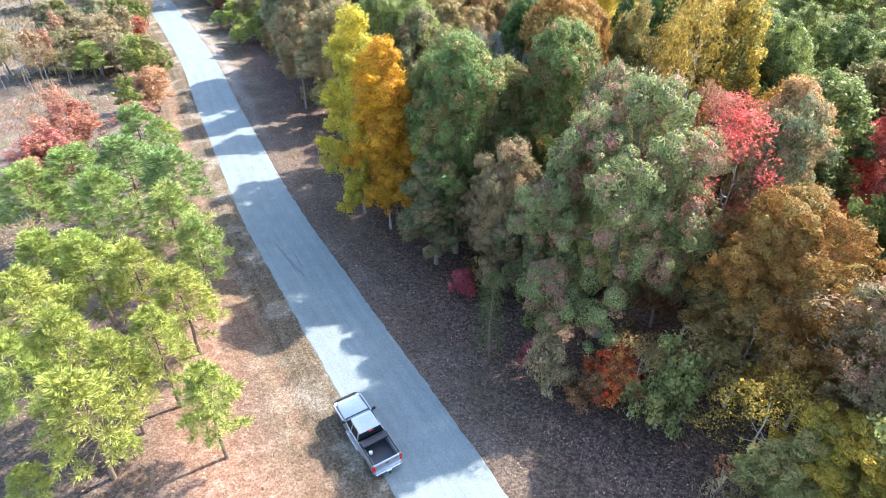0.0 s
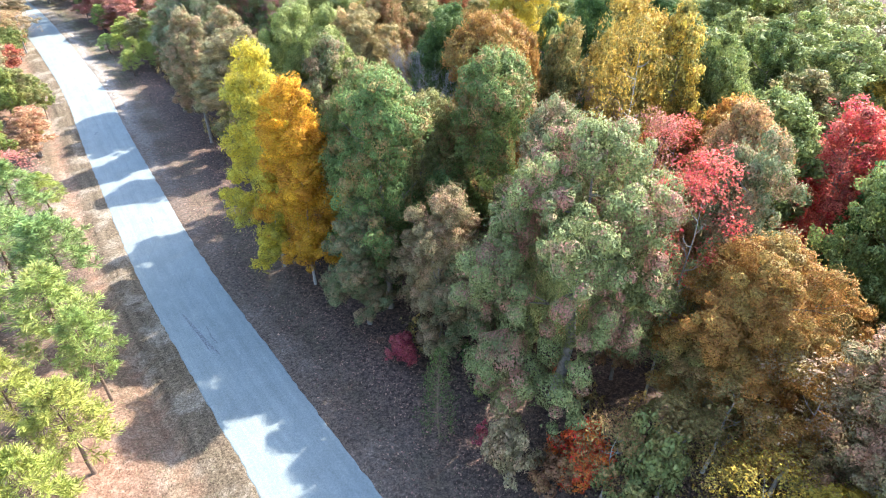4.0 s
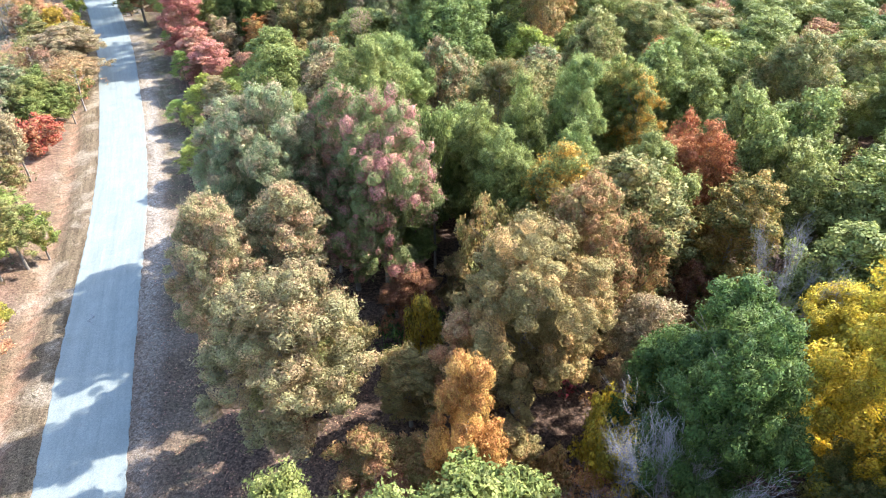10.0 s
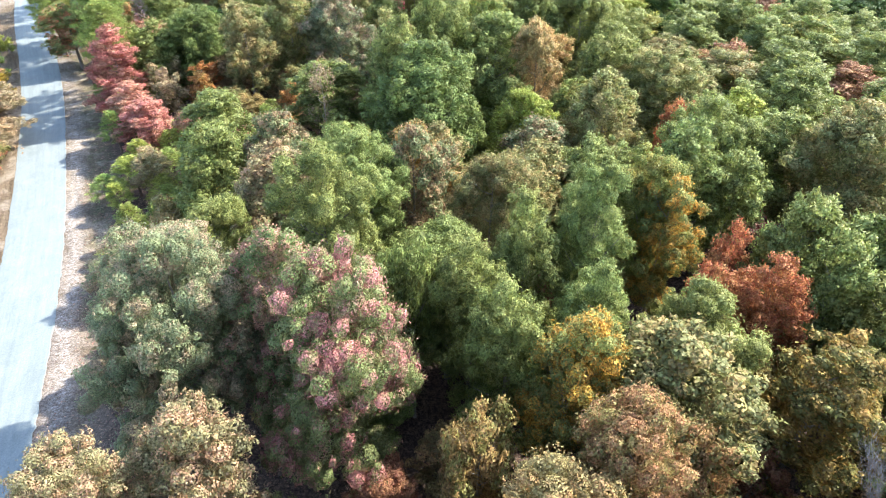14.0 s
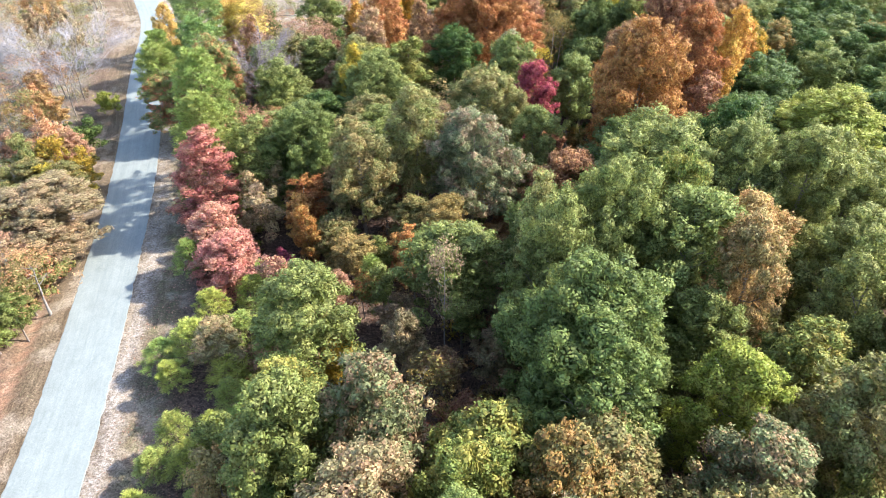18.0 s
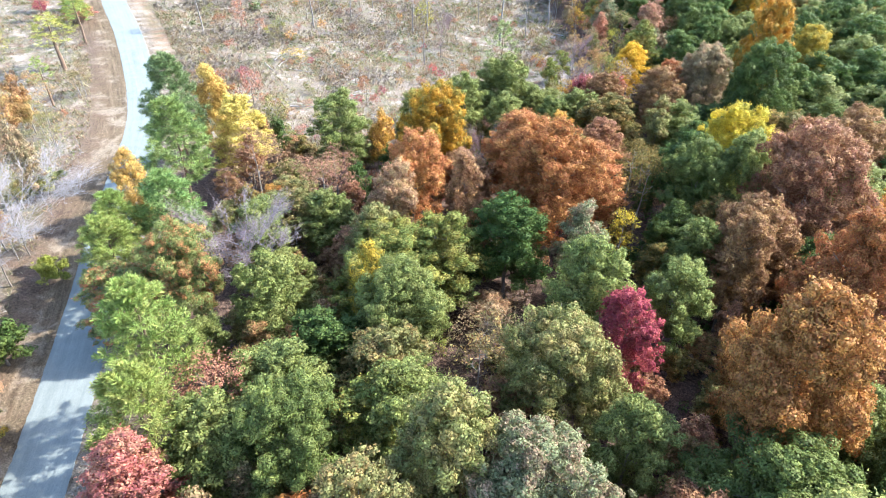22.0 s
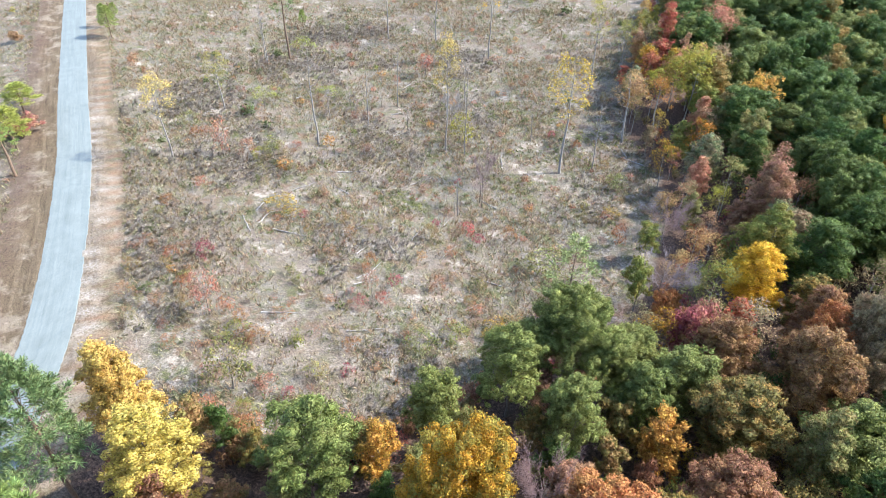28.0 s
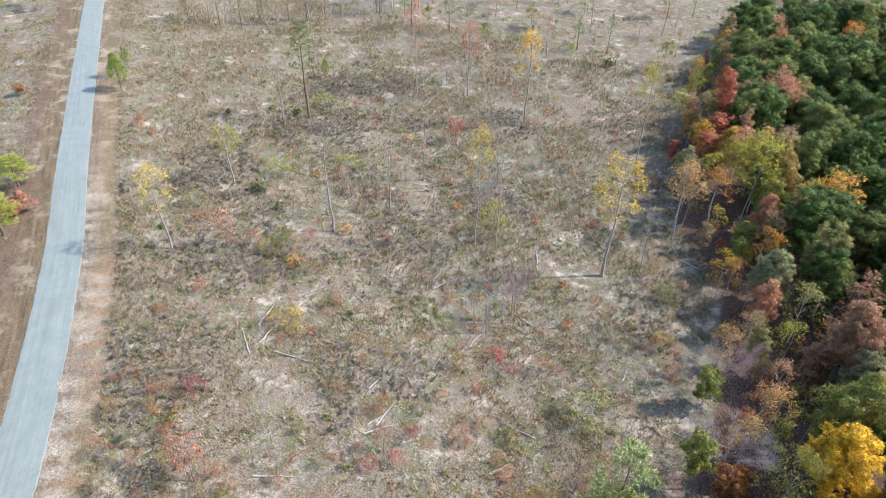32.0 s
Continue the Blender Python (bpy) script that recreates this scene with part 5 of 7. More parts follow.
tree("oak", "sagetan", -23.8, 164.8, 17.2, 4.9)
tree("oak", "green", 9.5, 165.6, 20.2, 4.6)
tree("oak", "olive", -31.2, 165.8, 19.2, 3.8)
tree("airy", "redpink", -53.9, 166.6, 11.7, 3.6)
tree("bigpine", "pine", -59.4, 166.8, 17.3, 4.6)
tree("bush", "darkgreen", -81.6, 167.3, 6, 3.3)
thicket("airy", "orangetan", -90.4, 168.2, 9, 5.5)
tree("oak", "bluegreen", -7.9, 170.6, 16, 6)
tree("oak", "green", 16.3, 170.6, 15, 4.8)
tree("oak", "darkgreen", 2.6, 171.3, 19.2, 4)
tree("oak", "sage", -18.3, 171.9, 16.1, 3.2)
tree("oak", "redolive", -70.6, 175, 11, 4.1)
tree("bare", "greytwig", -91.3, 177, 11, 6.8)
tree("oak", "bluegreen", 4.3, 177.1, 17, 5.5)
tree("oak", "redolive", -65.5, 177.4, 15.7, 4.6)
tree("oak", "olive", -25, 177.8, 18, 5.2)
tree("airy", "goldtan", -32.5, 178.3, 14.7, 2.8)
tree("oak", "rust", -7.1, 179, 24.6, 5.8)
thicket("airy", "rustpink", -99.6, 179.6, 9, 6.2)
tree("bush", "lime", -87.2, 179.7, 4, 1.9)
tree("bigpine", "pine", -75.8, 179.8, 12, 4.1)
tree("oak", "sage", -42, 181.6, 16.8, 4.6)
tree("oak", "goldolive", -45.2, 182.1, 16.2, 2.5)
tree("bare", "greytwig", -94.4, 182.7, 11, 9)
tree("bigpine", "pine", -77.2, 182.8, 13, 3.9)
tree("oak", "burgundy", -20.1, 183.7, 17.1, 3.2)
tree("oak", "green", -56.3, 184.2, 10.7, 3.3)
tree("bare", "greypink", -62.5, 185, 13, 5.1)
# wood beside the clearing
tree("airy", "tan", -33.8, 186.7, 8, 4.3)
tree("bigpine", "pinedark", -73.4, 187, 14.2, 4.6)
tree("oak", "olivegreen", -45.8, 187.8, 14.4, 6.4)
tree("oak", "lime", 18.2, 188.1, 16, 7.5)
tree("oak", "orangeyellow", -79.4, 188.2, 15.6, 2.5)
tree("oak", "green", -24.6, 188.7, 18.8, 4.2)
tree("oak", "rustbrown", 2, 189.7, 16, 3)
thicket("airy", "tan", -104.8, 190.6, 10, 6.1)
tree("oak", "olivetan", -48.7, 191.5, 15.1, 3.7)
tree("oak", "olivegreen", -40.5, 192.2, 15.7, 4.4)
tree("oak", "sage", -16, 192.6, 15.8, 3.6)
tree("bush", "olive", -103.8, 195.1, 4, 2.9)
thicket("airy", "tan", -118.1, 195.8, 10, 5.5)
tree("oak", "rust", -0.7, 196, 23.2, 4.7)
tree("oak", "darkgreen", -34.8, 196.9, 17, 4.3)
tree("oak", "rustpink", -49.1, 197.5, 17.2, 3.4)
tree("bigpine", "pinedark", -80.4, 198.5, 17.6, 5.3)
tree("oak", "orange", 4.7, 198.9, 22.2, 2.7)
tree("oak", "rustbrown", -9.9, 199.4, 19, 3.3)
tree("oak", "sagetan", -26.8, 199.9, 16, 3)
tree("oak", "orange", -67, 199.9, 9.1, 2.6)
tree("oak", "rustbrown", -40.9, 200.4, 18.5, 2.6)
tree("oak", "bluegreen", -14.6, 201.4, 15.7, 3.1)
tree("airy", "rustpink", -61.4, 201.9, 13, 4.5)
tree("airy", "rustpink", -72.3, 203.2, 14.1, 4)
tree("oak", "rustorange", -49.4, 204.4, 18.6, 3.9)
tree("oak", "rustbrown", -7.7, 204.6, 18, 4.9)
tree("oak", "rust", -32.1, 206.3, 22.7, 5.9)
thicket("airy", "orangetan", -122.9, 206.9, 10, 7.5)
tree("bigpine", "pinegrey", -87.3, 207.1, 19, 4.9)
tree("airy", "yellow", -22.5, 207.5, 12, 2.1)
tree("airy", "rustpink", -63.5, 209.2, 10.5, 3.3)
tree("oak", "darkgreen", -16.2, 209.5, 13, 3.4)
tree("oak", "rustorange", -49.3, 210.1, 15, 3.5)
tree("cone", "paleyellow", -79.5, 210.7, 14.4, 3.3)
tree("oak", "rustpink", -45, 213.5, 13, 3.9)
tree("oak", "rustbrown", -2.2, 213.7, 23.6, 6.4)
tree("oak", "orange", 8.2, 214.1, 18, 3.4)
tree("cone", "orangeyellow", -86, 214.5, 16.3, 3)
tree("oak", "rustorange", -26.9, 216, 16, 4)
tree("oak", "goldorange", 10.1, 217.6, 17, 3.8)
tree("oak", "bluegreen", -14.2, 217.7, 18.1, 4.9)
tree("oak", "green", -66.1, 217.7, 16, 4.1)
tree("oak", "goldorange", -51.2, 218.2, 20, 5.2)
tree("oak", "rustorange", -37, 218.4, 18, 6.1)
tree("oak", "sage", -9, 218.7, 20.4, 3.4)
tree("airypine", "pine", -127.3, 219.9, 9, 2.9)
tree("airy", "olivebrown", -21, 220.2, 14, 3.8)
tree("oak", "orange", -60.9, 220.9, 12.3, 2.1)
tree("oak", "darkgreen", -14.7, 224.2, 16, 4.6)
tree("bare", "pinktwig", -45.2, 224.5, 10, 3)
tree("bush", "olive", -83.1, 225.7, 8, 3)
tree("bush", "redpink", -79, 227.5, 2.5, 1.7)
tree("oak", "yellow", -10, 228.2, 19.8, 5.2)
tree("oak", "green", -58, 228.2, 14.8, 3)
tree("airy", "olivebrown", -22.9, 228.2, 12, 4)
tree("oak", "rustbrown", -28.3, 229.6, 13.8, 4.3)
tree("oak", "rustbrown", 0.3, 231.2, 18, 6.3)
tree("bush", "goldlime", -75.8, 231.8, 2, 1.4)
tree("bush", "olivegreen", -88.4, 233.4, 2, 2.3)
tree("bush", "rustbrown", -85.5, 233.5, 2.2, 1.9)
tree("oak", "sage", -44.6, 234.1, 14.2, 3.3)
tree("airypine", "pinelime", -138.2, 234.1, 11, 6.5)
tree("airy", "olivebrown", -21.3, 234.8, 7.3, 4.6)
tree("slim", "orange", -35.3, 235.1, 12, 2.2)
tree("oak", "darkgreen", -14.3, 235.3, 13, 3.6)
tree("oak", "sage", -52.7, 237.5, 15.1, 3.6)
tree("bare", "greytwig", -69.1, 238.5, 3.5, 2.5)
tree("oak", "rustbrown", 7.4, 238.5, 18, 5.8)
tree("slim", "olive", -20.5, 239, 14.7, 2.6)
tree("bush", "brush_red", -85.7, 239.2, 1.8, 1.7)
tree("bush", "green", -66.4, 242.6, 2.5, 2.6)
tree("oak", "sage", -51.7, 242.9, 12.2, 3.2)
tree("bush", "brush_red", -112.1, 242.9, 1.5, 1.7)
stand("green", -38.7, 245.1, 12.5, 7.7)
tree("oak", "green", -47.5, 245.4, 16.1, 5)
tree("bush", "olivegreen", -63, 246.3, 3, 2.2)
tree("bush", "olive", -88, 246.9, 1.5, 1.2)
tree("airypine", "pinesoft", -49.3, 248.9, 20.5, 4.4)
tree("airypine", "pine", -146.6, 248.9, 10, 3.9)
tree("oak", "rustbrown", -21, 249, 16.7, 4.3)
tree("bush", "goldolive", -58.7, 250.2, 2.2, 2.3)
tree("oak", "darkgreen", -5.1, 250.3, 22.4, 5.7)
tree("oak", "rustbrown", -31, 250.5, 13.7, 3.8)
tree("bush", "olive", -117, 250.7, 1.5, 1.4)
tree("bush", "tanrust", -56.9, 252.5, 2.5, 1.9)
tree("bush", "redbrown", -62.7, 253.5, 1.8, 1.4)
tree("bush", "purple", -33.6, 253.9, 12.5, 3.8)
tree("bare", "pinktwig", -54.3, 255.4, 4, 2.2)
tree("bush", "tanrust", -64.2, 255.5, 1.6, 1.2)
tree("pine", "pinelime", -154.4, 255.8, 8, 4)
tree("oak", "rust", -19.6, 256, 15, 3.3)
tree("oak", "tan", -14.4, 256.8, 19.1, 4.6)
tree("bare", "pinktwig", -42.6, 258.1, 4, 2.8)
tree("bush", "tanrust", -93.8, 258.7, 1.3, 0.9)
tree("bush", "brush_red", -52, 258.7, 3.5, 2.4)
tree("bush", "pinkred", -158, 260.8, 4, 3.5)
tree("bush", "brush_tan", -56.8, 261.2, 2.2, 2.1)
tree("oak", "rustbrown", -19.6, 261.2, 14, 3.6)
tree("bush", "rustorange", -37.3, 263.6, 5, 2.3)
tree("bare", "greypink", -38.8, 265.9, 8, 3.9)
tree("oak", "olivebrown", -20.3, 266.2, 12, 3.1)
tree("bush", "brush_tan", -83.9, 266.8, 1.2, 1.7)
tree("oak", "yellowgold", -27.4, 267.1, 14.3, 3.8)
tree("bush", "olive", -59.2, 267.1, 1.8, 1.5)
tree("pine", "pinelime", -165.9, 267.2, 6, 3.7)
tree("bush", "olive", -55.4, 267.4, 4, 4.4)
tree("oak", "goldorange", -4.6, 267.6, 26, 5.1)
tree("airy", "olivegreen", -34.4, 267.9, 8, 2.1)
tree("airy", "tan", -13.1, 270.8, 13, 3.4)
tree("airy", "orangetan", -35.6, 275, 9, 2.3)
tree("bush", "goldlime", -114.8, 275.2, 2.5, 2)
tree("airy", "orangetan", -33.5, 276.6, 8, 2.1)
tree("airy", "tan", -24.7, 278.9, 10, 2.6)
tree("oak", "goldolive", 4.7, 279, 18, 4.7)
tree("bare", "greytwig", -75.8, 279.1, 5, 1.9)
tree("bare", "pinktwig", -40.3, 280.6, 8, 3)
tree("bare", "pinktwig", -72.5, 282.1, 5, 2)
tree("oak", "tan", -22.4, 282.1, 12, 3.1)
tree("airy", "olivetan", -35.6, 282.8, 6.2, 1.6)
tree("bush", "brush_red", -88.8, 283.2, 1.6, 1.5)
tree("bush", "brush_red", -63.6, 283.5, 1.2, 1.3)
tree("bare", "pinktwig", -73.4, 284.8, 4, 2.3)
tree("bush", "brush_olive", -57.1, 284.8, 2, 2.3)
stand("darkgreen", -13.2, 288.5, 16, 8.5)
stand("darkgreen", 0.6, 288.6, 18, 9.3)
tree("bare", "greytwig", -113.1, 290.5, 5, 3.3)
tree("airy", "rustbrown", -21.6, 290.7, 13.6, 3.5)
tree("airy", "orange", -26.7, 294.1, 9.5, 2.5)
tree("airy", "olive", -31.9, 295.9, 11.9, 3.1)
stand("darkgreen", -16.7, 300.1, 18, 8.5)
tree("bare", "greypink", -112.9, 306.3, 4, 3.6)
tree("oak", "olivegreen", -41.5, 309.5, 8, 2.1)
tree("bare", "greytwig", -107.1, 310.4, 4, 3.6)
tree("oak", "olivegreen", -41.2, 313.5, 9, 2.3)
tree("oak", "olivebrown", -24.1, 314.4, 11, 2.9)
stand("darkgreen", -19.6, 315.7, 17, 9.4)
tree("oak", "goldorange", -4, 316.5, 18, 4.8)
tree("airy", "orange", -33, 331.8, 9.1, 2.4)
tree("airy", "goldlime", -46, 335, 13, 3.4)
tree("slim", "goldlime", -38.1, 339.8, 13, 3.4)
tree("slim", "goldlime", -37, 342.5, 12, 3.3)
tree("airy", "redbrown", -46.7, 343.5, 11, 2.9)
stand("darkgreen", -26.7, 345.2, 16, 7.3)
tree("bush", "brush_red", -91.9, 345.8, 2, 2.1)
tree("slim", "redbrown", -50.9, 346.3, 13, 3.4)
stand("darkgreen", -15.8, 356.8, 18, 8.3)
stand("green", -28.9, 357.6, 14.5, 7.6)
tree("slim", "redbrown", -52.5, 362.2, 11, 2.9)
tree("oak", "olive", -36.1, 371.3, 14, 3.6)
tree("airy", "rustpink", -45.5, 377.3, 9.2, 2.4)
tree("oak", "green", -36.6, 409.1, 14, 5.5)
tree("oak", "orange", -45.3, 415.1, 12, 3.1)
tree("airy", "orange", -25.3, 416.9, 14, 3.6)

# the rest of the wood: trees seen only in the distance or between the others
fill_rng = np.random.default_rng(21)
MIXES = [(75, ["sage", "green", "olive", "green", "olivetan", "brown", "goldolive", "darkgreen", "tan"]),
         (150, ["green", "green", "olive", "sage", "green", "lime", "olivegreen", "bluegreen", "olivetan"]),
         (215, ["green", "sage", "darkgreen", "olivegreen", "olivetan", "green", "green", "rustbrown"]),
         (999, ["darkgreen", "darkgreen", "bluegreen", "darkgreen", "olivebrown", "darkgreen", "green", "darkgreen"])]
spot = np.array(placed)
WOOD_EDGE = [34, 66, 80, 80, 70, 50, 32, -2]
rest = []
GAPS = [(-10.5, 92.6, 6), (6.2, 67, 4), (13.3, 71.3, 5), (8.1, 77.2, 5), (20.1, 72.2, 5), (12.4, 93.5, 4), (2, 62.9, 4), (-12, 85, 7), (-10, 104, 5), (5, 88, 5), (-25, 137, 5), (-16, 217, 6), (-18.4, 225, 5), (-14, 190, 6), (25, 37, 6), (-1.5, 43, 6), (16, 31, 8), (23, 33, 6), (-12.5, 97.5, 5), (3.4, 88, 3.5), (-20.5, 232, 8), (-12, 195, 7)]
for gy0 in np.arange(16, 440, 7.0):
    for gx0 in np.arange(-118, 120, 7.0):
        x, y = gx0 + fill_rng.uniform(-2.6, 2.6), gy0 + fill_rng.uniform(-2.6, 2.6)
        pick, hh, rr = fill_rng.integers(0, 90), fill_rng.uniform(0.8, 1.04), fill_rng.uniform(3.3, 4.8)
        d = float(off_road(x, y))
        if d < 13 or (x < -40 and 196 < y < 290) or bool(in_clearing(x, y)) or bool(in_clearing(x - 3, y)) or (248 < y < 420 and bool(in_clearing(x - (13 if y < 330 else 7), y))) or x > float(np.interp(y, [16, 60, 110, 150, 200, 260, 330, 440], WOOD_EDGE)):
            continue
        near = np.hypot(spot[:, 0] - x, spot[:, 1] - y)
        if (near < spot[:, 2] * 0.75 + 2.4).any():
            continue
        if any(math.hypot(x - gx_, y - gy_) < gr_ for gx_, gy_, gr_ in GAPS):
            continue
        mix = next(m for top, m in MIXES if y < top)
        # Mostly dark green crowns here; the dark mix also paints in shade between them.
        if x > -25 and y > 190:
            mix = MIXES[-1][1]
        elif x < 5 and 118 < y < 150:
            mix = ["green", "bluegreen", "olivegreen", "darkgreen", "greentan"]
        h = np.interp(y, [0, 60, 130, 160, 230, 300], [17.5, 18, 16.5, 13.5, 14.5, 16.5]) * hh
        if d < 17:
            h, rr = h * 0.55, rr * 0.7
        rest.append((float(min(np.hypot(flight[:, 0] - x, flight[:, 1] - y))), x, y, h, rr, mix[pick % len(mix)]))
rest.sort()


# young trees and tall shrubs standing low in the gaps between the crowns
spot = np.array(placed)
low_rng = np.random.default_rng(33)
LOW = [(80, ["olive", "tanrust", "goldolive", "greentan", "rustbrown", "olivegold"]), (130, ["tanrust", "olivegreen", "goldtan", "green", "olive", "rustbrown"]),
       (175, ["tan", "rustbrown", "olivegold", "green", "rustpink", "olivetan", "goldolive"]), (999, ["rustpink", "tanrust", "olivebrown", "rustbrown", "olive", "darkgreen"])]
low = []
for gy0 in np.arange(20, 262, 4.6):
    for gx0 in np.arange(-100, 40, 4.6):
        x, y = gx0 + low_rng.uniform(-1.8, 1.8), gy0 + low_rng.uniform(-1.8, 1.8)
        h, r, pick = low_rng.uniform(4.5, 9.5), low_rng.uniform(1.5, 2.4), low_rng.integers(0, 60)
        if float(off_road(x, y)) < 13 or bool(in_clearing(x, y)) or bool(in_clearing(x - 4, y)) or x > -8 + 0.6 * (120 - y if y < 120 else 0) + (22 if y > 60 else 6):
            continue
        if (np.hypot(spot[:, 0] - x, spot[:, 1] - y) < spot[:, 2] * 0.72 + 0.7).any():
            continue
        if y < 78 and any(math.hypot(x - gx_, y - gy_) < gr_ * 0.6 for gx_, gy_, gr_ in GAPS):
            continue
        mix = next(m for top, m in LOW if y < top)
        low.append((lod_at(x, y) != "near", float(min(np.hypot(flight[:, 0] - x, flight[:, 1] - y))), mix[pick % len(mix)], x, y, h, r))
low.sort()
for _, _, colour, x, y, h, r in low[:230]:
    tree("oak", colour, x, y, h, r, "young trees of the understorey")


def join_stuff(name, label, category, items):
    """One mesh of many crowns: items of (arrays, colour, pose matrix as numpy 3x4)."""
    vs, fs, ns, mi, names, o = [], [], [], [], [], 0
    for (v, f, nv), colour, mat in items:
        if colour not in names:
            names.append(colour)
        vs.append(v @ mat[:, :3].T + mat[:, 3])
        ns.append(unit(nv @ np.linalg.inv(mat[:, :3])))
        fs.append(f + o)
        mi.append(np.full(len(f), names.index(colour), np.int32))
        o += len(v)
    me = mesh_of(name, np.vstack(vs), np.vstack(fs), np.vstack(ns))
    for c in names:
        me.materials.append(LEAVES[c])
    me.polygons.foreach_set("material_index", np.concatenate(mi))
    return tagged(new(name, me), label, category, kind="stuff")


def turned(x, y, z, sx, sy, sz, a):
    c, s = math.cos(a), math.sin(a)
    return np.array([[c * sx, -s * sy, 0, x], [s * sx, c * sy, 0, y], [0, 0, sz, z]])


woods = []
for k, (d, x, y, h, r, c) in enumerate(rest):
    woods.append((ARRAYS["oak", 1, "mid" if k < 50 else "far"][k % 5], c, turned(x, y, float(ground_z(x, y)) + h * 0.18, r / 3.5, r / 3.5, h * 0.82 / 15.5, k * 2.4)))
for k, (_, _, colour, x, y, h, r) in enumerate(low[230:]):
    woods.append((ARRAYS["oak", -1, "far"][k % 5], colour, turned(x, y, float(ground_z(x, y)) + h * 0.14, r * 1.1 / 1.9, r * 1.1 / 1.9, h * 0.86 / 7.0, k * 2.4)))
join_stuff("far_woods", "dense autumn wood of green, olive and rust crowns", "woods", woods)

# undergrowth between the trunks
def clump_arrays(seed, count, size):
    g = np.random.default_rng(seed)
    c = unit(g.normal(size=(count, 3))) * g.uniform(0.35, 1.0, (count, 1)) * np.array([1, 1, 0.8]) + np.array([0, 0, 0.75])
    c[:, 2] = np.abs(c[:, 2])
    return leaves_at(g, c, c - np.array([0, 0, 0.5]) + g.normal(0, 0.6, (count, 3)), size, c - np.array([0, 0, 0.3]))


CLUMPS = [clump_arrays(200 + s, 110, 0.3) for s in range(5)]
under, u_mix = [], ["olivegreen", "brown", "olivebrown", "green", "rustbrown", "burgundy", "olivegreen", "brown", "darkgreen", "redbrown", "tan", "goldolive"]
for gy0 in np.arange(18, 330, 4.6):
    for gx0 in np.arange(-110, 75, 4.6):
        x, y, s, c = gx0 + fill_rng.uniform(-2, 2), gy0 + fill_rng.uniform(-2, 2), fill_rng.uniform(0.8, 2.1), fill_rng.integers(0, 12)
        d = float(off_road(x, y))
        if d < 12.5 or bool(in_clearing(x, y)) or x > 30 + 0.25 * y or fill_rng.random() < 0.25:
            continue
        # Dark leaf colours past x -30, y 160 put the wood's deep shade into the undergrowth.
        under.append((CLUMPS[c % 5], ("darkgreen", "olivebrown", "darkgreen", "bluegreen")[c % 4] if x > -30 and y > 160 else u_mix[c], turned(x, y, float(ground_z(x, y)) - 0.1, s, s, s * fill_rng.uniform(0.8, 1.9), c)))
join_stuff("undergrowth", "low mixed undergrowth of the wood floor", "undergrowth", under)

# ---- the clearing ----
for shape, colour, x, y, h, r in [
        ("pole", "paleyellow", -128.3, 266.9, 17, 2.9), ("pole", "goldlime", -134.2, 289.4, 13.5, 2.6), ("snag", "", -109.2, 286.5, 20, 3.0), ("airypine", "pinegrey", -139.3, 322, 22.8, 4.2),
        ("snag", "", -141, 314.9, 16.8, 1.8), ("snag", "", -143.5, 317.5, 14, 1.8), ("snag", "", -104.1, 312.7, 16.2, 1.8), ("snag", "", -104.4, 298.9, 15, 1.8), ("pole", "orangeyellow", -85.3, 296.6, 26, 2.3),
        ("snag", "", -81.5, 297.4, 21, 1.8), ("pole", "yellow", -62, 298.7, 25, 3.9), ("pole", "yellowgold", -94.3, 347.7, 23.5, 3.1), ("pole", "redpink", -125.5, 350.6, 24.7, 3.0), ("pole", "redpink", -112.5, 354.6, 20.5, 2.8),
        ("pole", "goldlime", -65.3, 340.4, 24.5, 2.6), ("pole", "goldlime", -60.4, 353.6, 13.7, 2.4), ("pole", "orangetan", -53, 316.4, 16.6, 3.8), ("pole", "orange", -47.8, 322.9, 13.8, 3.2),
        ("snag", "", -74.6, 276.4, 9.9, 1.3), ("snag", "", -113.6, 298.6, 7, 1.5), ("snag", "", -89.5, 318, 12, 1.6), ("snag", "", -56.5, 303, 15, 1.8), ("snag", "", -71, 309, 9, 1.4),
        ("bare", "pinktwig", -71.7, 280.7, 10.5, 1.9), ("bare", "greypink", -97, 303, 6, 1.8), ("bare", "greytwig", -88, 306, 8, 1.8)]:
    tree(shape, colour, x, y, h, r, "lone trees of the clearing")
for colour, x, y, h, r in [("goldlime", -83.4, 301.7, 7.3, 3.6), ("redpink", -121.1, 272.4, 8.5, 2.2), ("redbrown", -105.2, 330.7, 5.7, 2.4), ("green", -50.1, 297.5, 3.4, 2.6), ("goldolive", -49.6, 286, 2.7, 1.7),
                            ("rust", -46.9, 278.5, 4.2, 1.6), ("burgundy", -102.6, 244.8, 3.6, 1.6), ("redpink", -94, 235, 8, 2.2), ("rustpink", -77.1, 249.3, 5, 1.4), ("goldolive", -100.5, 261.5, 3.2, 3.2),
                            ("olive", -134.3, 278.8, 3.2, 2.6), ("rust", -80.5, 255.2, 2.9, 1.2), ("lime", -128.9, 296.8, 3.4, 3.4), ("lime", -139.5, 328.6, 4, 3.6), ("red", -70.8, 271.7, 2.8, 1.2), ("lime", -120.5, 309, 2, 3),
                            ("redpink", -117.5, 275, 4, 1.8), ("olivegreen", -113, 277, 4.5, 2)]:
    tree("bush", colour, x, y, h, r, "shrubs of the clearing")
for x, y, h, r in [(-182.5, 307, 7.7, 2.6), (-189.1, 312.1, 6, 1.8), (-192, 318, 4.5, 1.4), (-150, 345, 5, 1.4)]:
    tree("pine", "pine", x, y, h, r, "lone trees of the clearing")
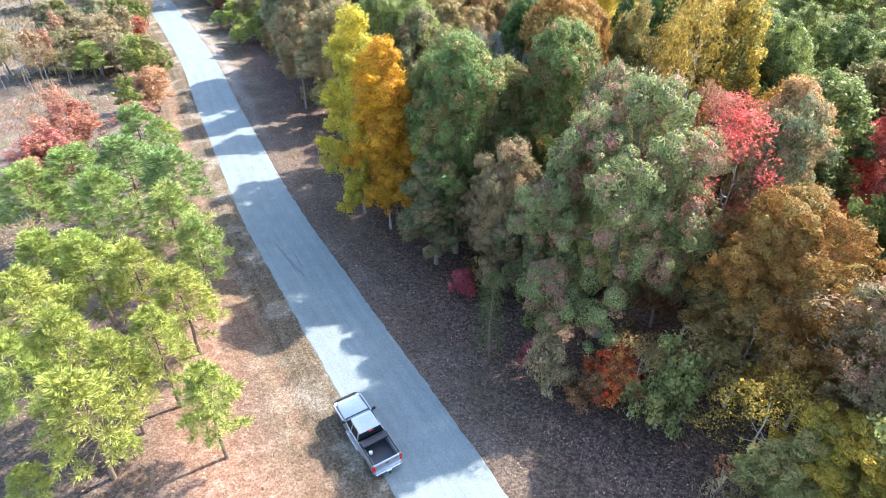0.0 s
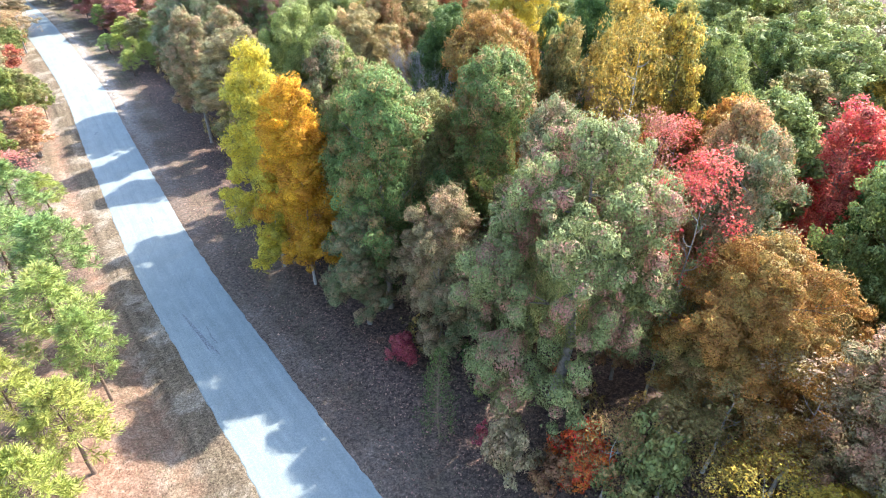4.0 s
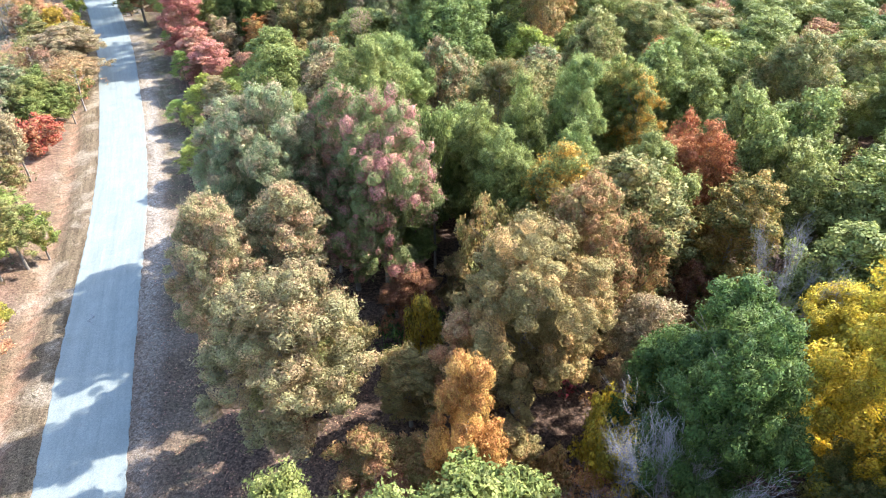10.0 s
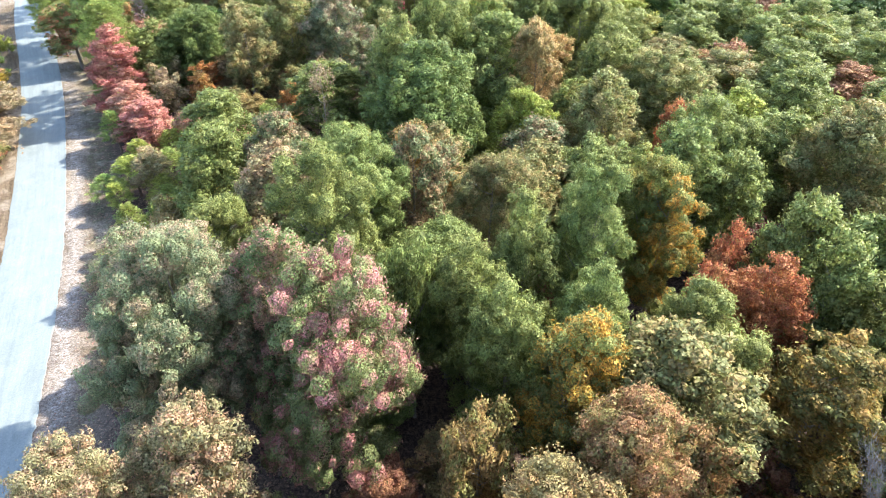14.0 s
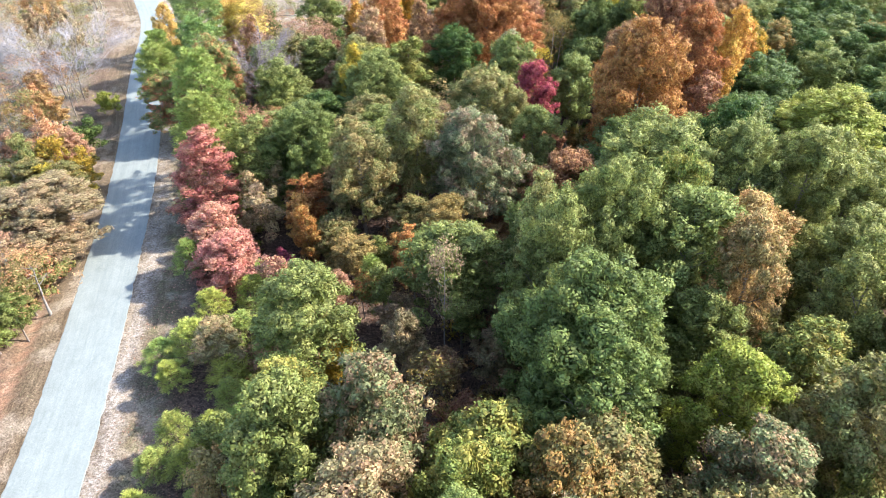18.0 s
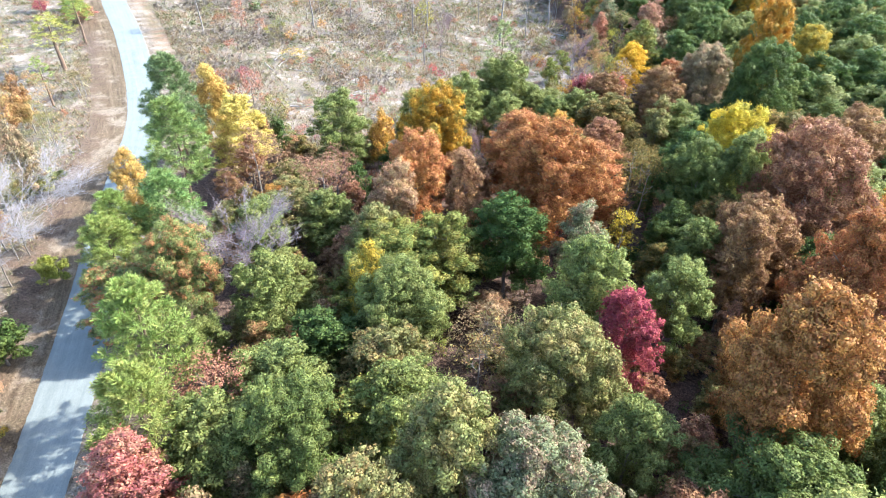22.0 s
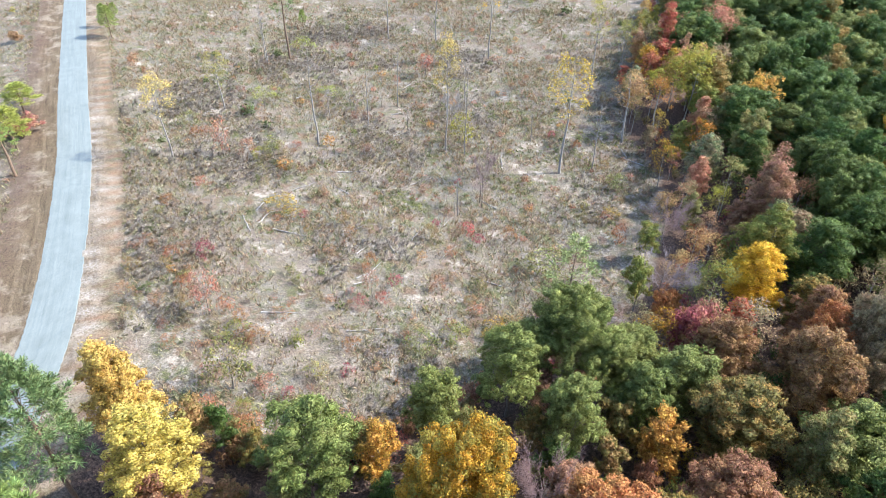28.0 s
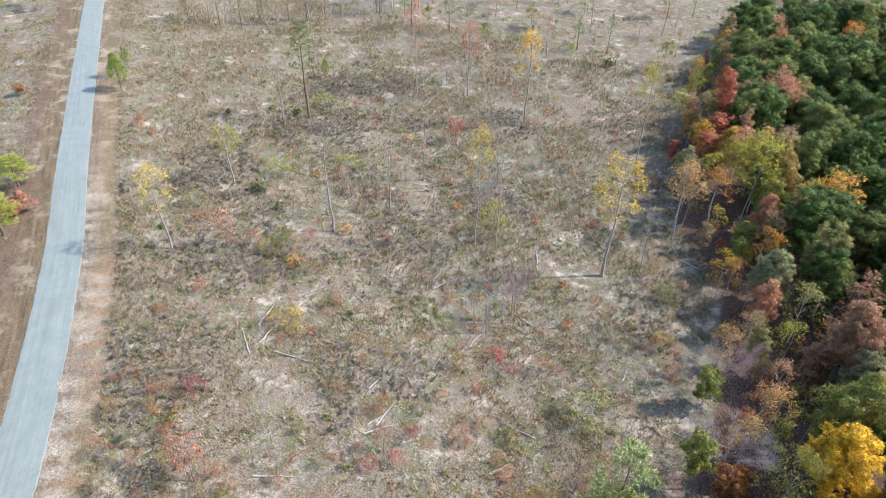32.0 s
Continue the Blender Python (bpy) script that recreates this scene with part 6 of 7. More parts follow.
for shape, colour, x, y, h, r in [("airy", "goldlime", -42, 327.7, 18.7, 4.4), ("slim", "redbrown", -50.8, 354.9, 18.2, 2.6), ("airy", "redpink", -41.4, 363, 17.9, 4.4), ("airy", "orange", -28.9, 323.7, 16.3, 4.4),
                                  ("airy", "olive", -28.4, 304.1, 12, 3.4), ("slim", "rustpink", -29.5, 286.2, 11.4, 2.2), ("airy", "tan", -38, 340, 15, 3.6), ("slim", "rustpink", -46, 347, 14, 2.4)]:
    tree(shape, colour, x, y, h, r, "young trees at the wood's edge")
# mixed young trees along the wood's edge
edge_mix = ["goldlime", "tan", "olive", "rustpink", "goldolive", "olivegreen", "olivetan", "orangetan", "olivegold", "redbrown", "olivegreen", "goldorange", "sagetan", "redpink"]
for k in range(150):
    y = 252 + k * 1.12 + fill_rng.uniform(-1.5, 1.5)
    inside = fill_rng.uniform(0.5, 17) if k % 3 else fill_rng.uniform(-2, 5)
    x = float(np.interp(y, [250, 262, 283, 304, 319, 332, 353, 388, 432], [-42, -41, -40, -43, -52, -56, -58, -59, -57])) + inside
    h = fill_rng.uniform(6, 11) + max(0.0, min(6.0, inside * 0.4))
    if min(np.hypot(q[0] - x, q[1] - y) for q in placed) > 2.5:
        tree(("airy", "slim", "airy", "airy", "oak")[k % 5], edge_mix[fill_rng.integers(0, 14)], x, y, h, h * fill_rng.uniform(0.17, 0.26), "young trees at the wood's edge")
# thin young stand along the far edge of the clearing
for k in range(46):
    x, y = -205 + k * 1.15 + fill_rng.uniform(-3, 3), 352 + k * 1.35 + fill_rng.uniform(-5, 5)
    tree(("snag", "airypine", "pole", "snag")[k % 4], ("", "pinegrey", "rustpink", "")[k % 4], x, y, fill_rng.uniform(9, 15), fill_rng.uniform(1.4, 2.2), "young stand beyond the clearing")
for k in range(70):
    x, y = -235 + k * 2.6 + fill_rng.uniform(-4, 4), 402 + fill_rng.uniform(-14, 40)
    tree(("pole", "airypine", "snag", "airy")[k % 4], ("rustpink", "pinegrey", "", "olivegreen")[k % 4], x, y, fill_rng.uniform(5, 12), fill_rng.uniform(1.4, 2.6), "young stand beyond the clearing")
# low shrubs scattered over it
shrub_mix = ["brush_red", "brush_olive", "brush_red", "weed", "brush_tan", "brush_olive", "green", "rustpink", "brush_red", "olivegreen", "brush_tan", "olivetan", "rustorange", "redpink"]
left_mix = ["rustpink", "rust", "olive", "goldlime", "redbrown", "tan", "green", "redpink", "olivegreen", "orangepink", "burgundy", "olivetan"]
made, scrub = 0, []
while made < 420:
    x, y = fill_rng.uniform(-180, -46), fill_rng.uniform(222, 395)
    if not bool(in_clearing(x, y)) or float(off_road(x, y)) < 10:
        continue
    s = fill_rng.uniform(0.45, 1.2) * (1.7 if fill_rng.random() < 0.14 else 1)
    if made % 6 == 0:
        tree("bare", ("greytwig", "pinktwig", "greypink")[made // 6 % 3], x, y, s * fill_rng.uniform(2.2, 4.2), s * 1.2, "bare saplings of the clearing")
    else:
        c, hs = shrub_mix[fill_rng.integers(0, 14)], s * fill_rng.uniform(1.0, 2.2)
        if made < 110:
            tree("bush", c, x, y, hs, s, "shrubs of the clearing")
        else:
            scrub.append((CLUMPS[made % 5], c, turned(x, y, float(ground_z(x, y)) - 0.05, s, s, hs * 0.6, made)))
    made += 1
join_stuff("scrub", "scattered low autumn scrub over the cleared land", "scrub", scrub)
dry_mix = ["redbrown", "tanrust", "brush_red", "rustpink", "burgundy", "rust", "olivetan", "brush_red", "tan", "olivegold"]
made = 0
while made < 130:
    y = 226 + 110 * fill_rng.random() ** 1.7
    x = fill_rng.uniform(-130, -48)
    if not bool(in_clearing(x, y)) or float(off_road(x, y)) < 9 or waves(x, y, 6.0) + fill_rng.uniform(-0.6, 0.9) < 0.1:
        continue
    r = fill_rng.uniform(0.7, 1.5)
    tree("bush", dry_mix[fill_rng.integers(0, 10)], x, y, r * fill_rng.uniform(1.5, 2.3), r, "dry shrubs of the clearing")
    made += 1
# shrubby fringe between the clearing and the trees
for k in range(30):
    x = -84 + k * 0.95 + fill_rng.uniform(-1.5, 1.5)
    y = float(np.interp(x, [-84, -70, -63, -56], [219.5, 222, 228, 238])) + fill_rng.uniform(-2.5, 2.5)
    tree("bush" if k % 3 else "airy", ("olivegreen", "tanrust", "olive", "redbrown", "olivegold", "rustpink")[k % 6], x, y, fill_rng.uniform(2.5, 5), fill_rng.uniform(1.3, 2.1), "shrubs at the wood's edge")
# young trees and brush on the open ground left of the road
made = 0
while made < 70:
    y = fill_rng.uniform(60, 340)
    d = -fill_rng.uniform(11, 48)
    x = float(road_x(y)) + d * 1.15
    s = fill_rng.uniform(0.6, 1.7)
    c = left_mix[fill_rng.integers(0, 12)]
    if fill_rng.random() < 0.35:
        tree("airy", c, x, y, fill_rng.uniform(5, 8.5), fill_rng.uniform(1.8, 3.0), "young trees left of the road")
    else:
        tree("bush", c, x, y, s * 1.9, s, "shrubs left of the road")
    made += 1


# ---- grass, sticks and leaves on the ground ----
def blades(points, per, height, width, lean, seed):
    g = np.random.default_rng(seed)
    k = len(points) * per
    w = np.repeat(np.arange(len(points)), per)
    a = g.uniform(0, 2 * math.pi, k)
    root = points[w] + np.stack([g.normal(0, 0.1, k), g.normal(0, 0.1, k), np.full(k, -0.03)], 1)
    out = np.stack([np.cos(a), np.sin(a), np.zeros(k)], 1)
    side = np.stack([-np.sin(a), np.cos(a), np.zeros(k)], 1) * width
    h = height * g.uniform(0.5, 1.3, (k, 1))
    tip = root + out * h * lean * g.uniform(0.4, 1.4, (k, 1)) + np.array([0, 0, 1.0]) * h
    pts = np.stack([root - side, root + side, tip], 1).reshape(-1, 3)
    return pts, np.arange(3 * k).reshape(-1, 3)


def scatter(count, box, keep, seed):
    g = np.random.default_rng(seed)
    x, y = g.uniform(box[0], box[1], count), g.uniform(box[2], box[3], count)
    k = keep(x, y, g.random(count))
    x, y = x[k], y[k]
    return np.stack([x, y, ground_z(x, y)], 1)


def open_land(x, y, u):
    d = off_road(x, y)
    return (in_clearing(x, y) & (d > 8)) | ((d < -9) & (d > -60) & (u < np.interp(y, [60, 160], [0.15, 0.8])))


for nm, label, mat, cnt, per, hgt, wid, lean, seed, thr in [
        ("dry_grass", "pale dry grass tufts over the cleared land", "drygrass", 90000, 4, 0.6, 0.06, 1.1, 301, -0.6),
        ("broomsedge", "tall reddish-tan grass in leaning patches", "redgrass", 80000, 5, 0.85, 0.06, 0.9, 302, 0.1),
        ("weeds", "low green and olive weeds among the dry grass", "weed", 60000, 5, 0.3, 0.07, 1.0, 303, 0.1)]:
    p = scatter(cnt, (-240, -44, 60, 400), lambda x, y, u: open_land(x, y, u) & (waves(x + seed, y - seed, 5.5) + 0.6 * waves(y, x, 2.0) + 1.6 * (u - 0.5) > thr), seed)
    tagged(new(nm, mesh_of(nm, *blades(p, per, hgt, wid, lean, seed))), label, "grass", kind="stuff").data.materials.append(LEAVES[mat])

# leaning plumes of broomsedge, each a dense tuft
g = np.random.default_rng(310)
tufts = scatter(30000, (-150, -44, 222, 360), lambda x, y, u: in_clearing(x, y) & (off_road(x, y) > 8.5) & (waves(x + 4, y, 7.0) + 0.5 * waves(y, x + 2, 2.6) + 1.5 * (u - 0.5) + np.interp(x, [-120, -80], [0.3, -0.25]) > 0.75), 311)
many = 18
w = np.repeat(np.arange(len(tufts)), many)
tall = g.uniform(0.7, 1.5, len(tufts))[w][:, None] * g.uniform(0.7, 1.1, (len(w), 1))
az = (0.35 + g.normal(0, 0.5, len(tufts)))[w] + g.normal(0, 0.45, len(w))
out = np.stack([np.cos(az), np.sin(az), np.zeros(len(w))], 1)
side = np.stack([-np.sin(az), np.cos(az), np.zeros(len(w))], 1) * 0.04
root = tufts[w] + np.stack([g.normal(0, 0.13, len(w)), g.normal(0, 0.13, len(w)), np.full(len(w), -0.03)], 1)
elbow = root + tall * (0.25 * out + np.array([0, 0, 0.6]))
tip = root + tall * (out * g.uniform(0.5, 0.9, (len(w), 1)) + np.array([0, 0, 0.8]))
verts = np.stack([root, elbow - side, elbow + side, tip], 1).reshape(-1, 3)
o = 4 * np.arange(len(w))[:, None]
tagged(new("grass_plumes", mesh_of("grass_plumes", verts, np.vstack([o + np.array([0, 2, 1]), o + np.array([1, 2, 3])]))), "pinkish-tan feathery grass plumes leaning in the wind", "grass", kind="stuff").data.materials.append(LEAVES["plume"])

BRUSH = [clump_arrays(400 + s, 40, 0.26) for s in range(6)]
g = np.random.default_rng(402)
p = scatter(62000, (-330, -44, 60, 470), lambda x, y, u: open_land(x, y, u) & (waves(x + 9, y + 3, 6.5) + 0.7 * waves(y + 5, x, 2.3) + 1.8 * (u - 0.5) > 0.25), 403)
brush_mix = ["brush_tan", "brush_red", "brush_grey", "brush_olive", "weed", "brush_red", "brush_olive", "brush_tan", "brush_grey", "weed"]
brush = []
for k, q in enumerate(p):
    c = int(3.2 * (waves(q[0], q[1], 8.0) + 1) + g.uniform(0, 4)) % 10
    sz = g.uniform(0.28, 0.75) * (1.7 if g.random() < 0.08 else 1)
    brush.append((BRUSH[k % 6], brush_mix[c], turned(q[0], q[1], q[2] - 0.08, sz * g.uniform(0.8, 1.5), sz, sz * g.uniform(0.7, 1.3), g.uniform(0, 6))))
# green weed patches
for cx, cy, cr in [(-119, 309, 7), (-76, 318, 8), (-57, 316, 5), (-98, 326, 6), (-146, 300, 6), (-62, 306, 5), (-85, 275, 4), (-135, 330, 7), (-70, 290, 4)]:
    for k in range(int(26 * cr)):
        a, rr = g.uniform(0, 6.28), cr * math.sqrt(g.random()) * g.uniform(0.6, 1.1)
        x, y = cx + 1.5 * rr * math.cos(a), cy + rr * math.sin(a)
        sz = g.uniform(0.25, 0.6)
        brush.append((BRUSH[k % 6], ("weed", "green", "lime", "olivegreen", "weed")[k % 5], turned(x, y, float(ground_z(x, y)) - 0.08, sz * 1.3, sz, sz * g.uniform(0.5, 1.0), a)))
join_stuff("brush", "low dry brush, briars and seedlings over the cleared land", "brush", brush)

p = scatter(150000, (-175, 24, 16, 290), lambda x, y, u: (np.abs(off_road(x, y)) > 2.72 + 0.5 * u) & (np.abs(off_road(x, y)) < 8.5 + 3 * u) & ((off_road(x, y) < 0) | (y > 85 + 60 * ((u * 7) % 1)) | ((u * 13) % 1 < 0.25)), 331)
tagged(new("verge_grass", mesh_of("verge_grass", *blades(p, 5, 0.17, 0.018, 1.2, 332))), "short dry mown grass along both road verges", "grass", kind="stuff").data.materials.append(LEAVES["vergegrass"])
DEAD = bark_material("dead_wood", (0.16, 0.145, 0.135), (0.43, 0.41, 0.385))
g = np.random.default_rng(311)
p = scatter(11000, (-200, -44, 215, 390), lambda x, y, u: in_clearing(x, y) & (off_road(x, y) > 9) & (waves(x + 40, y, 7.0) + 0.5 * waves(y, x, 3.1) + 0.5 * u > 0.62), 312)
pieces = []
for q in p:
    a, ln = g.uniform(0, math.pi), g.uniform(0.5, 2.0) * (1.8 if g.random() < 0.12 else 1)
    e = np.array([math.cos(a) * ln, math.sin(a) * ln, g.uniform(-0.05, 0.25)])
    pieces.append(tube([q + (0, 0, 0.05), q + e * 0.5 + (0, 0, 0.12), q + e + (0, 0, 0.06)], [0.022, 0.018, 0.009], 3))
tagged(new("sticks", mesh_of("sticks", *joined(pieces))), "grey broken sticks strewn over the cleared land", "dead wood", kind="stuff").data.materials.append(DEAD)


def log(x, y, length, turn, thick=0.13):
    """A fallen stem with broken branch stubs."""
    k = int(abs(x * 7 + y))
    q = np.random.default_rng(k)
    n = 6
    t = np.linspace(-0.5, 0.5, n)
    line = np.stack([t * length, q.normal(0, 0.06, n), np.full(n, thick * 0.8) + q.uniform(0, 0.05, n)], 1)
    pieces = [tube(line, thick * np.linspace(1.1, 0.35, n), 7)]
    for j in range(4):
        s = line[1 + j]
        e = s + np.array([0.5, q.uniform(-0.7, 0.7), q.uniform(0.05, 0.5)]) * q.uniform(0.5, 1.2)
        pieces.append(tube([s, (s + e) / 2, e], [thick * 0.35, thick * 0.22, 0.012], 4))
    v, f = joined(pieces)
    ob = new("log", mesh_of("log", v, f, smooth=True))
    ob.data.materials.append(DEAD)
    slope = math.degrees(math.atan2(float(ground_z(x + math.cos(radians(turn)), y + math.sin(radians(turn)))) - float(ground_z(x - math.cos(radians(turn)), y - math.sin(radians(turn)))), 2))
    ob.matrix_basis = Matrix.Translation((x, y, float(ground_z(x, y)))) @ Euler((0, 0, radians(turn))).to_matrix().to_4x4() @ Euler((0, radians(-slope), 0)).to_matrix().to_4x4()
    tagged(ob, "bleached grey fallen log lying in dry grass", "log", "fallen logs")


for x, y, ln, turn in [(-97.6, 280.3, 6.5, 38), (-97.3, 300.2, 4, 60), (-96.2, 256.7, 6, 10), (-83.6, 259.4, 5, 80), (-112.5, 252.6, 4, 120), (-102.3, 259.2, 5, 95), (-87.6, 262.9, 5.5, 70), (-74.6, 242.4, 5, 35),
                       (-86.4, 239.8, 5, 30), (-50.5, 309.8, 7, 160), (-119.5, 308.4, 4, 20), (-145, 338, 6, 40), (-105, 262, 5, 100), (-104, 256, 6, 140), (-79.5, 251.9, 4, 50)]:
    log(x, y, ln, turn)
for k in range(44):
    x, y = g.uniform(-150, -50), g.uniform(232, 345)
    if bool(in_clearing(x, y)) and float(off_road(x, y)) > 12:
        log(x, y, g.uniform(2, 6), g.uniform(0, 180), g.uniform(0.06, 0.12))
log(-71.7, 154.0, 3.4, 50, 0.09)
RUBBER = bark_material("tyre_rubber_on_asphalt", (0.07, 0.075, 0.08), (0.2, 0.215, 0.22))


def skid(points, width):
    """A tyre mark: a thin ragged strip lying on the road."""
    p = np.array(points, float)
    t = np.linspace(0, len(p) - 1, 15)
    line = np.stack([np.interp(t, np.arange(len(p)), p[:, k]) for k in (0, 1)], 1)
    d = unit(np.gradient(line, axis=0))
    nrm = np.stack([d[:, 1], -d[:, 0]], 1) * (width * np.sin(np.linspace(0.15, math.pi - 0.1, 15)) ** 0.5)[:, None]
    v = np.vstack([line - nrm, line + nrm])
    c = np.clip(off_road(v[:, 0], v[:, 1]) / HALF, -1, 1)
    v = np.column_stack([v, road_z(by_road(v[:, 0], v[:, 1])[1]) + 0.081 - 0.05 * c * c])
    i = np.arange(14)
    ob = new("skid_mark", mesh_of("skid_mark", v, np.stack([i, i + 15, i + 16, i + 1], 1)))
    ob.data.materials.append(RUBBER)
    tagged(ob, "dark curved tyre mark on the pale road", "tyre mark", "tyre marks")


skid([(-16.2, 50.6), (-14.9, 48.6), (-13.3, 46.2), (-12.2, 44.8)], 0.13)
skid([(-15.5, 49.4), (-14.2, 47.4), (-13.0, 45.3)], 0.07)
skid([(-13.9, 48.6), (-13.2, 47.0), (-12.6, 46.2)], 0.06)
skid([(-36.9, 94.9), (-36.3, 94.6), (-36.6, 94.0), (-36.0, 93.8)], 0.1)
skid([(-23.0, 68.5), (-22.4, 67.0)], 0.1)

# fallen leaves lying on the wood floor and verges
g = np.random.default_rng(321)
p = scatter(170000, (-70, 40, 18, 150), lambda x, y, u: ((off_road(x, y) > 3.4 + 3 * u) & (off_road(x, y) < 20)) | ((off_road(x, y) < -9 - 4 * u) & (off_road(x, y) > -34) & (u < 0.6)), 322)
v, f = leaves_at(g, p + np.array([0, 0, 0.03]), np.array([0, 0, 1.0]) + g.normal(0, 0.35, (len(p), 3)), 0.13)
LITTER = leaf_material("fallen", (0.15, 0.08, 0.065), (0.27, 0.15, 0.11), 0.5, 0.1, 0.7, holes=0.0)
tagged(new("fallen_leaves", mesh_of("fallen_leaves", v, f)), "brown fallen leaves covering the wood's edge", "leaves", kind="stuff").data.materials.append(LITTER)

# ---- the pickup parked at the roadside ----
def plain(name, colour, rough, metal=0.0, coat=0.0):
    m, n, l, b = material(name, rough, 0.5)
    co = n.new("ShaderNodeTexCoord").outputs["Object"]
    f = noise_at(n, l, co, 7.0, 5)
    l.new(ramp(n, l, f, [(0.3, tuple(c * 0.85 for c in colour)), (0.7, colour)]), b.inputs["Base Color"])
    b.inputs["Metallic"].default_value, b.inputs["Coat Weight"].default_value = metal, coat
    return m


PAINT = plain("silver_paint", (0.42, 0.42, 0.44), 0.28, 0.75, 0.6)
BLACK = plain("black_plastic", (0.02, 0.02, 0.022), 0.5)
RUBBER = plain("tyre_rubber", (0.022, 0.022, 0.022), 0.85)
LINER = plain("bed_liner", (0.035, 0.037, 0.042), 0.6)
GLASS = plain("tinted_glass", (0.012, 0.015, 0.018), 0.06)
CHROME = plain("chrome", (0.7, 0.7, 0.72), 0.18, 1.0)
RED_LAMP = plain("red_lamp", (0.5, 0.02, 0.02), 0.2)
CLEAR_LAMP = plain("clear_lamp", (0.7, 0.72, 0.75), 0.12)
WHITE = plain("white_plastic", (0.75, 0.75, 0.74), 0.5)


def loft(sections, bevel=0.04):
    """A closed body through four-cornered sections: y, half width low, half width high, z low, z high."""
    bm = bmesh.new()
    rings = [[bm.verts.new(c) for c in ((-lo, y, z0), (lo, y, z0), (hi, y, z1), (-hi, y, z1))] for y, lo, hi, z0, z1 in sections]
    for r0, r1 in zip(rings[:-1], rings[1:]):
        for k in range(4):
            bm.faces.new((r0[k], r0[(k + 1) % 4], r1[(k + 1) % 4], r1[k]))
    bm.faces.new(rings[0][::-1])
    bm.faces.new(rings[-1])
    bmesh.ops.recalc_face_normals(bm, faces=bm.faces)
    if bevel:
        sharp = [e for e in bm.edges if e.calc_face_angle(0) > 0.45]
        bmesh.ops.bevel(bm, geom=sharp, offset=bevel, segments=3, profile=0.6, affect="EDGES")
    for f in bm.faces:
        f.smooth = True
    return bm


def block(x0, x1, y0, y1, z0, z1, bevel=0.02):
    bm = bmesh.new()
    bmesh.ops.create_cube(bm, size=1.0)
    for v in bm.verts:
        v.co = Vector(((x0 + x1) / 2 + v.co.x * (x1 - x0), (y0 + y1) / 2 + v.co.y * (y1 - y0), (z0 + z1) / 2 + v.co.z * (z1 - z0)))
    if bevel:
        bmesh.ops.bevel(bm, geom=bm.edges[:], offset=bevel, segments=2, affect="EDGES")
    return bm


def lathe(profile, seg=24):
    """A ring turned round the x axis from (x, radius) pairs."""
    bm = bmesh.new()
    rings = [[bm.verts.new((x, r * math.cos(2 * math.pi * k / seg), r * math.sin(2 * math.pi * k / seg))) for k in range(seg)] for x, r in profile]
    for a, c in zip(rings[:-1], rings[1:]):
        for k in range(seg):
            bm.faces.new((a[k], a[(k + 1) % seg], c[(k + 1) % seg], c[k])).smooth = True
    bm.faces.new(rings[0][::-1])
    bm.faces.new(rings[-1])
    bmesh.ops.recalc_face_normals(bm, faces=bm.faces)
    return bm


def slab(corners, thick):
    """A plate through corner points, thickened along its normal."""
    bm = bmesh.new()
    f = bm.faces.new([bm.verts.new(c) for c in corners])
    f.normal_update()
    n_ = f.normal.copy()
    r = bmesh.ops.extrude_face_region(bm, geom=[f])
    for v in r["geom"]:
        if isinstance(v, bmesh.types.BMVert):
            v.co += n_ * thick
    bmesh.ops.recalc_face_normals(bm, faces=bm.faces)
    return bm


truck = new("pickup_truck")


def tp(name, bm, mat, parent=None, label=""):
    return part(name, solid(bm, name), mat, parent or truck, label)


tp("hood", loft([(1.28, 0.97, 0.84, 0.62, 1.22), (2.08, 0.98, 0.86, 0.6, 1.2), (2.75, 0.95, 0.82, 0.6, 1.15), (3.08, 0.88, 0.73, 0.6, 1.08), (3.27, 0.74, 0.58, 0.62, 0.98)], 0.09), PAINT)
tp("cab_body", loft([(-0.755, 0.99, 0.96, 0.5, 1.2), (0.4, 1.0, 0.97, 0.48, 1.21), (1.3, 0.99, 0.94, 0.5, 1.22)], 0.05), PAINT)
tp("glasshouse", loft([(-0.72, 0.9, 0.72, 1.15, 1.84), (0, 0.92, 0.74, 1.15, 1.88), (0.6, 0.92, 0.74, 1.15, 1.87), (0.72, 0.92, 0.72, 1.15, 1.84), (1.43, 0.88, 0.84, 1.15, 1.22)], 0.03), GLASS, None, "dark tinted windows")
tp("roof", loft([(-0.685, 0.73, 0.66, 1.84, 1.89), (-0.2, 0.75, 0.68, 1.84, 1.93), (0.4, 0.75, 0.68, 1.84, 1.93), (0.72, 0.73, 0.65, 1.83, 1.88)], 0.03), PAINT)
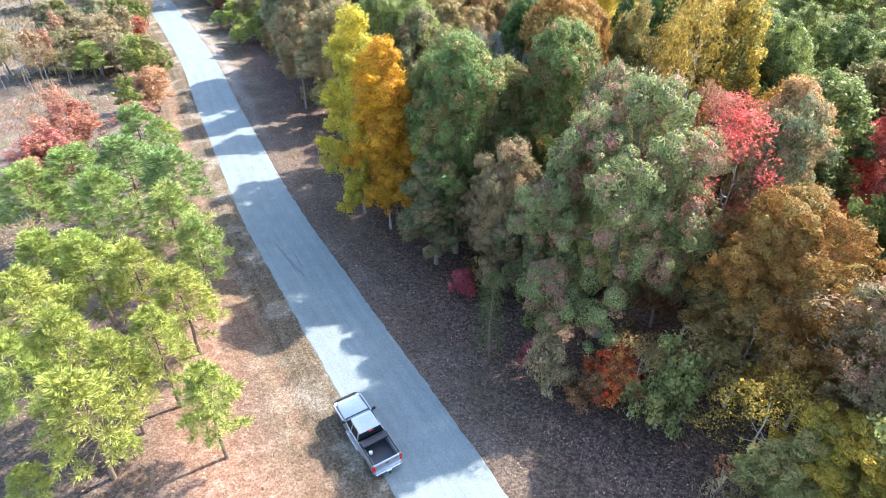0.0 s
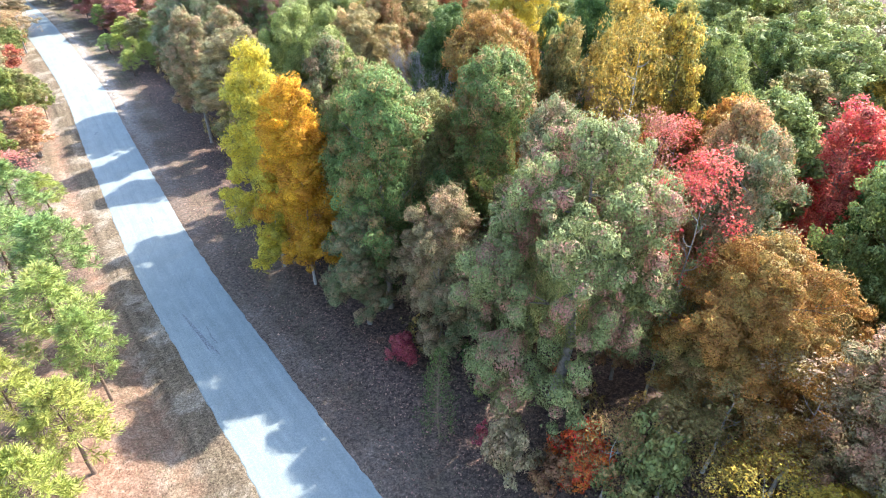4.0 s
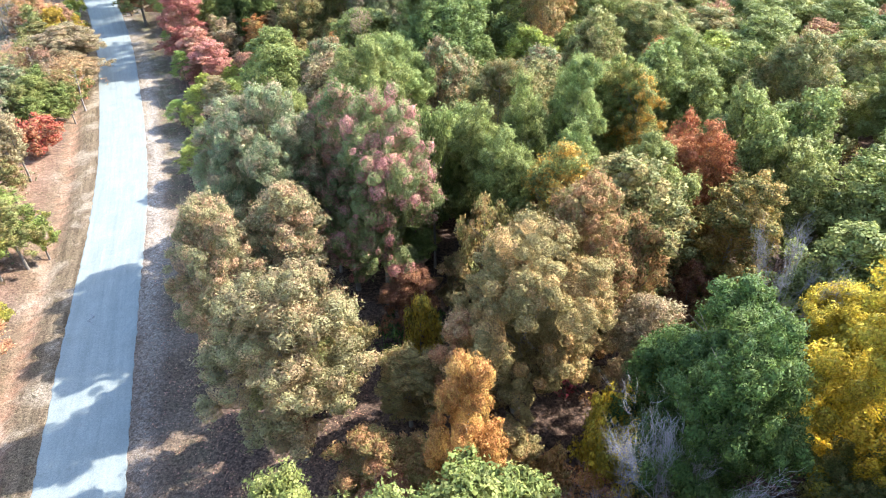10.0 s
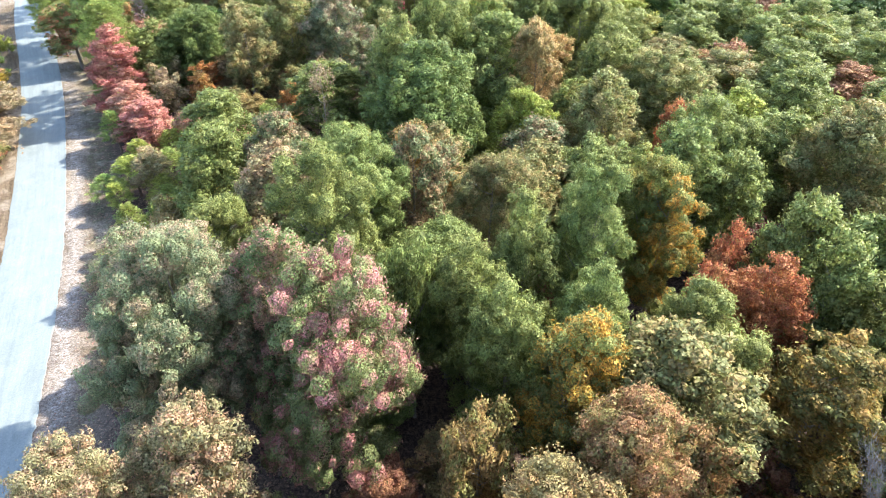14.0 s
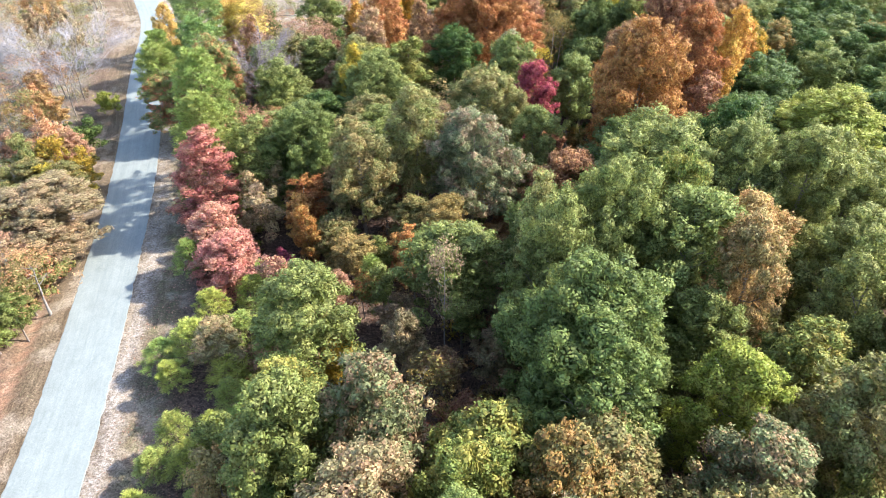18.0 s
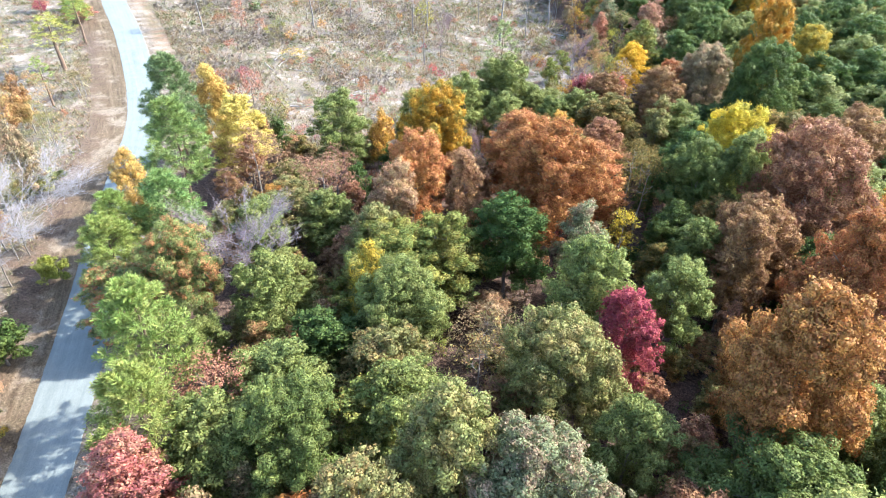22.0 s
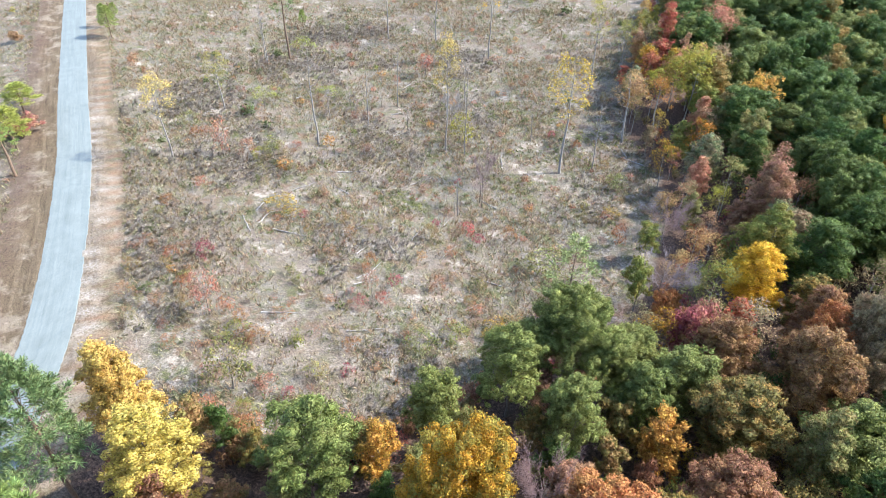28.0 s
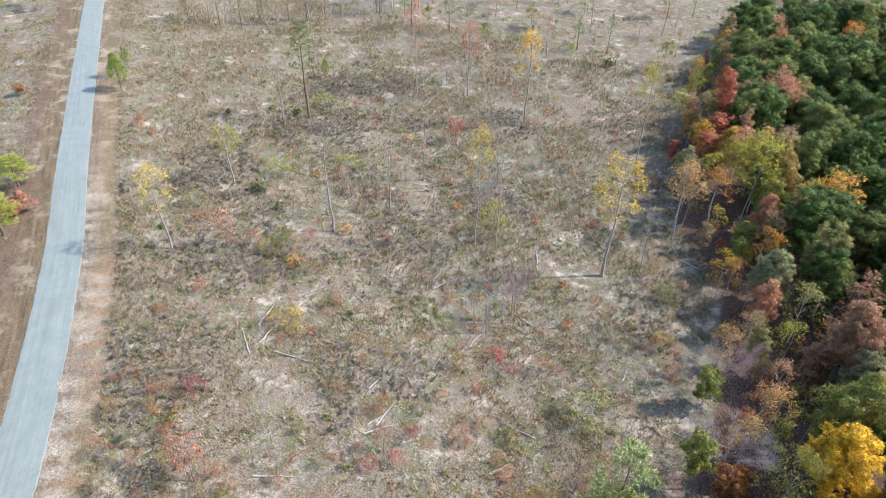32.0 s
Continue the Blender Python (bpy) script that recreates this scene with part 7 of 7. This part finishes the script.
for s in (-1, 1):
    for y0, y1, yt0, yt1 in ((1.28, 1.4, 0.66, 0.76), (0.28, 0.4, 0.22, 0.32), (-0.7, -0.5, -0.66, -0.5)):
        tp("pillar", slab([(s * 0.935, y0, 1.18), (s * 0.935, y1, 1.18), (s * 0.755, yt1, 1.86), (s * 0.755, yt0, 1.86)], 0.02), PAINT)
    tp("front_fender", loft([(1.3, 0.06, 0.05, 0.5, 1.12), (1.86, 0.07, 0.05, 0.86, 1.12), (2.72, 0.07, 0.05, 0.86, 1.08), (3.12, 0.05, 0.04, 0.55, 1.0)], 0.02), PAINT).location = (s * 0.96, 0, 0)
    tp("bed_side", loft([(-2.86, 0.11, 0.09, 0.58, 1.34), (-2.5, 0.12, 0.09, 0.6, 1.36), (-2.3, 0.13, 0.09, 0.9, 1.36), (-1.5, 0.13, 0.09, 0.9, 1.36), (-1.3, 0.12, 0.09, 0.6, 1.36), (-0.825, 0.11, 0.09, 0.55, 1.36)], 0.025), PAINT).location = (s * 0.88, 0, 0)
    tp("bed_rail", block(s * 0.88 - 0.07, s * 0.88 + 0.07, -2.84, -0.912, 1.35, 1.385), BLACK)
    tp("running_board", block(s * 0.98 - 0.08, s * 0.98 + 0.08, -0.65, 1.2, 0.36, 0.43), CHROME)
    mirror = tp("wing_mirror", block(s * 1.1 - 0.13, s * 1.1 + 0.13, 1.12, 1.25, 1.2, 1.42, 0.04), BLACK)
    tp("mirror_arm", block(s * 0.96 - 0.06, s * 0.96 + 0.06, 1.14, 1.2, 1.2, 1.26, 0.01), BLACK, mirror)
    tp("headlight", loft([(2.97, 0.15, 0.12, 0.82, 1.02), (3.26, 0.11, 0.09, 0.8, 0.98)], 0.02), CLEAR_LAMP).location = (s * 0.78, 0, 0)
    tp("tail_light", block(s * 0.92 - 0.075, s * 0.92 + 0.075, -2.97, -2.82, 0.85, 1.28, 0.02), RED_LAMP, None, "red tail light")
    for y in (2.25, -1.9):
        tyre = tp("tyre", lathe([(-0.13, 0.24), (-0.14, 0.36), (-0.1, 0.4), (0.1, 0.4), (0.14, 0.36), (0.13, 0.24)]), RUBBER)
        tyre.location = (s * 0.86, y, 0.4)
        tp("rim", lathe([(-0.1, 0.25), (0.11, 0.25), (0.12, 0.19), (0.09, 0.17), (0.1, 0.06), (0.14, 0.05)], 18), CHROME, tyre).scale = (s, 1, 1)
    for y in (0.35, -0.5):
        tp("door_handle", block(s * 0.995 - 0.02, s * 0.995 + 0.02, y, y + 0.2, 1.06, 1.1, 0.008), CHROME)
tp("bed_floor", block(-0.8, 0.8, -2.84, -0.825, 0.72, 0.78, 0.01), LINER)
for k in range(9):
    tp("floor_rib", block(-0.72 + k * 0.17, -0.64 + k * 0.17, -2.8, -1, 0.776, 0.8, 0.006), LINER)
tp("bed_front_wall", block(-0.88, 0.88, -0.965, -0.79, 0.6, 1.36), LINER)
tp("tailgate", loft([(-2.95, 0.84, 0.84, 0.62, 1.33), (-2.85, 0.84, 0.84, 0.62, 1.36)], 0.02), PAINT)
tp("tailgate_handle", block(-0.13, 0.13, -2.96, -2.94, 1.12, 1.2, 0.008), BLACK)
cover = tp("folded_bed_cover", loft([(-1.42, 0.86, 0.86, 1.37, 1.47), (-1.3, 0.87, 0.86, 1.37, 1.5), (-0.965, 0.87, 0.86, 1.37, 1.5), (-0.86, 0.86, 0.86, 1.37, 1.46)], 0.02), BLACK, None, "black bed cover folded against the cab")
tp("cover_strap", block(-0.1, 0.1, -1.44, -1.42, 1.4, 1.43, 0.004), CHROME, cover)
tp("brake_light", block(-0.13, 0.13, -0.825, -0.72, 1.84, 1.89, 0.01), RED_LAMP, None, "red high brake light")
tp("front_bumper", loft([(3.14, 0.98, 0.96, 0.42, 0.72), (3.37, 0.82, 0.8, 0.44, 0.7)], 0.04), CHROME)
tp("bull_bar", loft([(3.28, 0.84, 0.84, 0.98, 1.08), (3.38, 0.7, 0.7, 0.98, 1.08)], 0.02), BLACK)
tp("grille", block(-0.62, 0.62, 3.18, 3.28, 0.72, 1.0), BLACK)
tp("rear_bumper", loft([(-3.08, 0.86, 0.86, 0.45, 0.62), (-2.86, 0.97, 0.97, 0.45, 0.62)], 0.03), CHROME)
tp("tow_hitch", block(-0.06, 0.06, -3.25, -3, 0.42, 0.5, 0.01), BLACK)
tp("number_plate", block(-0.16, 0.16, -3.1, -3.08, 0.5, 0.6, 0.004), WHITE)
tp("cowl", block(-0.8, 0.8, 1.28, 1.48, 1.19, 1.24), BLACK)
tp("underbody", block(-0.8, 0.8, -2.7, 3.02, 0.35, 0.62), BLACK)
for s in (-1, 1):
    tp("wiper", slab([(s * 0.1, 1.34, 1.27), (s * 0.6, 1.28, 1.31), (s * 0.6, 1.25, 1.33), (s * 0.1, 1.3, 1.3)], 0.012), BLACK)
tz = float(ground_z(-4.8, 26.2))
truck.matrix_basis = pose(-4.83, 26.3, tz + 0.04, -2.0, -1.5, 31.0)
tagged(truck, "silver crew-cab pickup with a black open bed, half off the road", "pickup truck")
cup = new("bucket", solid(lathe([(0, 0.09), (0.02, 0.1), (0.22, 0.12), (0.23, 0.11)], 14), "bucket"))
cup.data.materials.append(WHITE)
cup.matrix_basis = truck.matrix_basis @ pose(-0.5, -1.62, 0.8, 0, -90, 0)
tagged(cup, "small white plastic bucket standing in the truck bed", "bucket")
